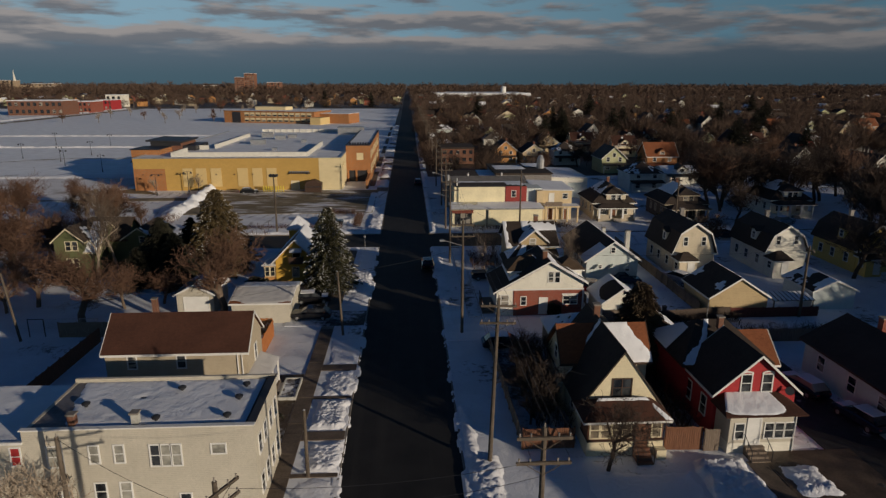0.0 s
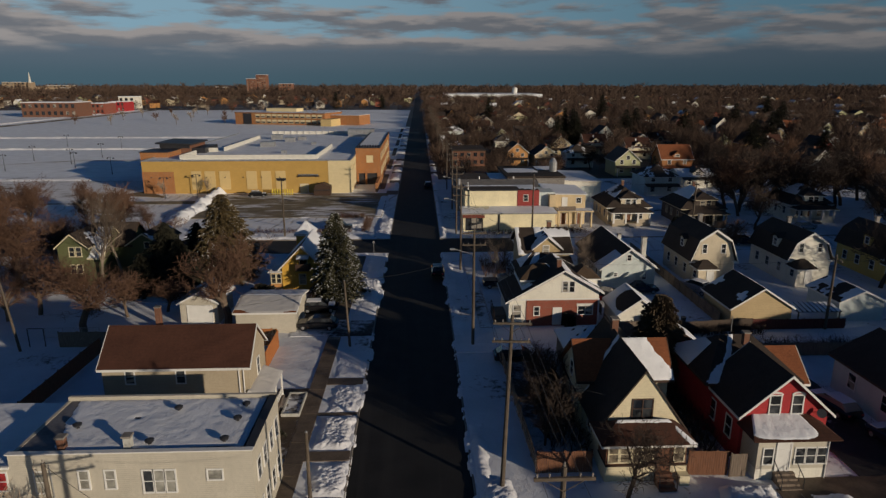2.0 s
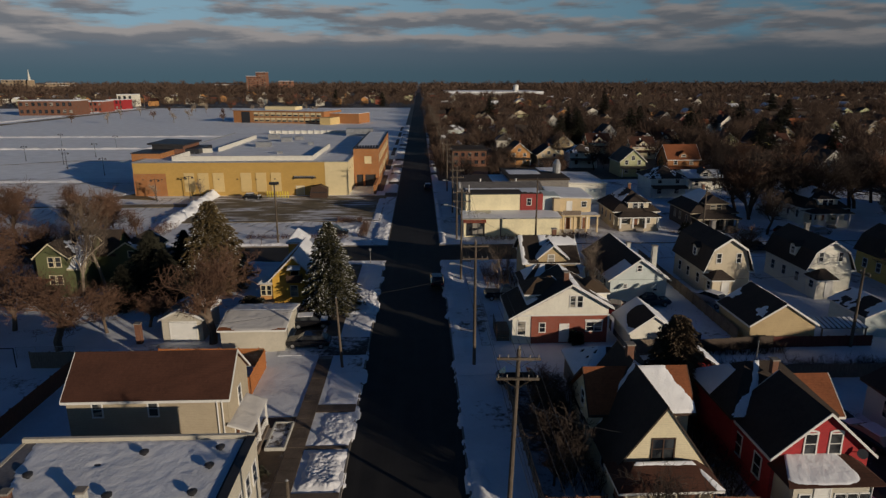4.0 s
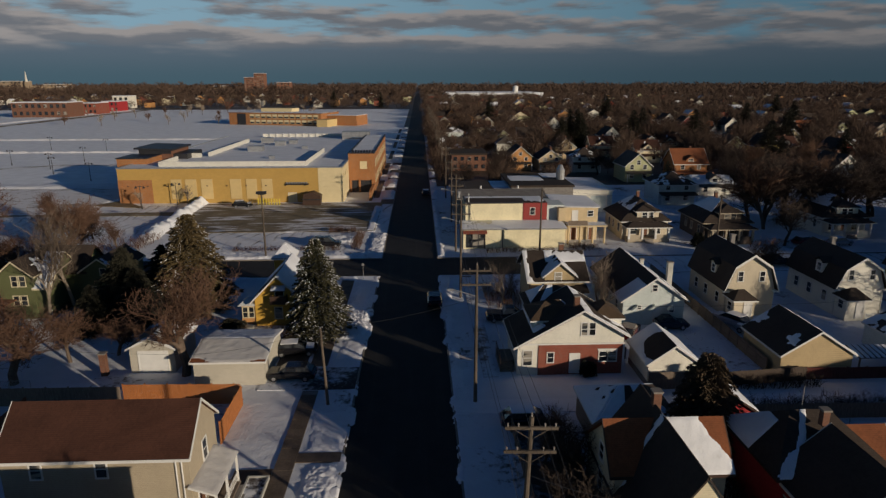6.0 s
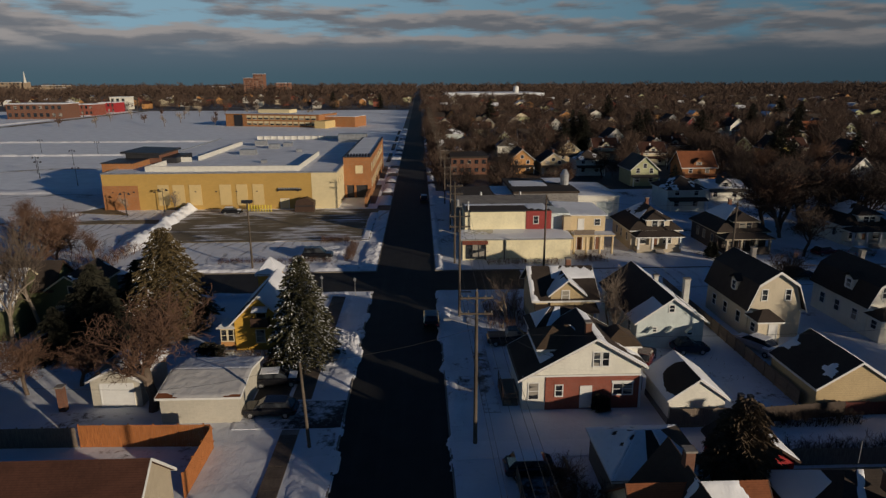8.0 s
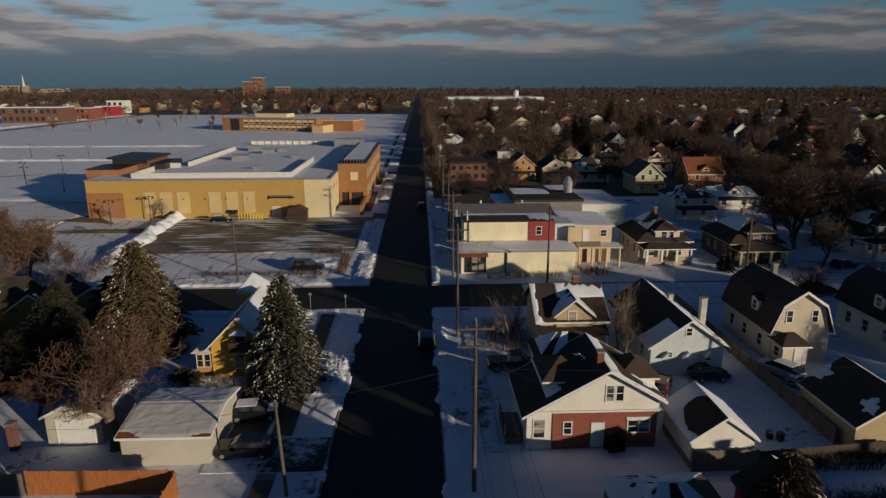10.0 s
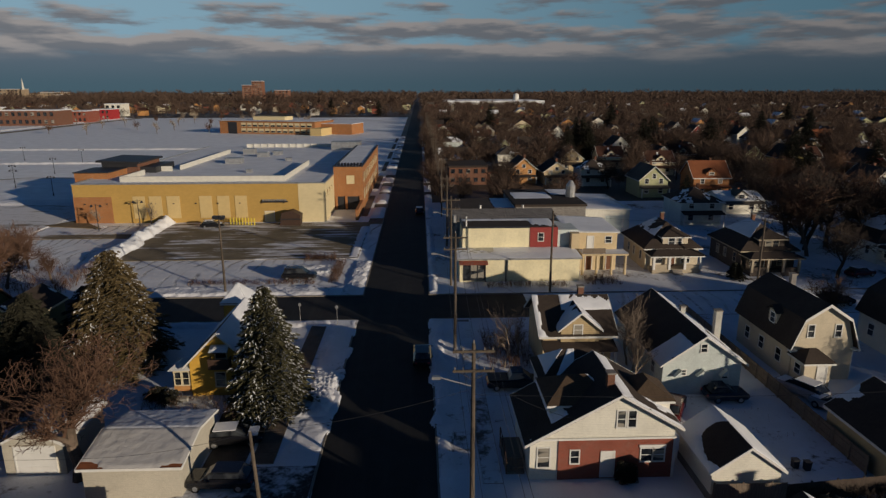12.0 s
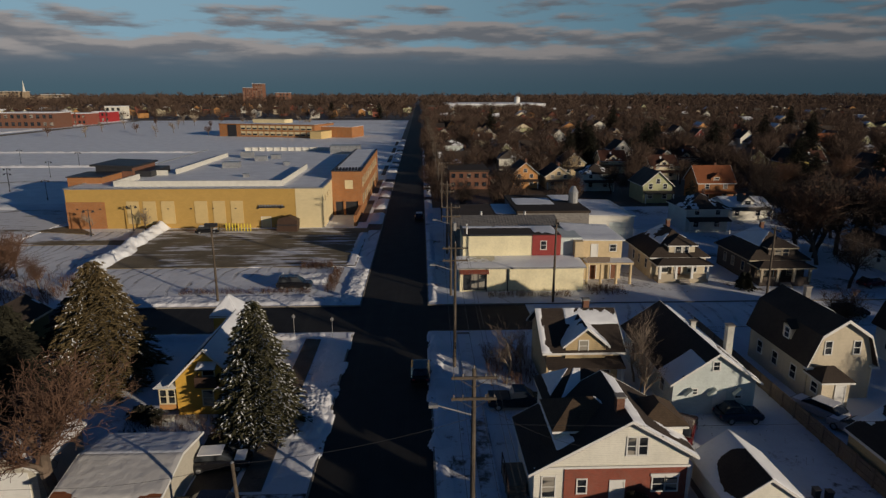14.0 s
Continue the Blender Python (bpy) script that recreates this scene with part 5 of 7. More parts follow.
    gable(h, -41.5, -37.1, 87.0, 94.0, 4.6, 6.1, GREEN, DARK_ROOF, fascia=CREAM, over=0.3, snow=((1, allover(0.35), 4.0),))
    window(h, "S", -38.9, 4.1, 0.6, 0.8, 87.0, CREAM)
    for u in (-40.4, -38.3):
        window(h, "S", u, 1.4, 0.8, 1.2, 87.0, CREAM)
    return h


flat_block()
brown_roof_house()
yellow_corner_house()
green_house()
small_green_house()
simple_garage(-20.9, -14.6, 65.4, 72.6, 2.35, 3.0, PALE, RUST_ROOF, "cream double garage with snow on its low roof", "x",
              snow=((0, lambda a, b: 1.5 if b > 0.09 + 0.09 * math.cos(a * 5.2) + 0.03 * math.sin(a * 17) - 0.12 * (1 - abs(2 * a - 1)) else -0.5, 2.0, SNOW_DULL), (1, allover(1.2), 2.0)))
simple_garage(-27.9, -23.7, 68.4, 74.0, 2.5, 3.6, PALE, TAN_ROOF, "small cream garage with white door", "y", snow=((0, allover(0.25), 3.0), (1, allover(0.7), 4.0)),
              doors=(("S", -25.7, 0.05, 2.7, 2.1, 68.4),))
simple_garage(-39.0, -33.2, 40.5, 45.0, 2.3, 3.6, TAUPE, BROWN_ROOF, "small taupe outbuilding with brown roof", "y")

# ---- school, shops and far buildings ----
def snowy_deck(parent, x0, x1, y0, y1, z, step=2.5, mat=None):
    part("roof_snow", grid_sheet(x0, x1, y0, y1, step, lambda x, y: z + 0.04 * frac_noise(x, y, 0.2, 2.0)), mat or SNOW_ROOF, parent, "", True)


def school():
    h = thing("school_building", "large golden block school hall with flat snowy roof", "building")
    Z = 7.9
    part("wall", Geo().box(-68, -23.2, 155, 240, -0.1, Z), GOLD_BLOCK, h)
    part("wall", Geo().box(-23.2, -17.7, 154.95, 240, -0.1, Z), CREAM_BLOCK, h, "cream block corner")
    part("wall", Geo().box(-68.05, -60.5, 154.93, 155, -0.1, 5.4), ORANGE_BRICK, h, "orange brick facing")
    part("wall", Geo().box(-17.7, -11.3, 168, 222, -0.1, 9.6), ORANGE_BRICK, h, "orange brick wing")
    part("coping", Geo().box(-68.15, -17.6, 154.85, 155.35, Z, Z + 0.22).box(-68.15, -67.7, 155.35, 240, Z, Z + 0.22).box(-18.1, -17.6, 155.35, 168, Z, Z + 0.22), METAL, h)
    part("coping", Geo().box(-17.8, -11.2, 167.9, 168.4, 9.6, 9.8).box(-11.7, -11.2, 168.4, 222, 9.6, 9.8).box(-17.8, -17.3, 168.4, 222, 9.6, 9.8), DARK_METAL, h)
    snowy_deck(h, -67.7, -18.1, 155.4, 240, Z + 0.05)
    snowy_deck(h, -17.3, -11.7, 168.5, 222, 9.66, 1.5)
    for x0, x1 in ((-56.3, -53.9), (-53.1, -50.6), (-49.6, -47.0), (-43.1, -40.6), (-39.5, -37.1), (-36.0, -33.6)):
        part("wall_panel", Geo().box(x0, x1, 154.9, 155, 1.0, 5.5), PANEL_BLOCK, h)
    # screens on the roof
    for box in ((-60, -26.4, 158.4, 158.7), (-26.7, -26.4, 158.7, 188), (-60, -59.7, 158.7, 170), (-59.7, -56, 176, 176.3), (-55, -54.7, 178, 218), (-54.7, -27, 236, 236.3)):
        part("roof_screen", Geo().box(*box, Z, Z + 1.15), PALE_METAL, h)
    for k in range(12):
        part("screen_post", Geo().box(-54.6 + 2.3 * k, -54.3 + 2.3 * k, 235.6, 235.95, Z, Z + 1.3), WHITE, h)
    for x, y, w, d, q in ((-48, 190, 4, 3, 1.3), (-44, 206, 3, 2.4, 1.2), (-50, 214, 3.4, 2.5, 1.6), (-41, 212, 2.5, 2.5, 1.0), (-38, 172, 1.2, 1.2, 0.7), (-26, 226, 9, 5, 2.4), (-34, 196, 1.4, 1.4, 0.7)):
        part("roof_unit", Geo().box(x, x + w, y, y + d, Z, Z + q).box(x - 0.1, x + w + 0.1, y - 0.1, y + d + 0.1, Z + q, Z + q + 0.1), METAL, h)
    for k in range(8):
        part("skylight", Geo().prism([(169.5, 9.66), (170.9, 9.66), (170.9, 10.2), (169.5, 9.8)], -17.0 + 0.7 * k, -16.5 + 0.7 * k, "x"), DARK_METAL, h)
    # stair towers at the west end
    part("tower_wall", Geo().box(-71.5, -64.5, 163, 172, -0.1, 9.2), ORANGE_BRICK, h)
    part("tower_wall", Geo().box(-70, -62, 172, 184, -0.1, 10.5), BROWN_BRICK, h)
    part("tower_front", Geo().box(-69.9, -62.1, 171.85, 172, 9.4, 10.5), DARK_METAL, h)
    part("tower_roof", Geo().slab([(-71, 171.5, 10.9), (-61.5, 171.5, 10.55), (-61.5, 185, 10.55), (-71, 185, 10.9)], 0.4), DARK_METAL, h)
    part("tower_roof", Geo().box(-71.7, -64.3, 162.8, 172, 9.2, 9.4), DARK_METAL, h)
    part("tower_screen", Geo().box(-62, -58.5, 173, 184, Z, 9.3), DARK_METAL, h)
    # brick wing openings
    # dark sheet behind the piers stands for shade in the open dock
    part("dock_shade", Geo().box(-17.2, -12.0, 167.92, 168.0, 0.0, 3.0), DARK_METAL, h)
    for x in (-17.5, -15.3, -12.1):
        part("dock_pier", Geo().box(x, x + 0.5, 167.6, 168, -0.1, 3.2), ORANGE_BRICK, h)
    window(h, "S", -14.0, 5.8, 1.8, 1.9, 168.0, ORANGE_BRICK, glass=CREAM_BLOCK, rail=False)
    part("dock_wall", Geo().box(-11.9, -11.3, 156, 168, -0.1, 2.2), ORANGE_BRICK, h)
    for k in range(9):
        window(h, "E", 172 + 5.2 * k, 2.2, 2.2, 1.9, -11.3, CREAM_BLOCK, rail=False)
        window(h, "E", 172 + 5.2 * k, 6.0, 2.2, 1.9, -11.3, CREAM_BLOCK, rail=False)
    for k in range(3):
        window(h, "E", 157.5 + 3.4 * k, 5.2, 1.0, 1.1, -17.7, CREAM_BLOCK, rail=False)
    # canopy with unreadable lettering: pale bars
    part("sign_board", Geo().box(-30.6, -25.4, 154.6, 154.95, 4.1, 4.4), DARK_METAL, h)
    for k in range(9):
        part("sign_bar", Geo().box(-30.4 + 0.55 * k, -30.05 + 0.55 * k, 154.58, 154.62, 4.42, 4.75), METAL, h)
    door(h, "S", -29.2, 0.1, 1.8, 2.1, 155.0, CREAM_BLOCK, name="service_door")
    for k in range(10):
        x = -66 + 4.4 * k
        part("wall_light", Geo().box(x, x + 0.3, 154.8, 155, 3.9, 4.1), DARK_METAL, h)
    return h


def shops():
    h = thing("shop_building", "cream stuccoed shop with low snowy front roof", "building")
    part("wall", Geo().box(6.9, 23.8, 112.4, 117.2, -0.1, 3.4), STUCCO, h)
    q = [(6.5, 112.1, 3.42), (24.1, 112.1, 3.42), (24.1, 117.2, 3.75), (6.5, 117.2, 3.75)]
    part("front_roof", Geo().slab(q, 0.18), METAL, h)
    roof_snow(h, q, lambda a, b: 0.85 if a > 0.3 else 0.6, 3.0, step=0.5, scale=0.2)
    part("gutter", Geo().box(6.5, 24.1, 111.98, 112.1, 3.24, 3.44), METAL, h)
    part("wall", Geo().box(7.6, 17.5, 117.2, 123.5, -0.1, 6.65), STUCCO, h)
    part("wall", Geo().box(17.5, 21.6, 117.1, 123.5, -0.1, 6.7), RED_SIDING, h, "dark red panel wall")
    part("wall", Geo().box(21.6, 24.6, 117.3, 123.5, -0.1, 6.3), GREY_SIDING, h)
    window(h, "S", 19.1, 4.7, 0.75, 1.15, 117.1)
    part("parapet", Geo().box(7.5, 17.5, 117.1, 117.4, 6.65, 6.85).box(7.5, 7.8, 117.4, 123.5, 6.65, 6.95), DARK_METAL, h)
    part("roof_deck", Geo().box(7.8, 21.5, 117.5, 123.5, 6.65, 6.76), DARK_ROOF, h)
    roof_snow(h, [(7.8, 117.6, 6.77), (21.4, 117.6, 6.77), (21.4, 123.4, 6.77), (7.8, 123.4, 6.77)], lambda a, b: 0.7 if b > 0.75 else (0.65 if a > 0.75 else 0.0), 2.0, step=0.5, scale=0.2)
    for x in (10.5, 13.4):
        part("downpipe", Geo().tube((x, 112.3, 0), (x, 112.3, 3.3), 0.07, 0.07), DARK_METAL, h)
    for k in range(3):
        window(h, "S", 7.9 + 1.0 * k, 0.3, 0.85, 2.4, 112.4, DARK_METAL, rail=False)
    part("shop_awning", Geo().slab([(6.8, 111.6, 2.75), (10.8, 111.6, 2.75), (10.8, 112.4, 3.1), (6.8, 112.4, 3.1)], 0.1), RED_BRICK, h)
    part("roof_stack", Geo().tube((8.2, 118.2, 6.6), (8.2, 118.2, 8.2), 0.12, 0.12, 8), WHITE, h)
    t = thing("shop_building", "tan two-storey corner building with columned porch", "building")
    part("wall", Geo().box(24.6, 30.6, 117.6, 127, -0.1, 5.9), TAN_STUCCO, t)
    part("wall", Geo().box(23.4, 24.6, 116.0, 127, -0.1, 6.0), TAN_STUCCO, t)
    q = [(23.2, 117.2, 6.05), (30.9, 117.2, 5.9), (30.9, 127, 6.1), (23.2, 127, 6.5)]
    part("roof_slope", Geo().slab(q, 0.16), WHITE, t)
    roof_snow(t, q, allover(1.0), 4.0, step=0.5)
    window(t, "S", 29.3, 4.2, 0.9, 0.95, 117.6)
    door(t, "S", 26.6, 3.2, 0.9, 2.0, 117.6, WHITE)
    part("porch_roof", Geo().box(24.8, 31.6, 114.9, 117.6, 2.9, 3.15), TAN_STUCCO, t)
    snowy_deck(t, 24.8, 31.6, 114.9, 117.6, 3.2, 0.6)
    for x in (25.0, 27.0, 29.2, 31.2):
        part("porch_column", Geo().tube((x, 115.1, 0), (x, 115.1, 2.9), 0.2, 0.18, 10), TAN_STUCCO, t)
    part("balcony_rail", Geo().box(24.9, 28.2, 115.0, 115.08, 3.9, 4.0).box(24.9, 28.2, 115.02, 115.06, 3.2, 3.9), GREY_FENCE, t)
    for u in (26.5, 29.6):
        door(t, "S", u, 0.1, 0.9, 2.1, 117.6, BROWN_FENCE)
    b = thing("workshop_building", "long grey workshop with patchy snow on flat roofs", "building")
    part("wall", Geo().box(6.9, 21, 131, 150, -0.1, 4.9), GREY_BLOCK, b)
    q = [(6.7, 130.6, 5.0), (24.5, 130.6, 5.0), (24.5, 135.5, 6.1), (6.7, 135.5, 6.1)]
    part("metal_roof", Geo().slab(q, 0.12), GREY_BLOCK, b)
    for k in range(36):
        x = 6.8 + 0.5 * k
        part("roof_rib", Geo().prism([(130.6, 5.0), (135.5, 6.1), (135.5, 6.15), (130.6, 5.05)], x, x + 0.05, "x"), GREY_BLOCK, b)
    part("flat_roof", Geo().box(6.9, 20, 135.5, 150, 4.9, 5.4), DARK_ROOF, b)
    roof_snow(b, [(6.9, 136, 5.42), (20, 136, 5.42), (20, 150, 5.42), (6.9, 150, 5.42)], lambda a, c: 0.9 if a > 0.62 and c > 0.25 else 0.05, 6.0, step=0.6, scale=0.15)
    part("wall", Geo().box(18.6, 31.2, 138, 155, -0.1, 5.9), GREY_BLOCK, b)
    part("flat_roof", Geo().box(18.4, 31.4, 137.8, 155.2, 5.9, 6.3), DARK_ROOF, b)
    roof_snow(b, [(18.6, 138, 6.32), (31.2, 138, 6.32), (31.2, 155, 6.32), (18.6, 155, 6.32)], lambda a, c: 0.9 if (0.06 < a < 0.60 and 0.35 < c < 0.8) or (a > 0.66 and c > 0.6) else -0.2, 7.0, step=0.6, scale=0.12)
    part("tank", Geo().tube((30.2, 146, 6.3), (30.2, 146, 8.4), 0.9, 0.9, 12).tube((30.2, 146, 8.4), (30.2, 146, 9.4), 0.9, 0.35, 12), METAL, b)
    for x in (12.0, 19.5):
        part("roof_vent", Geo().tube((x, 136.2, 5.4), (x, 136.2, 6.6), 0.25, 0.2, 8), METAL, b)
    c = thing("workshop_building", "pale workshop with wide snowy roof and big door", "building")
    part("wall", Geo().box(31.9, 40.3, 141, 158, -0.1, 4.8), WHITE_SIDING, c)
    q = [(31.7, 140.7, 4.95), (40.6, 140.7, 4.7), (40.6, 158.3, 4.7), (31.7, 158.3, 4.95)]
    part("roof_slope", Geo().slab(q, 0.14), WHITE, c)
    roof_snow(c, q, allover(1.4), 3.0, step=0.8)
    door(c, "S", 37.4, 0.1, 3.2, 3.4, 141.0, GREY_SIDING, name="overhead_door")
    return h


def school_two():
    h = thing("school_building", "long brick school with tan panels and snowy roof", "building")
    m = pose(-121, 424, 0, 0, 0, -17.5)
    h.matrix_world = m
    part("wall", Geo().box(0, 64, 0, 26, -0.1, 7.4), ORANGE_BRICK, h)
    part("wall", Geo().box(62, 84, 8, 26, -0.1, 6.2), ORANGE_BRICK, h)
    part("wall", Geo().box(64, 71, -6, 8, -0.1, 4.2), PANEL_BLOCK, h)
    part("coping", Geo().box(-0.3, 64.3, -0.3, 26.3, 7.4, 7.7), BROWN_FENCE, h)
    part("roof_snow", Geo().box(0.5, 63.5, 0.5, 25.5, 7.7, 7.8), SNOW_ROOF, h)
    part("roof_snow", Geo().box(64.5, 84.2, 7.8, 26.2, 6.2, 6.4), SNOW_ROOF, h)
    part("penthouse", Geo().box(16, 38, 12, 22, 7.7, 9.9), CREAM_BLOCK, h)
    for k in range(12):
        for z in (0.9, 4.3):
            part("window", Geo().box(15 + 4 * k, 18.2 + 4 * k, -0.12, 0, z, z + 2.4), CREAM_BLOCK, h)
            part("pane", Geo().box(15.2 + 4 * k, 18.0 + 4 * k, -0.16, -0.12, z + 0.15, z + 1.1), GLASS, h)
    part("entry", Geo().box(6, 12, -0.2, 0, 0, 7), DARK_METAL, h)


def flat_far(name, label, x0, x1, y0, d, z, wall, rows=3, cols=6, cap=None):
    h = thing(name, label, "building", "far buildings")
    part("wall", Geo().box(x0, x1, y0, y0 + d, -0.1, z), wall, h)
    part("roof", Geo().box(x0 - 0.3, x1 + 0.3, y0 - 0.3, y0 + d + 0.3, z, z + 0.5), cap or SNOW_ROOF, h)
    w = (x1 - x0) / cols
    for i in range(cols):
        for j in range(rows):
            zz = z * (j + 0.3) / rows
            part("window", Geo().box(x0 + (i + 0.25) * w, x0 + (i + 0.75) * w, y0 - 0.12, y0, zz, zz + z / rows * 0.5), GLASS, h)
    return h


school()
shops()
school_two()
TOWER_BRICK = brick_mat("dull_red_brick", (0.27, 0.115, 0.068), (0.2, 0.13, 0.09))
DULL_TAN = plain_mat("dull_tan_render", (0.34, 0.255, 0.17), 0.85, 0, 0.25, 0.05, 0.3)
flat_far("brick_building", "dark red brick block across the snowy field", -312, -270, 515, 24, 11, BROWN_BRICK, 2, 9)
flat_far("brick_building", "orange brick block across the snowy field", -291, -270, 560, 22, 9, RED_BRICK, 2, 6)
flat_far("brick_building", "bright red block across the snowy field", -287, -273, 605, 20, 9, RED_PAINT, 2, 4)
flat_far("white_building", "pale flat building behind the field", -312, -296, 680, 18, 12, WHITE_SIDING, 2, 3)
flat_far("apartment_tower", "tall brick apartment tower above the trees", -316, -299, 1200, 22, 33, TOWER_BRICK, 9, 5)
flat_far("apartment_tower", "tall brick apartment tower above the trees", -299, -281, 1203, 22, 40, TOWER_BRICK, 10, 4)
flat_far("apartment_building", "low brick block beside the apartment tower", -262, -238, 1220, 22, 24, TOWER_BRICK, 4, 4)
flat_far("apartment_building", "pale low block beyond the trees", -385, -345, 1240, 22, 18, DULL_TAN, 3, 6)
flat_far("apartment_building", "cream downtown block near the lake", -930, -880, 1480, 40, 27, DULL_TAN, 4, 6)
flat_far("apartment_building", "cream downtown block near the lake", -845, -800, 1500, 40, 20, DULL_TAN, 3, 6)
flat_far("apartment_building", "tan downtown block near the lake", -790, -770, 1450, 40, 15, DULL_TAN, 3, 3)
flat_far("apartment_building", "tan downtown block near the lake", -1040, -1000, 1500, 40, 28, DULL_TAN, 4, 5)
flat_far("brick_building", "low red brick building by the street", 9.8, 20.6, 205, 14, 4.8, BROWN_BRICK, 2, 5, DARK_ROOF)
flat_far("brick_building", "low red brick annexe beside the street", 21.0, 26.6, 207, 10, 3.2, BROWN_BRICK, 1, 2, DARK_ROOF)
church = thing("church", "pale church with a slender pointed spire", "church")
part("nave", Geo().box(-862, -840, 1480, 1510, -0.1, 17), DULL_TAN, church)
part("tower_wall", Geo().box(-871, -864, 1476, 1483, -0.1, 26), DULL_TAN, church)
part("spire", Geo().tube((-867.5, 1479.5, 26), (-867.5, 1479.5, 50), 3.0, 0.2, 8), PALE_METAL, church)
wt = thing("water_tower", "white cylindrical water tank above the woods", "water tower")
part("tank", Geo().tube((149, 1000, -0.1), (149, 1000, 18.0), 4.2, 4.2, 20), WHITE, wt)
part("dome", Geo().tube((149, 1000, 18.0), (149, 1000, 19.6), 4.2, 1.0, 20), WHITE, wt)
solo("snow_clearing", Geo().box(40, 190, 985, 1120, -0.2, 9.0), SNOW, "snow-covered rise round the water tower", "ground", kind="structure")


# ---- other houses of the district ----
def plain_house(label, wall, roof, kind, w, d, eave, ridge, snow, seed, trim=None):
    """A house with its front at y = 0, to be copied."""
    h = thing("house", label, "house", "houses of the district")
    cover = allover(snow)
    if kind == "front":
        gable(h, -w / 2, w / 2, 0, d, eave, ridge, wall, roof, "y", over=0.4, fascia=trim or WHITE, snow=((0, cover, seed), (1, cover, seed + 1)), snow_step=0.4)
        window(h, "S", 0, eave + 0.3, 0.9, 1.1, 0, trim)
    elif kind == "side":
        gable(h, -w / 2, w / 2, 0, d, eave, ridge, wall, roof, "x", over=0.4, fascia=trim or WHITE, snow=((0, cover, seed), (1, cover, seed + 1)), snow_step=0.4)
        gable(h, -1.3, 1.3, 0.3, d / 2, eave + 1.0, eave + 2.0, wall, roof, "y", z0=eave - 0.5, over=0.25)
        window(h, "S", 0, eave + 0.3, 1.2, 0.8, 0.3, trim)
    else:
        hip(h, -w / 2, w / 2, 0, d, eave, ridge, wall, roof, 0.5, snow=((0, cover, seed), (1, cover, seed + 1), (3, cover, seed + 2)), snow_step=0.4)
    for u in (-w / 4, w / 4):
        if eave > 4:
            window(h, "S", u, 3.4, 0.9, 1.2, 0, trim)
        window(h, "S", u, 1.0, 1.0, 1.3, 0 if kind != "x" else 0, trim)
    part("porch_roof", Geo().slab([(-w / 2, -1.9, 2.5), (w / 2, -1.9, 2.5), (w / 2, 0, 2.95), (-w / 2, 0, 2.95)], 0.12), roof, h)
    for x in (-w / 2 + 0.2, w / 2 - 0.2):
        part("porch_post", Geo().box(x - 0.1, x + 0.1, -1.8, -1.6, 0, 2.5), trim or WHITE, h)
    chimney(h, w * 0.15, d * 0.6, ridge - 1.2, ridge + 0.6, 0.5, cap=False)
    return h


TEMPLATES = [
    plain_house("white gabled house with dark roof", WHITE_SIDING, DARK_ROOF, "front", 7.0, 10, 5.2, 8.6, 0.12, 1.0),
    plain_house("orange gabled house with white rakes", ORANGE, DARK_ROOF, "front", 7.0, 10, 5.0, 8.4, 0.08, 2.0),
    plain_house("sage green gabled house with small porch", SAGE, GREY_ROOF, "front", 7.2, 10, 4.4, 7.6, 0.22, 3.0),
    plain_house("cream house with side-gabled roof and dormer", CREAM, BROWN_ROOF, "side", 8.5, 8, 4.2, 7.2, 0.2, 4.0),
    plain_house("brick house with rust-brown gabled roof", ORANGE_BRICK, RUST_ROOF, "side", 9.0, 8, 5.0, 8.6, 0.0, 5.0),
    plain_house("white foursquare house with hipped roof", WHITE_SIDING, GREY_ROOF, "hip", 8.0, 9, 5.4, 7.8, 0.28, 6.0),
    plain_house("dark red gabled house with white trim", RED_SIDING, DARK_ROOF, "front", 6.8, 9, 5.2, 8.8, 0.1, 7.0),
    plain_house("yellow gabled house with white rakes", plain_mat("butter_yellow_paint", (0.66, 0.50, 0.14)), DARK_ROOF, "front", 6.6, 9, 5.6, 9.2, 0.15, 8.0),
    plain_house("grey house with snowy hipped roof", GREY_SIDING, DARK_ROOF, "hip", 8.2, 9, 4.6, 7.0, 0.42, 9.0),
    plain_house("taupe gabled house with snowy roof", TAUPE, DARK_ROOF, "front", 7.0, 10, 4.6, 7.6, 0.35, 10.0),
    plain_house("white low house with snow-covered roof", WHITE_SIDING, GREY_ROOF, "side", 9.0, 8, 3.0, 4.4, 1.0, 11.0),
    plain_house("tan gabled house with white rakes and porch", TAN_STUCCO, DARK_ROOF, "front", 7.2, 10, 4.2, 7.2, 0.15, 12.0),
]
# known places: template, x, y, turn
SITES = [(1, 31.2, 206, 0), (11, 40.4, 204.6, 0), (8, 50.4, 200.6, 0), (2, 59.7, 181.2, 0), (4, 74, 180.7, 0), (0, 77.8, 265.8, 0), (3, 77, 222, 0), (7, 117.3, 219, 0), (6, 134.7, 207, 0),
         (0, 108.2, 167, 0), (10, 70.8, 159, 0), (3, 66, 238, 0), (9, 104, 128, 0), (8, 57, 148, 0), (3, 94, 246, 0)]
taken = []
for k, x, y, r in SITES:
    site = copy_thing(TEMPLATES[k], pose(x, y, 0, 0, 0, r))
    if y in (206, 204.6):
        site.scale = (1.0, 1.0, 0.85)
    taken.append((x, y))
taken += [(16, 208), (24, 212)]
PLAIN = [TEMPLATES[k] for k in (0, 2, 3, 5, 6, 8, 9, 11, 0, 4, 9)]
rnd = random.Random(5)
for row, y in enumerate((236, 270, 304, 338, 372)):
    x = 14 + rnd.uniform(0, 6)
    while x < 0.78 * y + 20:
        px, py = x, y + rnd.uniform(-3, 3)
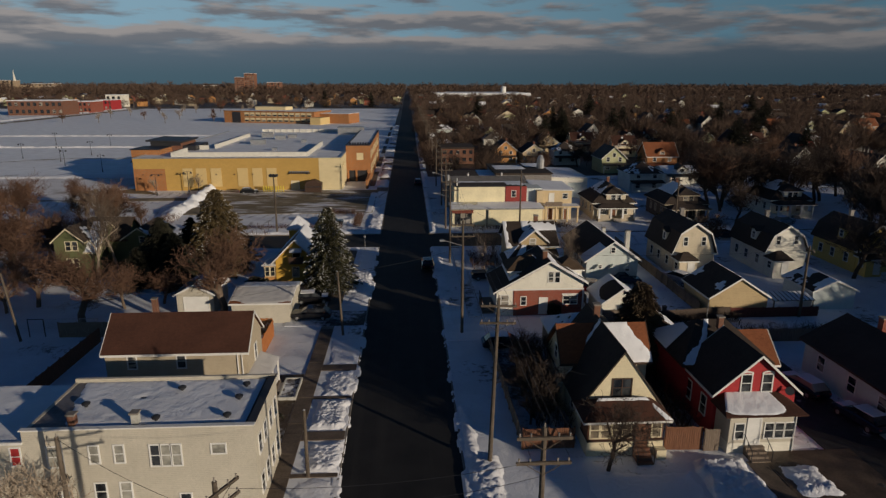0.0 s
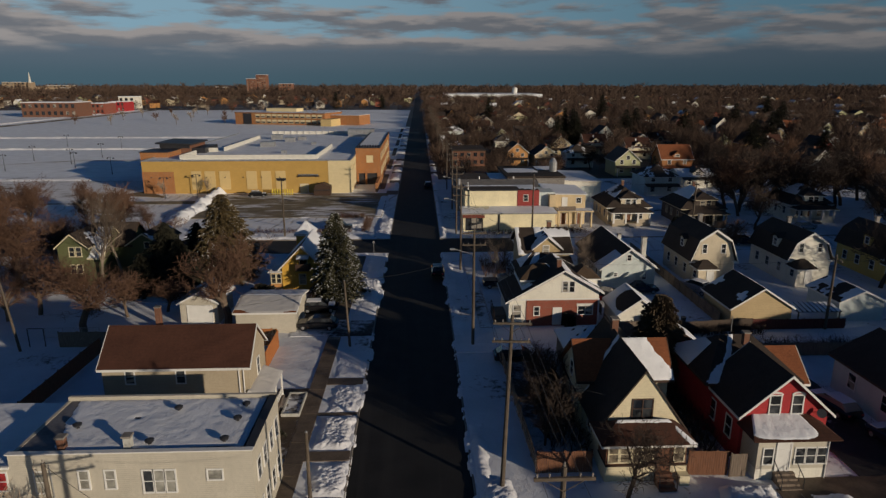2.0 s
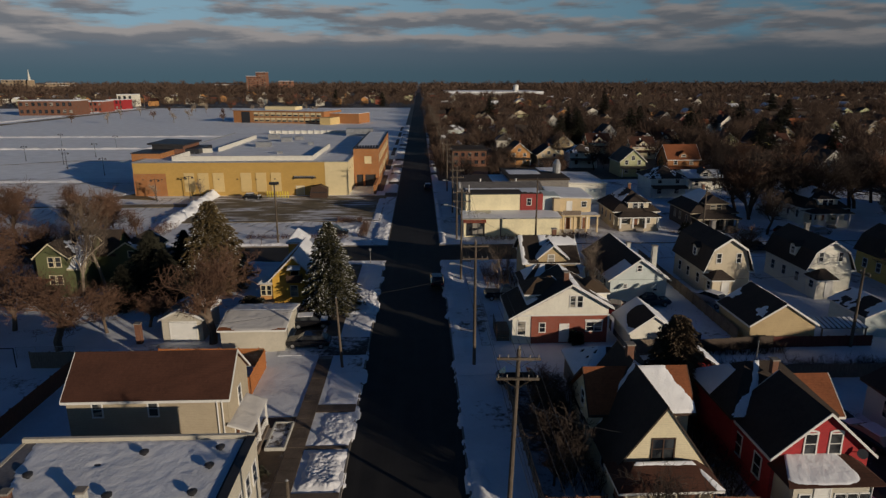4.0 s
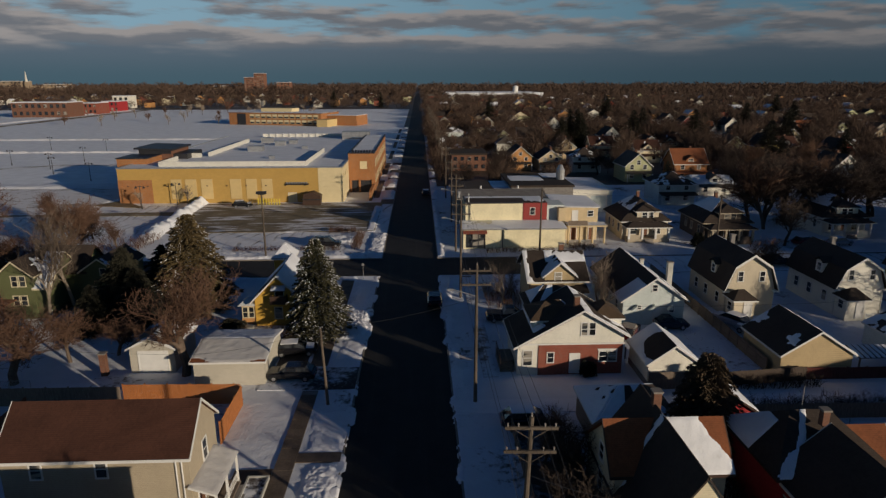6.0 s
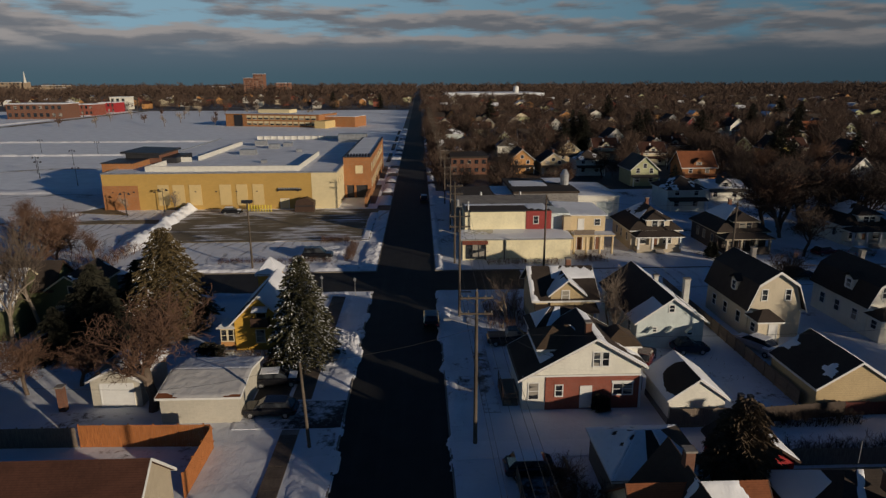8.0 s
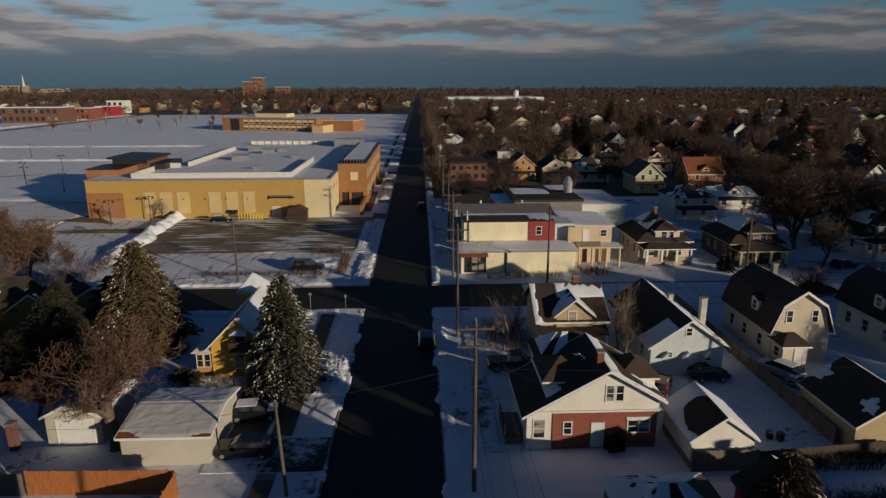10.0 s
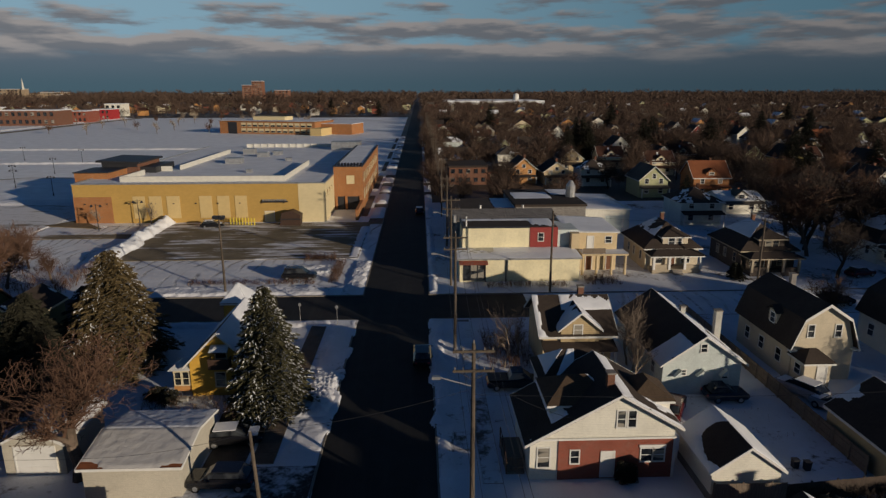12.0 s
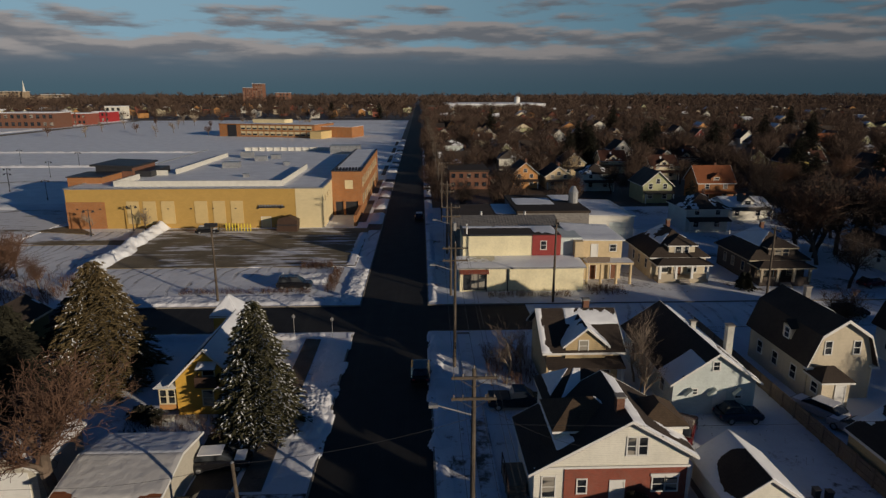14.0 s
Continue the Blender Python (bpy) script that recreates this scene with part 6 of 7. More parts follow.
        if all(abs(px - a) > 9.5 or abs(py - b) > 13 for a, b in taken):
            copy_thing(rnd.choice(PLAIN), pose(px, py, -0.15, 0, 0, rnd.choice((0, 0, 0, 180, 90))))
            taken.append((px, py))
        x += rnd.uniform(13.5, 21)
# streets beside and behind the flight, which only cast their shade into the view
SHADE_ROWS = {8: ((5, 36.9), (10, 51.5), (5, 65.2), (9, 79.3), (3, 95.3), (6, 110.2), (0, 122.5), (3, 134.6), (7, 147.4)),
              -14: ((6, 34.6), (3, 49.3), (1, 64.3), (10, 80.2), (3, 94.2), (9, 106.7), (3, 120.2), (9, 133.4), (6, 148.2)),
              34: ((5, 59.0), (7, 69.0)), 36: ((6, 79.7), (7, 93.0), (2, 105.4), (1, 120.0)), 66: ((4, 77.0), (4, 92.3), (0, 107.0), (0, 120.9))}
for y, row in SHADE_ROWS.items():
    for k, x in row:
        copy_thing(TEMPLATES[k], pose(x, y, -0.1))
for k, t in enumerate(TEMPLATES):
    t.matrix_basis = pose(118 + 14 * k, 150, -0.15)


def far_house_stuff():
    """Houses too far to tell apart, as one spread of walls and roofs."""
    rnd = random.Random(11)
    walls = {m: Geo() for m in (WHITE_SIDING, CREAM, RED_BRICK, TAUPE, SAGE, ORANGE)}
    roofs = {m: Geo() for m in (DARK_ROOF, BROWN_ROOF, SNOW_ROOF, GREY_ROOF)}
    for k in range(560):
        y = 405 + 700 * rnd.random() ** 1.5
        x = rnd.uniform(-0.8, 0.8) * y
        if ST_W - 6 < x < ST_E + 8 or (-430 < x < 0 and y < 690):
            continue
        w, d, e = rnd.uniform(6, 9), rnd.uniform(8, 11), rnd.uniform(4, 6)
        r = e + rnd.uniform(2, 3.2)
        g = walls[rnd.choice(list(walls))]
        q = roofs[rnd.choice((DARK_ROOF, DARK_ROOF, BROWN_ROOF, BROWN_ROOF, GREY_ROOF, SNOW_ROOF))]
        if rnd.random() < 0.6:
            g.prism([(x - w / 2, -0.2), (x + w / 2, -0.2), (x + w / 2, e), (x, r), (x - w / 2, e)], y, y + d)
            for s in (-1, 1):
                q.face((x + s * (w / 2 + 0.4), y - 0.4, e - 0.2), (x + s * (w / 2 + 0.4), y + d + 0.4, e - 0.2), (x, y + d + 0.4, r + 0.15), (x, y - 0.4, r + 0.15))
        else:
            g.box(x - w / 2, x + w / 2, y, y + d, -0.2, e)
            for s, yy in ((-1, y - 0.4), (1, y + d + 0.4)):
                q.face((x - w / 2 - 0.4, yy, e), (x + w / 2 + 0.4, yy, e), (x + w / 2 + 0.4, y + d / 2, r), (x - w / 2 - 0.4, y + d / 2, r))
    root = thing("far_houses", "far houses of many colours scattered among bare trees", "houses", kind="stuff")
    for m, g in walls.items():
        part("house_walls", g, m, root)
    for m, g in roofs.items():
        part("house_roofs", g, m, root)


far_house_stuff()

# ---- trees ----
def bare_skeleton(seed, height, spread, levels, forks, lean=0.0, trunk=0.25, up=0.25):
    """Branch segments (from, to, radius, radius, level) of a leafless tree."""
    rnd = random.Random(seed)
    segs = []

    def grow(p, d, length, r, level):
        n = 3 if level < 2 else 2
        q = p
        for k in range(n):
            d2 = (d + Vector((rnd.gauss(0, 1), rnd.gauss(0, 1), rnd.gauss(0, 0.6))) * (0.10 + 0.05 * level)).normalized()
            e = q + d2 * (length / n)
            r2 = r * (1 - 0.22 * (k + 1) / n)
            segs.append((q, e, r * (1 - 0.22 * k / n), r2, level))
            q, d = e, d2
            if level < levels and (k > 0 or level > 0):
                for _ in range(forks[min(level, len(forks) - 1)]):
                    a = rnd.uniform(0, 2 * math.pi)
                    side = d.orthogonal().normalized()
                    side = side * math.cos(a) + d.cross(side) * math.sin(a)
                    ang = rnd.uniform(0.45, 0.95) * spread
                    nd = (d * math.cos(ang) + side * math.sin(ang) + Vector((0, 0, up))).normalized()
                    grow(q, nd, length * rnd.uniform(0.5, 0.78), r2 * rnd.uniform(0.45, 0.65), level + 1)

    grow(Vector((0, 0, -0.1)), Vector((lean, lean * 0.4, 1)).normalized(), height * 0.42, trunk, 0)
    return segs


def bare_tree(label, seed, height, spread=1.0, levels=4, forks=(2, 2, 2, 2), trunk=0.25, twig=None, bark=None, thin=0.012, up=0.25, lean=0.0):
    t = thing("tree", label, "tree", "bare trees")
    segs = bare_skeleton(seed, height, spread, levels, forks, lean, trunk, up)
    top = max(s[1].z for s in segs)
    k = height / top
    wood, fine = Geo(), Geo()
    for a, b, r0, r1, lev in segs:
        a, b = a * k, b * k
        if lev <= 1:
            wood.tube(a, b, r0, r1, 7 if lev == 0 else 5, False)
        else:
            fine.tube(a, b, max(r0, thin), max(r1 * 0.8, thin * 0.7), 3, False)
    part("trunk", wood, bark or BARK, t)
    part("crown", fine, twig or TWIG, t)
    return t


def put(tree, x, y, turn=0.0, scale=1.0, z=-0.05, wide=1.0):
    c = copy_thing(tree, pose(x, y, z, 0, 0, turn))
    c.scale = (scale * wide, scale * wide, scale)
    return c


def spruce(label, seed, height, radius, snow, needle=None, boughs=None, round_top=False, full=0.72, flake=1.0):
    """A conifer: trunk, drooping boughs set with sprays, and snow on the upper side of some."""
    rnd = random.Random(seed)
    t = thing("spruce_tree", label, "tree", "conifers")
    part("trunk", Geo().tube((0, 0, -0.1), (0, 0, height * 0.97), 0.22, 0.03, 7), BARK, t)
    green, white = Geo(), Geo()
    n = boughs or int(height * 30)
    for k in range(n):
        f = (k / n) ** 0.85
        z = 0.5 + (height - 0.6) * f
        z = min(height - 0.2, max(0.35, z + rnd.gauss(0, 0.22)))
        R = radius * ((1 - f) ** full if not round_top else math.sqrt(max(0.02, 1 - (1.9 * f - 0.75) ** 2 / 1.35))) * rnd.uniform(0.55, 1.15) + 0.14
        a = k * 2.399963 + rnd.uniform(-0.8, 0.8)
        droop = rnd.uniform(0.12, 0.42)
        out = Vector((math.cos(a), math.sin(a), 0))
        side = Vector((-out.y, out.x, 0))
        m = max(3, int(R / 0.21))
        for j in range(m):
            u = (j + 0.6) / m
            c = out * (R * u) + Vector((0, 0, z - droop * R * u * u + 0.05 * R * u + rnd.gauss(0, 0.05))) + side * rnd.gauss(0, 0.09)
            wl = (0.22 * R * (1.15 - u) + 0.15) * rnd.uniform(0.7, 1.3)
            for s in (-1, 1):
                tip = c + side * (s * wl * rnd.uniform(0.7, 1.2)) + out * (0.22 + 0.1 * R * rnd.random()) + Vector((0, 0, rnd.uniform(-0.22, 0.02)))
                w = 0.075 + 0.022 * R
                green.face(c - out * w, tip, c + out * w + Vector((0, 0, 0.03)))
                green.face(c + Vector((0, 0, 0.04)), tip + Vector((0, 0, -0.10)), c - Vector((0, 0, 0.14)))
                if rnd.random() < snow * (0.35 + 0.65 * u):
                    up = Vector((0, 0, 0.035))
                    b0, e = c.lerp(tip, 0.3 * rnd.random()), c.lerp(tip, rnd.uniform(0.5, 0.9))
                    white.face(b0 - out * w * 0.5 * flake + up, e + up, b0 + out * w * 0.5 * flake + up * 1.6)
    part("crown", green, needle or NEEDLE, t)
    if snow > 0:
        part("snow_load", white, SNOW_ROOF, t)
    return t


put_away = []
T_BIG = bare_tree("tall bare maple with spreading reddish crown", 3, 12.0, 1.0, 5, (3, 3, 2, 2, 1), 0.30, thin=0.026)
T_BIG2 = bare_tree("tall bare elm with open branching crown", 8, 12.5, 0.85, 5, (3, 3, 2, 2, 1), 0.28, TWIG, BARK, 0.026)
# trees of the shaded yards, with shade painted into bark and twigs
T_DARK = bare_tree("tall dense bare tree, coloured dark for shade", 5, 12.5, 1.05, 5, (3, 3, 2, 2, 1), 0.32, TWIG_DARK, TWIG_DARK, 0.03)
T_PALE = bare_tree("tall open bare tree with pale forked trunk", 17, 12.5, 0.85, 4, (2, 2, 2, 2), 0.21, TWIG_GREY, bark_mat("pale_grey_bark", (0.24, 0.195, 0.15)), 0.018, 0.4)
T_BUSHY = bare_tree("dense reddish bare tree beside the garages", 21, 9.6, 1.15, 5, (3, 3, 2, 2, 1), 0.26, TWIG, BARK, 0.012, 0.34)
T_FINE = bare_tree("bare tree with a dense crown of fine reddish twigs", 24, 9.2, 1.05, 6, (3, 3, 2, 2, 1, 1), 0.30, TWIG, BARK, 0.013, 0.30)
T_SMALL = bare_tree("small bare tree on the front lawn", 30, 5.4, 0.9, 4, (3, 2, 2, 1), 0.13, TWIG_PALE, BARK, 0.014)
T_LAWN = bare_tree("dark spreading bare tree on the front lawn", 36, 6.6, 1.15, 5, (3, 2, 2, 2, 1), 0.15, TWIG_DARK, TWIG_DARK, 0.013, 0.28)
T_BIRCH = bare_tree("slender bare tree with pale branches", 43, 7.0, 0.78, 5, (2, 2, 2, 2, 1), 0.10, bark_mat("grey_brown_twigs", (0.17, 0.13, 0.10)), TWIG_PALE, 0.008, 0.32)

put(T_LAWN, 12.5, 36.4, 160)
put(T_FINE, -22.5, 67.6, 180, 1.22, -0.05, 1.22)
put(T_FINE, -31.0, 72.5, 75, 0.5, -0.05, 1.3)
put(T_BUSHY, -45.5, 72.0, 15, 0.8, -0.05, 1.3)
# two unseen trees, added up-sun to dapple the white gambrel front
put(T_DARK, 58.5, 68.0, 0, 0.8)
put(T_DARK, 62.0, 63.0, 90, 0.85)
put(T_FINE, -37.8, 66.6, 40, 1.05, -0.05, 1.3)
put(T_PALE, -41.8, 85.4, 0, 1.0)
put(T_PALE, -43.4, 82.6, 140, 0.95)
put(T_PALE, -47.5, 93.5, 60, 1.0)
for k, (x, y, s) in enumerate(((-53, 80, 0.85), (-56, 74, 0.8), (-60, 84, 0.95), (-63, 92, 0.95), (-55, 93, 0.9), (-66, 78, 0.95), (-58, 99, 0.8), (-54, 104, 0.85),
                               (-72, 88, 1.0), (-68, 100, 0.9), (-78, 96, 1.0), (-52, 67, 0.7), (-61, 69, 0.85), (-57, 87, 0.9), (-64, 86, 0.95), (-70, 82, 0.95), (-76, 88, 0.95),
                               (-59, 78, 0.85), (-65, 72, 0.85), (-71, 74, 0.9), (-51, 99, 0.8), (-74, 80, 0.95), (-81, 90, 1.0), (-84, 98, 1.0), (-48, 70, 0.6), (-35, 71, 0.5))):
    put((T_BUSHY, T_BIG, T_BUSHY, T_BIG2)[k % 4], x, y, 47 * k, s, -0.05, 1.25)
for k, (x, y, s) in enumerate(((-55, 112, 0.7), (-62, 116, 0.8), (-70, 113, 0.8), (-58, 122, 0.6), (-66, 126, 0.7), (-75, 120, 0.85), (-82, 115, 0.9), (-50, 114, 0.6), (-84, 126, 0.8), (-72, 132, 0.6))):
    put((T_BIG2, T_BUSHY, T_BIG)[k % 3], x, y, 71 * k, s)
put(T_BIRCH, 9.5, 84.5, 0, 1.0)
put(T_BIRCH, 11.2, 86.6, 100, 0.85)
put(T_BIRCH, 21.1, 81.6, 50, 1.15)
put(T_BIRCH, 21.6, 84.6, 190, 1.1)
put(T_BIRCH, 20.6, 79.4, 250, 0.95)
put(T_DARK, 8.6, 43.6, 60, 0.46)
put(T_DARK, 9.6, 48.6, 160, 0.42)
for k, (x, y) in enumerate(((8.2, 42.5), (9.6, 44.5), (8.4, 47.0), (9.8, 49.5), (8.6, 52.0), (9.5, 55.0))):
    put(T_BUSHY, x, y, 61 * k, 0.36, 0.0, 1.15)
put(T_SMALL, -21.2, 30.8, 90, 1.2)
put(T_SMALL, -23.6, 29.8, 200, 1.3)
put(T_SMALL, -52, 152.5, 0, 0.9)
put(T_SMALL, -62, 151.5, 80, 0.8)
for k in range(24):
    put(T_BUSHY if k % 3 == 0 else T_SMALL, -225 + 6.3 * k + 5 * math.sin(k * 2.1), 425 + 38 * (k % 5) + 9 * math.sin(k), 40 * k, 0.75 if k % 3 == 0 else 1.5)
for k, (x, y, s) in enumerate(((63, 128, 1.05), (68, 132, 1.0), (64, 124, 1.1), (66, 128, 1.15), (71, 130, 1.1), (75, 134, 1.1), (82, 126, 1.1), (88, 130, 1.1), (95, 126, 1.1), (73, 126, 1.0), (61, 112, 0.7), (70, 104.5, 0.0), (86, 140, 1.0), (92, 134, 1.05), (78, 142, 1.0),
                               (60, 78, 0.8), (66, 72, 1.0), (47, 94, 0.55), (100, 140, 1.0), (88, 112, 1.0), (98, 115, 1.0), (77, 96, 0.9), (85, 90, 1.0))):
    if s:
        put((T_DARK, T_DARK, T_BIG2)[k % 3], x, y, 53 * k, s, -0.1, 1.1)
rnd = random.Random(77)


def in_sight(x, y):
    """False where a tree would stand close in front of one of the known houses or the brick block."""
    return all(abs(x - a * 0.93) > 5.5 or not -26 < y - b < 12 for a, b in taken[:14] + [(16, 205), (24, 212)])


near_mid = []
for k in range(150):     # among the houses behind the shops
    y = rnd.uniform(158, 205)
    x = rnd.uniform(10, 0.72 * y)
    if all(abs(x - a) > 5.5 or not -3 < y - b < 12 for a, b in taken) and not (x < 47 and y < 162) and in_sight(x, y):
        if k % 5 == 0:
            put((T_DARK, T_BIG2, T_DARK)[k // 5 % 3], x, y, 29 * k, rnd.uniform(0.6, 0.95), -0.15)
        else:
            near_mid.append((x, y, rnd.uniform(0.4, 0.75)))
for t in (T_FINE, T_DARK, T_BIG, T_BIG2, T_PALE, T_BUSHY, T_SMALL, T_LAWN, T_BIRCH):
    put_away.append(t)
for k, t in enumerate(put_away):
    t.matrix_basis = pose(112 + 9 * k, 138, -0.1)

SPRUCE_A = spruce("tall dense spruce flecked with snow", 5, 11.8, 5.2, 0.34, None, 900, full=0.62, flake=1.3)
SPRUCE_A.matrix_basis = pose(-28.1, 86.6, -0.05)
SPRUCE_B = spruce("spruce loaded with snow on its lower boughs", 6, 10.9, 3.6, 0.62, NEEDLE_GREEN, 860, full=0.66, flake=1.6)
SPRUCE_B.matrix_basis = pose(-11.5, 77.7, -0.05)
EVERGREEN = spruce("dark rounded evergreen between the houses", 7, 8.7, 2.9, 0.0, DARK_BUSH, 900, full=0.5)
EVERGREEN.matrix_basis = pose(20.0, 52.0, -0.05)
CONIFER = spruce("tall dark pine among the houses", 9, 17, 4.4, 0.0, NEEDLE_DARK, 260)
CONIFER.matrix_basis = pose(57, 252, -0.15)
THICKET = spruce("broad dark evergreen behind the garages", 12, 8.5, 4.6, 0.0, NEEDLE_DARK, 300)
THICKET.matrix_basis = pose(-34.0, 81.5, -0.05)
for x, y, s in ((-31.8, 79.8, 0.85), (-35.6, 85.5, 0.95), (-33.5, 91.5, 0.8), (-36.5, 79.0, 0.65)):
    put(THICKET, x, y, x * 17, s)
for x, y, s in ((53, 247, 0.9), (60.5, 249, 1.0), (63, 256, 0.85), (80.5, 249, 1.05), (100, 240, 1.1), (106, 246, 1.0), (72, 300, 0.95), (97, 286, 1.0), (108, 205, 0.9), (113, 212, 0.95), (104, 190, 0.75), (140, 250, 1.0), (133, 205, 0.8), (64, 172, 0.45), (150, 300, 1.1), (165, 290, 1.0),
                (190, 330, 1.1), (88, 168, 0.5), (-90, 700, 1.1), (-40, 690, 1.0), (220, 400, 1.2), (44, 410, 1.1), (120, 420, 1.2)):
    put(CONIFER, x, y, x * 31, s * 0.92, -0.15, 1.45)


def hedge_bush(x, y, r, h, seed):
    t = spruce("clipped dark evergreen shrub", seed, h, r, 0.05, NEEDLE_DARK, int(90 * h))
    t.name = "shrub"
    t["category"] = "shrub"
    t["group"] = "shrubs"
    t.matrix_basis = pose(x, y, 0)


for k, (x, y, r, h) in enumerate(((15.1, 65.7, 0.26, 1.8), (15.75, 65.8, 0.22, 1.5), (46.2, 112.0, 1.2, 2.6), (-12.4, 44.4, 0.8, 0.9), (-13.3, 46.3, 0.7, 0.8), (-20.5, 78.6, 0.8, 1.2), (-21.8, 79.2, 0.9, 1.3))):
    hedge_bush(x, y, r, h, 60 + k)


def tree_template(seed, blades, h, r, width):
    """Triangles of a leafless tree seen from far, as an array (n, 3, 3)."""
    rnd = random.Random(seed)
    tris = []
    for k in range(3):
        a = k * math.pi / 3
        d = np.array((math.cos(a), math.sin(a), 0)) * 0.25
        tris.append((-d, d, np.array((0, 0, h * 0.6))))
    for k in range(blades):
        a, e = rnd.uniform(0, 2 * math.pi), rnd.random()
        rad = r * math.sqrt(rnd.random())
        zc = h * (0.32 + 0.5 * e) * (1.0 - 0.28 * (rad / r) ** 2) + 0.1 * h
        p = np.array((rad * math.cos(a), rad * math.sin(a), zc))
        d = np.array((p[0] * 0.8, p[1] * 0.8, h * 0.25)) + np.array((rnd.gauss(0, 1), rnd.gauss(0, 1), rnd.gauss(0, 0.8))) * r * 0.3
        d = d / np.linalg.norm(d) * h * rnd.uniform(0.10, 0.22)
        s = np.cross(d, np.array((rnd.gauss(0, 1), rnd.gauss(0, 1), rnd.gauss(0, 1))))
        s = s / (np.linalg.norm(s) + 1e-6) * width
        tris.append((p - d - s, p - d + s, p + d))
    return np.array(tris)


def woods(name, label, places, templates, mat):
    """Many far trees as one spread of stuff."""
    rnd = np.random.RandomState(3)
    out = []
    for k, (x, y, s) in enumerate(places):
        t = templates[k % len(templates)]
        a = rnd.uniform(0, 6.283)
        c, q = math.cos(a), math.sin(a)
        m = np.array(((c, -q, 0), (q, c, 0), (0, 0, 1))) * s
        m[2, 2] *= rnd.uniform(0.85, 1.15)
        out.append((t.reshape(-1, 3) @ m.T + np.array((x, y, -0.2))))
    v = np.concatenate(out)
    me = bpy.data.meshes.new(name)
    n = len(v) // 3
    me.vertices.add(len(v))
    me.vertices.foreach_set("co", v.ravel())
    me.loops.add(len(v))
    me.loops.foreach_set("vertex_index", np.arange(len(v)))
    me.polygons.add(n)
    me.polygons.foreach_set("loop_start", np.arange(0, len(v), 3))
    me.polygons.foreach_set("loop_total", np.full(n, 3))
    me.materials.append(mat)
    me.update()
    me.validate()
    return tagged(new(name, me), label, "woods", kind="stuff")


MID = [tree_template(s, 420, 12.0 + 1.2 * (s % 3), 4.2 + 0.5 * (s % 4), 0.075) for s in range(8)]
FAR = [tree_template(s + 20, 90, 12.0 + 1.5 * (s % 3), 4.4 + 0.8 * (s % 4), 0.19) for s in range(9)]
VERY_FAR = [tree_template(s + 40, 34, 11.5 + 2.0 * (s % 3), 5.0 + 1.6 * (s % 4), 0.42) for s in range(11)]


def open_ground(x, y):
    """Where no tree of the woods stands: the street, the field, the clearing."""
    if ST_W - 3 < x < ST_E + 2.5:
        return True
    if -430 < x < -8 and y < 655:
        return True
    return 60 < x < 190 and 975 < y < 1120


rnd = random.Random(21)
mid, far, very = [], [], []
while len(mid) < 640:
    y = rnd.uniform(200, 470)
    x = rnd.uniform(6, 0.8 * y + 15)
    if not open_ground(x, y) and in_sight(x, y) and all(abs(x - a) > 4.5 or not -4 < y - b < 11 for a, b in taken):
        mid.append((x, y, rnd.choice((0.45, 0.6, 0.75, 0.9)) * rnd.uniform(0.85, 1.15)))
for k in range(20):
    mid.append((rnd.uniform(4.2, 6.5), 175 + 13 * k, rnd.uniform(0.5, 0.8)))
while len(far) < 3300:
    y = 430 + 570 * rnd.random()
    x = rnd.uniform(-0.82, 0.82) * y
    if not open_ground(x, y) and (x > -10 or rnd.random() < 0.5):
        far.append((x, y, rnd.uniform(0.45, 0.95)))
while len(very) < 11000:
    y = 980 + 1620 * rnd.random()
    x = rnd.uniform(-0.82, 0.82) * y
    if not open_ground(x, y):
        very.append((x, y, rnd.choice((0.7, 0.9, 1.0, 1.15, 1.5)) * rnd.uniform(0.8, 1.2)))
woods("district_trees", "bare brown trees standing between the houses", mid + near_mid, MID, TWIG_FAR)
woods("far_woods", "bare brown woods beyond the district", far, FAR, TWIG_FAR)
woods("horizon_woods", "bare woods reaching to the lake shore", very, VERY_FAR, TWIG_FAR)
# trees out of view, added only to throw shade into the yards
shade = []
for k in range(170):
    shade.append((rnd.uniform(62, 160), rnd.uniform(-70, 26), rnd.uniform(0.55, 0.85)))
for k in range(130):
    shade.append((rnd.uniform(80, 160), rnd.uniform(26, 105), rnd.uniform(0.75, 1.05)))
woods("unseen_shade_trees", "unseen bare trees added up-sun to shade the yards", shade, MID, TWIG_FAR)


def hedge(x0, x1, y0, y1, h, n, mat, label, seed):
    """A low tangle of leafless twigs over a rectangle."""
    rnd = random.Random(seed)
    g = Geo()
    for k in range(n):
        p = Vector((rnd.uniform(x0, x1), rnd.uniform(y0, y1), 0.0))
        d = Vector((rnd.gauss(0, 0.35), rnd.gauss(0, 0.35), 1)).normalized() * h * rnd.uniform(0.6, 1.15)
        s = Vector((rnd.gauss(0, 1), rnd.gauss(0, 1), 0)).normalized() * (0.014 + 0.012 * h)
        q = p + d
        g.face(p - s, p + s, q)
        for j in range(6):
            c = p.lerp(q, rnd.uniform(0.35, 0.9))
            e = c + Vector((rnd.gauss(0, 1), rnd.gauss(0, 1), rnd.uniform(0.1, 1))).normalized() * h * 0.4
            g.face(c - s * 0.6, c + s * 0.6, e)
    return solo("hedge", g, mat, label, "hedge", "hedges", "stuff")


hedge(-31, -13.5, 112.3, 113.2, 0.8, 420, TWIG, "low brown hedge along the lot's edge", 1)
hedge(-11.6, -10.2, 112.5, 124.0, 1.0, 380, TWIG, "brown leafless hedge beside the lot entrance", 2)
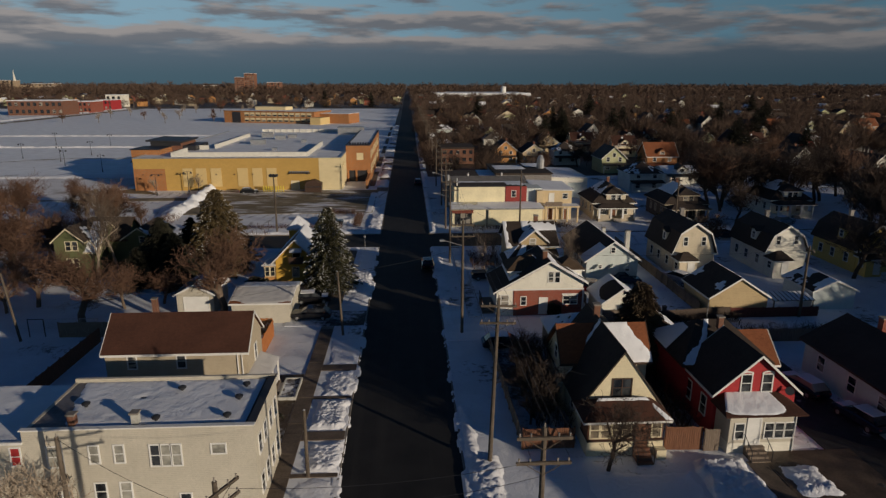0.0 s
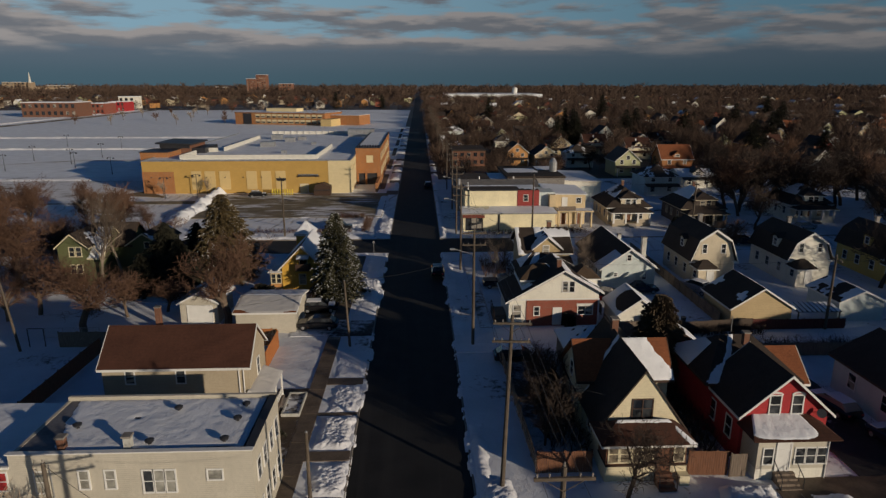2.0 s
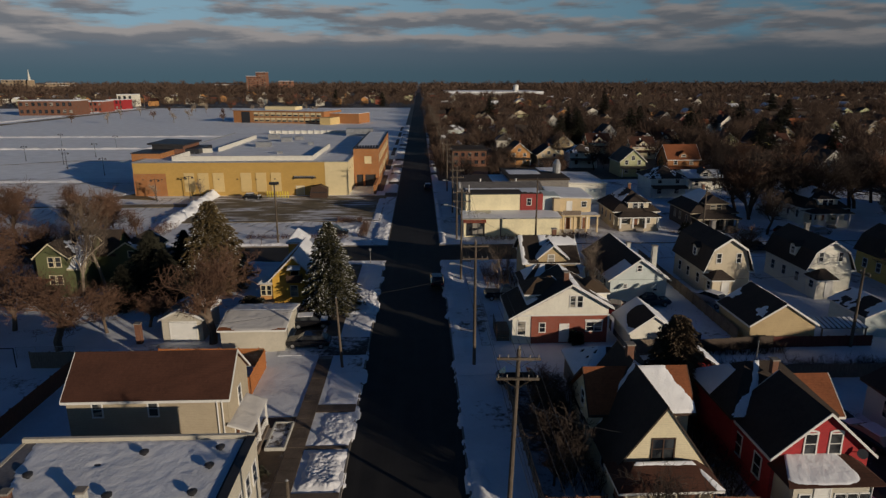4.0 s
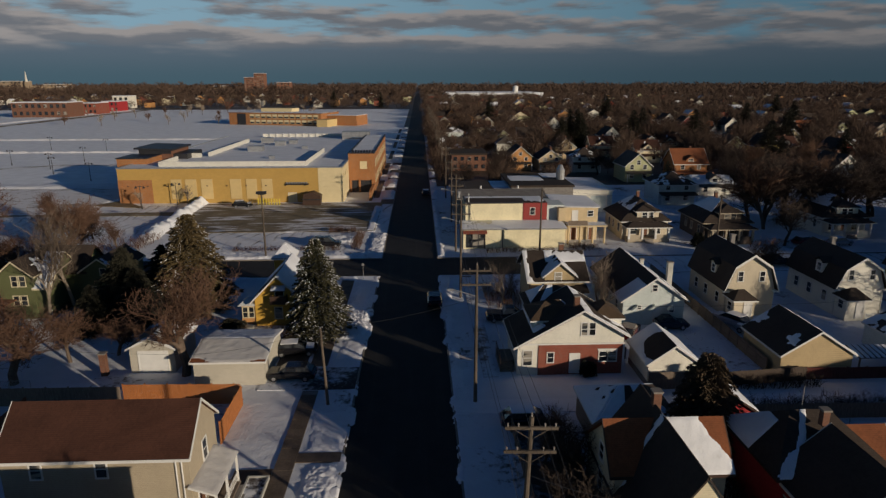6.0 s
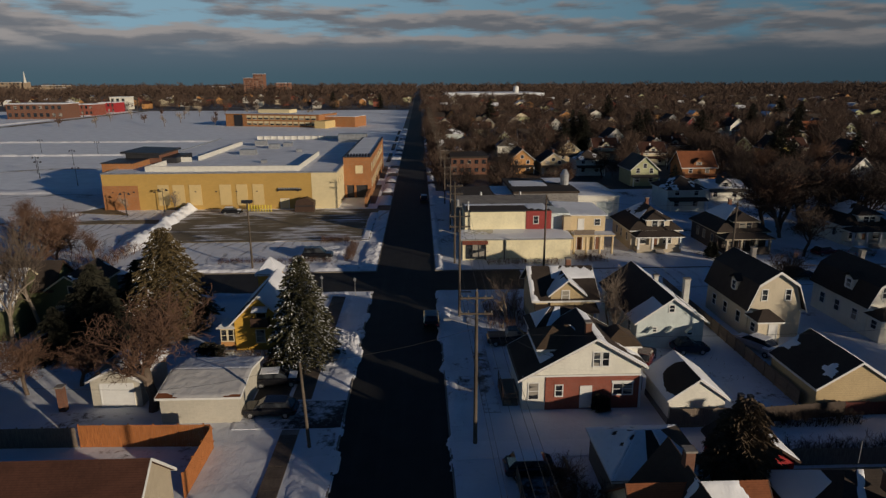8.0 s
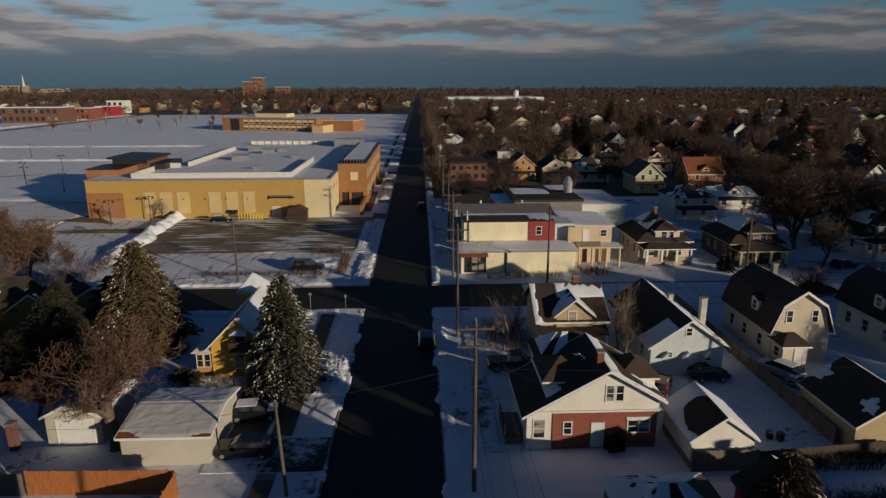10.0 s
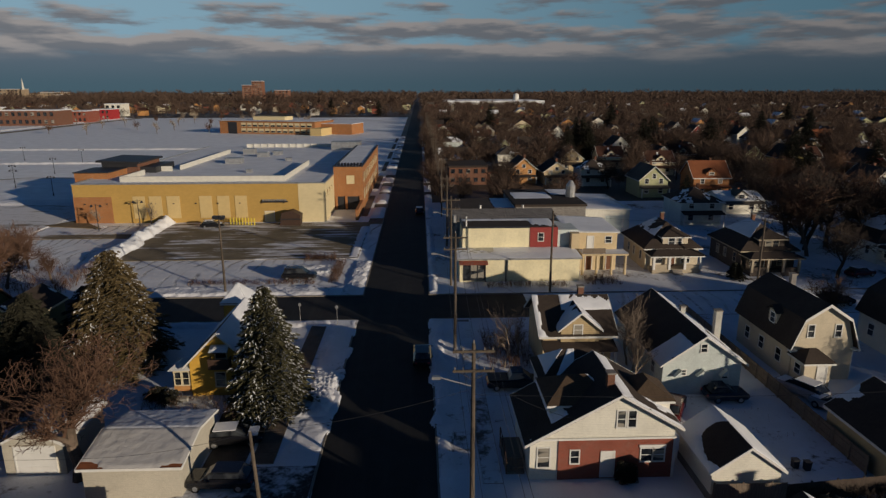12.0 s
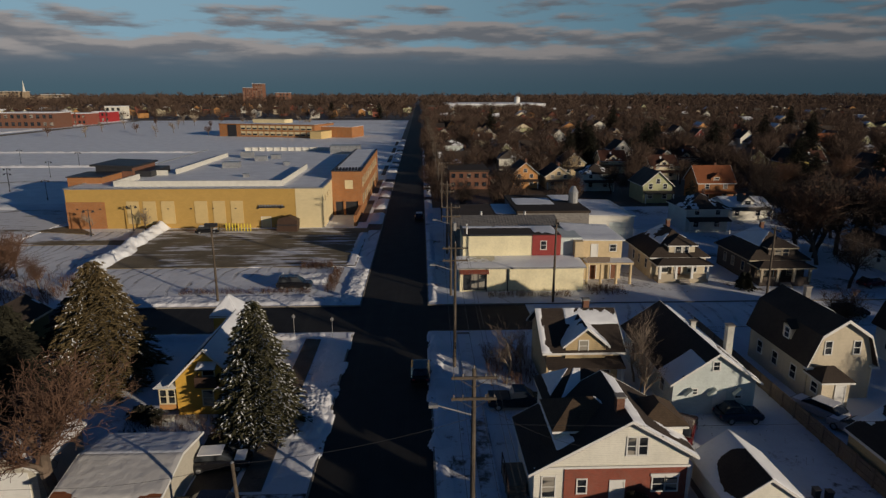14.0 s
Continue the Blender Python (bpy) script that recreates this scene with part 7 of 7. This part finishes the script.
hedge(-17.0, -12.0, 124.2, 126.0, 1.2, 220, TWIG, "brown leafless bushes by the parked car", 3)
hedge(10.5, 21.5, 109.4, 110.9, 0.9, 380, TWIG, "brown leafless hedge before the shop", 4)
hedge(24.5, 29.5, 110.2, 113.8, 0.8, 300, TWIG, "brown dry shrubs before the corner building", 5)
hedge(-60, -31, 84, 97, 1.6, 1500, TWIG_FAR, "dark brush between the back yards", 6)
hedge(-94, -50, 108.5, 121, 1.4, 1500, TWIG, "brown brush along the side street", 7)
hedge(-90, -52, 66, 84, 1.3, 1300, TWIG_FAR, "dark brush under the bare trees", 8)
hedge(-22.5, -13.5, 74.5, 79.2, 0.8, 420, TWIG_FAR, "dry garden brush before the yellow house", 9)
hedge(8.0, 12.5, 84, 92, 1.3, 420, TWIG, "brown leafless bushes by the corner", 10)
hedge(-49, -46, 108, 122, 1.6, 260, TWIG, "brown brush at the heap of snow", 11)
hedge(20.0, 31.0, 70.2, 77.8, 0.35, 60, TWIG, "dry grass tufts in the snowy yard", 13)
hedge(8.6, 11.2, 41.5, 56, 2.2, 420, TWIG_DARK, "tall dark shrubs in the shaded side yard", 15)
# made-up twigs that deepen the shade on the red house's west wall
hedge(18.8, 20.8, 40.5, 49, 1.8, 300, TWIG_DARK, "added dark twigs that stand for shade between the two houses", 16)
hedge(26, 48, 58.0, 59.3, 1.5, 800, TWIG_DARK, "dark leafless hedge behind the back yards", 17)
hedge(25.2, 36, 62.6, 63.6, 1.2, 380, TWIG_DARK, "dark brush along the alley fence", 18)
hedge(27.5, 34.5, 44, 56.5, 0.8, 240, TWIG_FAR, "dark brush by the shaded driveway", 14)

# ---- poles, wires, fences, vehicles ----
def utility_pole(x, y, h, arms, lean=0.0, turn=0.0, arm_w=2.4, transformer=False, lamp=0.0):
    t = thing("utility_pole", "weathered wooden utility pole with crossarms and insulators", "utility pole", "utility poles")
    t.matrix_world = pose(x, y, -0.1, 0, lean, turn)
    part("pole", Geo().tube((0, 0, 0), (0, 0, h + 0.1), 0.17, 0.11, 9), POLE_WOOD, t)
    for z in arms:
        part("crossarm", Geo().box(-arm_w / 2, arm_w / 2, -0.2, -0.09, z - 0.07, z + 0.07), POLE_WOOD, t)
        part("brace", Geo().tube((-0.8, -0.14, z - 0.06), (0, -0.12, z - 0.6), 0.016, 0.016, 4).tube((0.8, -0.14, z - 0.06), (0, -0.12, z - 0.6), 0.016, 0.016, 4), POLE_WOOD, t)
        for u in (-arm_w / 2 + 0.12, -arm_w / 4, arm_w / 4, arm_w / 2 - 0.12):
            part("insulator", Geo().tube((u, -0.14, z + 0.07), (u, -0.14, z + 0.24), 0.03, 0.045, 6), CONCRETE, t)
    part("insulator", Geo().tube((0, 0, h + 0.1), (0, 0, h + 0.3), 0.05, 0.035, 6), CONCRETE, t)
    if transformer:
        part("transformer", Geo().tube((0.42, 0, h - 3.4), (0.42, 0, h - 2.4), 0.28, 0.28, 10), METAL, t)
    if lamp:
        part("lamp_arm", Geo().tube((0, 0, h - 2.6), (lamp, 0, h - 2.0), 0.04, 0.04, 6), METAL, t)
        g = 1 if lamp > 0 else -1
        part("lamp_head", Geo().box(min(lamp, lamp + 0.5 * g), max(lamp, lamp + 0.5 * g), -0.14, 0.14, -0.02 + h - 2.05, h - 1.9), METAL, t)
    return t


EAST = [(4.5, 22.4, 12.0), (4.35, 37.6, 12.4), (4.4, 61.4, 12.4), (4.9, 88.5, 12.6), (5.6, 111.0, 12.4), (6.0, 133.0, 12.2)] + [(6.0, 133 + 26 * k, 12.0) for k in range(1, 12)]
for k, (x, y, h) in enumerate(EAST):
    utility_pole(x, y, h, (h - 0.35, h - 1.55) if k != 1 else (h - 0.4, h - 1.6), lean=1.6 if k == 1 else 0.0, transformer=(k == 4), lamp=-1.9 if k in (2, 3, 4) else 0.0)
utility_pole(-9.4, 22.2, 10.0, (9.6, 8.9, 8.2), 0, 62)
utility_pole(-21.0, 31.2, 6.9, (), 0)
utility_pole(18.7, 105.0 + 2.6, 11.0, (10.6,), 0, 90, 2.0)
utility_pole(48.3, 110.0, 9.2, (8.9,), 0, 90, 2.0)
utility_pole(43.6, 64.2, 8.4, (8.0,), 0, 90, 1.6)
for x, y, h, r in ((-8.25, 36.7, 5.2, 0), (-8.3, 61.5, 7.2, 2.5)):
    t = thing("street_pole", "plain short wooden pole standing in the verge", "pole", "street poles")
    t.matrix_world = pose(x, y, -0.1, 0, -r, 0)
    part("pole", Geo().tube((0, 0, 0), (0, 0, h), 0.14, 0.10, 9), POLE_WOOD, t)
    part("cap", Geo().tube((0, 0, h), (0, 0, h + 0.08), 0.11, 0.04, 9), METAL, t)
t = thing("street_pole", "plain wooden pole beside the back yards", "pole", "street poles")
t.matrix_world = pose(-41.5, 61.5, -0.1, 0, -6, 0)
part("pole", Geo().tube((0, 0, 0), (0, 0, 7.6), 0.14, 0.1, 9), POLE_WOOD, t)


def wire(points, sag=0.5, r=0.012, name="overhead_cable"):
    """One continuous cable hanging in arcs from point to point."""
    line = [Vector(points[0])]
    for a, b in zip(points, points[1:]):
        a, b = Vector(a), Vector(b)
        line += [a.lerp(b, k / 8) - Vector((0, 0, 4 * sag * (k / 8) * (1 - k / 8))) for k in range(1, 9)]
    g = Geo()
    for i, p in enumerate(line):
        d = (line[min(i + 1, len(line) - 1)] - line[max(i - 1, 0)]).normalized()
        side = d.cross(Vector((0, 0, 1))).normalized()
        up = side.cross(d)
        for k in range(3):
            t = 2 * math.pi * k / 3
            g.v.append(tuple(p + side * (r * math.cos(t)) + up * (r * math.sin(t))))
        if i:
            for k in range(3):
                j = (k + 1) % 3
                g.f.append((3 * i - 3 + k, 3 * i - 3 + j, 3 * i + j, 3 * i + k))
    return solo(name, g, DARK_METAL, "thin black overhead cable slung between poles", "cable", "overhead cables")


for dx, dz in ((-1.08, 0.0), (1.08, 0.0), (-0.6, -1.2), (1.08, -1.2), (0.0, 0.5)):
    wire([(x + dx, y - 0.14, h - 0.12 + dz) for x, y, h in EAST[:9]], 0.35)
wire([(-9.4, 22.2, 9.7), (4.5, 22.4, 10.4)], 0.5)
wire([(-9.4, 22.2, 8.9), (4.5, 22.4, 9.6)], 0.7)
wire([(-21.0, 31.2, 6.8), (-9.4, 22.2, 8.3)], 0.4)
wire([(4.4, 61.4, 9.6), (-8.6, 61.5, 7.0), (-20.9, 65.2, 3.2), (-41.5, 61.5, 6.8)], 0.4)
wire([(4.4, 61.4, 10.6), (12.0, 66.3, 4.6)], 0.4)
wire([(4.4, 61.4, 9.2), (43.6, 64.2, 8.0), (75, 63, 8.0)], 0.6)
wire([(4.4, 37.6, 9.5), (12.0, 41.0, 5.0)], 0.3)
wire([(4.9, 88.5, 10.0), (13.0, 86.0, 6.0)], 0.3)
wire([(5.6, 111, 10.8), (18.7, 107.6, 10.7), (48.3, 110, 8.9), (90, 110, 8.5)], 0.6)


def board_fence(x0, y0, x1, y1, h, mat, label, gap=1.9, board=0.16):
    """Boards between posts along a line, each board its own piece sharing one mesh."""
    t = thing("fence", label, "fence", "fences")
    d = Vector((x1 - x0, y1 - y0, 0))
    L = d.length
    m = Matrix.Translation((x0, y0, 0)) @ Matrix.Rotation(math.atan2(d.y, d.x), 4, "Z")
    t.matrix_world = m
    me = Geo().box(0, board - 0.015, -0.012, 0.012, 0.03, h).mesh("board", mat)
    n = int(L / board)
    for k in range(n):
        b = new("board", me)
        b.parent = t
        b.location = (k * board, 0, 0.03 * noise.noise((k * 0.7, x0, y0)))
    pm = Geo().box(-0.05, 0.05, 0.013, 0.11, -0.1, h + 0.06).mesh("post", mat)
    for k in range(int(L / gap) + 1):
        p = new("post", pm)
        p.parent = t
        p.location = (min(k * gap, L), 0, 0)
    part("rail", Geo().box(0, L, 0.013, 0.06, 0.4, 0.49).box(0, L, 0.013, 0.06, h - 0.4, h - 0.31), mat, t)
    return t


board_fence(-25.8, 62.2, -15.6, 61.9, 1.9, ORANGE_FENCE, "orange-brown board fence round a back yard")
board_fence(-15.6, 55.8, -15.6, 61.8, 1.9, ORANGE_FENCE, "orange-brown board fence along the driveway")
board_fence(-38, 62.3, -26, 62.2, 1.7, GREY_FENCE, "dark weathered board fence in the shade")
board_fence(-33.2, 46.0, -33.2, 61.2, 1.6, BROWN_FENCE, "dark brown board fence between the back yards")
board_fence(7.0, 39.2, 10.9, 39.2, 1.7, BROWN_FENCE, "red-brown board fence beside the yellow house")
board_fence(17.4, 38.6, 20.2, 38.5, 1.9, BROWN_FENCE, "red-brown board gate between the houses")
board_fence(20.2, 38.3, 21.4, 38.3, 1.8, GREY_FENCE, "tan board fence panel beside the porch")
board_fence(7.0, 39.3, 6.9, 58.5, 1.2, GREY_FENCE, "dark weathered fence along the side yard")
board_fence(20.2, 63.0, 25.0, 63.0, 1.7, GREY_FENCE, "weathered board fence before the white garage")
board_fence(25.0, 63.2, 35.5, 64.2, 1.4, DARK_FENCE, "dark weathered fence along the alley")
board_fence(35.5, 64.3, 46.0, 64.3, 1.2, RED_FENCE, "dark red board fence along the alley")
board_fence(26.0, 57.6, 52.0, 57.3, 1.4, GREY_FENCE, "weathered fence behind the red house")
board_fence(32.6, 66.0, 33.0, 98.0, 1.4, GREY_FENCE, "dark weathered fence between the lots")
board_fence(20.2, 69.5, 20.0, 78.0, 1.2, GREY_FENCE, "low weathered fence beside the brick house")


def car(x, y, turn, col, label, length=4.5, high=1.45, boxy=False, snow=True, pickup=False):
    t = thing("car", label, "car", "parked cars")
    t.matrix_world = pose(x, y, 0.02, 0, 0, turn)
    L, W = length / 2, 0.9
    paint = Mat("car_paint", 0.25)
    paint.bsdf.inputs["Coat Weight"].default_value = 0.5
    paint = paint.color(paint.tint(col, 0.15, 1.5, 9)).mat

    def loft(sections, mat, name, label2=""):
        g = Geo()
        k = len(sections[0])
        for s in sections:
            g.v += s
        for i in range(len(sections) - 1):
            for j in range(k):
                j2 = (j + 1) % k
                g.f.append((i * k + j, i * k + j2, (i + 1) * k + j2, (i + 1) * k + j))
        g.f.append(tuple(range(k - 1, -1, -1)))
        g.f.append(tuple(range((len(sections) - 1) * k, len(sections) * k)))
        return part(name, g, mat, t, label2)

    def ring(u, w, z0, z1, c=0.10):
        return [(u, -w + c, z0), (u, w - c, z0), (u, w, z0 + c), (u, w - 0.02, z1 - c), (u, w - c * 1.6, z1), (u, -w + c * 1.6, z1), (u, -w + 0.02, z1 - c), (u, -w, z0 + c)]

    hood = 0.92 if not boxy else 1.02
    loft([ring(-L, W - 0.14, 0.38, 0.78), ring(-L + 0.18, W, 0.28, hood - 0.04), ring(0, W, 0.25, hood + 0.02), ring(L - 0.25, W, 0.28, hood - 0.1), ring(L, W - 0.16, 0.38, 0.68)], paint, "body")
    a, b = (-L + 0.25, L - 1.45) if not pickup else (-L + 1.9, L - 1.45)
    s = 0.3 if boxy else 0.55
    if pickup:
        part("bed", Geo().box(-L + 0.1, -L + 1.85, -W + 0.1, W - 0.1, hood - 0.02, hood + 0.08), DARK_METAL, t)
    loft([ring(a, W - 0.1, hood - 0.05, hood + 0.02), ring(a + s, W - 0.2, hood - 0.05, high), ring(b - 0.5, W - 0.2, hood - 0.05, high), ring(b + 0.25, W - 0.1, hood - 0.05, hood + 0.02)], GLASS, "glasshouse")
    part("car_roof", Geo().box(a + s - 0.02, b - 0.48, -W + 0.24, W - 0.24, high - 0.02, high + 0.03), SNOW_ROOF if snow else paint, t, "snow-covered roof" if snow else "")
    if snow:
        part("hood_snow", Geo().box(L - 1.1, L - 0.35, -W + 0.25, W - 0.25, hood - 0.08, hood + 0.0), SNOW_ROOF, t)
    for u in (-L + 0.85, L - 0.85):
        for s2 in (-1, 1):
            w = part("wheel", Geo().tube((u, s2 * (W - 0.2), 0.31), (u, s2 * (W + 0.01), 0.31), 0.31, 0.31, 14), RUBBER, t)
            part("rim", Geo().tube((u, s2 * (W + 0.005), 0.31), (u, s2 * (W + 0.02), 0.31), 0.19, 0.17, 10), METAL, w)
    for s2 in (-1, 1):
        part("headlight", Geo().box(L - 0.12, L - 0.02, s2 * 0.55 - 0.16, s2 * 0.55 + 0.16, 0.55, 0.68), METAL, t)
        part("tail_light", Geo().box(-L - 0.01, -L + 0.1, s2 * 0.62 - 0.12, s2 * 0.62 + 0.12, 0.6, 0.75), RED_DOOR, t)
    return t


BLACK, SILVER, DKRED, DKBLUE = (0.012, 0.012, 0.014), (0.35, 0.35, 0.36), (0.085, 0.010, 0.010), (0.014, 0.019, 0.034)
car(-15.9, 114.8, 0, BLACK, "black sport utility vehicle parked in the snowy lot", 4.9, 1.75, True, False)
car(-39.4, 150.3, 10, BLACK, "dark car parked at the far side of the lot", 4.4)
car(-12.4, 66.6, 178, BLACK, "black sedan parked on the dark driveway", 4.6, 1.4, False, False)
car(-13.0, 72.0, 5, BLACK, "dark car with snowy roof by the spruce", 4.4, 1.4, False, True)
car(9.9, 80.3, 0, BLACK, "black pickup parked beside the sidewalk", 5.2, 1.7, True, False, True)
car(8.4, 57.5, 0, BLACK, "dark car parked behind the yellow house", 4.6)
car(22.4, 75.2, 60, DKRED, "dark red car parked behind the brick house", 4.4, 1.4, False, False)
car(27.9, 77.3, 0, DKBLUE, "dark blue car parked by the grey house", 3.7, 1.4, False, False)
car(35.1, 78.0, 118, SILVER, "silver car with snow beside the fence", 4.5)
car(36.2, 74.6, 118, SILVER, "silver car with snow beside the fence", 4.5)
car(64.9, 112.8, 15, DKRED, "dark red car parked by the road", 4.4)
car(70.5, 112.0, 15, SILVER, "silver car parked by the road", 4.4)
car(53.5, 101.2, 0, BLACK, "black car parked on the side street", 4.6, 1.45, False, False)
car(1.5, 86.5, 90, BLACK, "dark car parked at the kerb", 4.5, 1.4, False, False)
car(1.3, 163, 90, DKBLUE, "dark car parked at the kerb", 4.5)
car(33.2, 47.0, 100, BLACK, "dark car in the shaded driveway", 4.5, 1.4)
car(34.5, 41.5, 100, DKBLUE, "dark car in the shaded driveway", 4.5, 1.4)
car(-57, 107.8 - 4, 0, DKBLUE, "dark car on the side street", 4.5)


def lamp_post(x, y, h=5.2):
    t = thing("lamp_post", "black park lamp post with paired heads", "lamp post", "park lamps")
    t.location = (x, y, 0)
    part("post", Geo().tube((0, 0, -0.1), (0, 0, h), 0.09, 0.06, 8).tube((0, 0, -0.1), (0, 0, 0.7), 0.17, 0.12, 8), DARK_METAL, t)
    part("arm", Geo().box(-0.85, 0.85, -0.04, 0.04, h - 0.25, h - 0.17), DARK_METAL, t)
    for s in (-1, 1):
        part("lamp_head", Geo().tube((0.85 * s, 0, h - 0.2), (0.85 * s, 0, h - 0.6), 0.1, 0.32, 8), DARK_METAL, t)


for x, y in ((-92, 190), (-117, 215), (-110, 204), (-116, 234), (-123, 265), (-150, 275), (-60.5, 148.5), (-54.5, 152.8), (-135, 225), (-160, 240), (-128, 198), (-76, 175)):
    lamp_post(x, y)
t = thing("flood_light", "tall wooden pole with a dark floodlight head", "flood light")
t.location = (-24.6, 106.6 + 2.2, 0)
part("pole", Geo().tube((0, 0, -0.1), (0, 0, 10.2), 0.16, 0.11, 9), POLE_WOOD, t)
part("bracket", Geo().box(-0.5, 0.5, -0.06, 0.06, 10.0, 10.12), DARK_METAL, t)
part("lamp_head", Geo().box(-0.75, 0.05, -0.35, 0.3, 10.12, 10.5), DARK_METAL, t)
part("lamp_head", Geo().box(0.15, 0.75, -0.35, 0.3, 10.12, 10.5), DARK_METAL, t)
for x, y in ((-12.6, 98.0 - 0.6), (-8.2, 96.4)):
    t = thing("street_sign", "small road sign on a thin steel post", "sign", "street signs")
    t.location = (x, y, 0)
    part("post", Geo().tube((0, 0, -0.1), (0, 0, 2.5), 0.035, 0.035, 6), METAL, t)
    part("sign_plate", Geo().tube((0, 0.03, 2.2), (0, 0.05, 2.2), 0.2, 0.2, 8), METAL, t)
hyd = thing("dumpster_fence", "row of yellow steel bollards by the school wall", "bollards")
for k in range(9):
    part("bollard", Geo().tube((-36.5 + 0.62 * k, 152.6 - 0.12 * k, -0.1), (-36.5 + 0.62 * k, 152.6 - 0.12 * k, 1.5), 0.12, 0.12, 8), YELLOW_PAINT, hyd)
bin_ = thing("dumpster", "large dark brown dumpster beside the school wall", "dumpster")
part("body", Geo().prism([(-26.4, 0), (-22.4, 0), (-22.2, 2.2), (-24.0, 3.1), (-26.0, 2.6)], 150.8, 153.2), TRIM_DARK, bin_)
part("rim", Geo().box(-26.5, -22.2, 150.7, 150.8, 1.3, 1.5), DARK_METAL, bin_)
for x, y in ((28.1, 67.1), (28.8, 66.8)):
    t = thing("trash_bin", "dark plastic wheeled bin standing in snow", "bin", "bins")
    t.location = (x, y, 0)
    part("body", Geo().prism([(-0.18, 0), (0.18, 0), (0.22, 0.62), (-0.22, 0.62)], -0.2, 0.2), DARK_METAL, t)
    part("lid", Geo().box(-0.24, 0.24, -0.24, 0.23, 0.62, 0.67), DARK_METAL, t)
swing = thing("swing_frame", "dark steel clothes-line frame standing in the snow", "frame")
part("frame", Geo().tube((-41.2, 62.6, 0), (-41.2, 62.6, 2.0), 0.05, 0.05).tube((-39.6, 62.6, 0), (-39.6, 62.6, 2.0), 0.05, 0.05).tube((-41.2, 62.6, 2.0), (-39.6, 62.6, 2.0), 0.05, 0.05), DARK_METAL, swing)
post = thing("brick_gatepost", "short brown brick gatepost in the snow", "post")
part("shaft", Geo().box(-30.45, -29.9, 67.7, 68.25, -0.1, 2.2), BROWN_BRICK, post)
part("cap", Geo().box(-30.52, -29.83, 67.63, 68.32, 2.2, 2.3), CONCRETE, post)
for k, (x, y) in enumerate(((-236, 700), (-205, 712), (-176, 712), (-146, 714), (-118, 714), (-80, 716), (-50, 716), (-268, 640), (-268, 590), (-268, 540))):
    t = thing("street_pole", "far wooden pole along the field road", "pole", "street poles")
    t.location = (x, y, 0)
    part("pole", Geo().tube((0, 0, -0.1), (0, 0, 11 + k % 3), 0.3, 0.22, 6), POLE_WOOD, t)
    part("crossarm", Geo().box(-1.2, 1.2, -0.15, 0.15, 10.2, 10.5), POLE_WOOD, t)
chain = thing("fence", "low steel chain-link fence in the snowy back yard", "fence", "fences")
for k in range(4):
    part("post", Geo().tube((-40.8 + 1.9 * k, 64.7, -0.1), (-40.8 + 1.9 * k, 64.7, 1.25), 0.03, 0.03, 6), METAL, chain)
for z in (0.15, 1.2):
    part("rail", Geo().tube((-40.8, 64.7, z), (-35.1, 64.7, z), 0.02, 0.02, 5), METAL, chain)
mesh = Geo()
for k in range(38):
    x = -40.8 + 0.15 * k
    mesh.tube((x, 64.7, 0.15), (min(x + 0.9, -35.1), 64.7, 0.15 + 1.05 * min(1.0, (-35.1 - x) / 0.9)), 0.004, 0.004, 3, False)
    mesh.tube((x, 64.7, 0.15), (max(x - 0.9, -40.8), 64.7, 0.15 + 1.05 * min(1.0, (x + 40.8) / 0.9 + 0.01)), 0.004, 0.004, 3, False)
tagged(part("wire_mesh", mesh, METAL, chain), kind="stuff")
bed = thing("garden_bed", "raised garden bed with white edging and scraps of snow", "garden bed")
for x0, x1, y0, y1 in ((-12.4, -10.9, 47.4, 47.52), (-12.4, -10.9, 51.0, 51.12), (-12.4, -12.28, 47.52, 51.0), (-11.02, -10.9, 47.52, 51.0)):
    part("edging", Geo().box(x0, x1, y0, y1, -0.1, 0.36), CONCRETE_PALE, bed)
part("soil", grid_sheet(-12.28, -11.02, 47.52, 51.0, 0.2, lambda x, y: 0.26 + 0.06 * frac_noise(x, y, 1.6, 2.0)), snow_mat("bed_mix", 0.6, soil=(0.07, 0.05, 0.035)), bed, "", True)
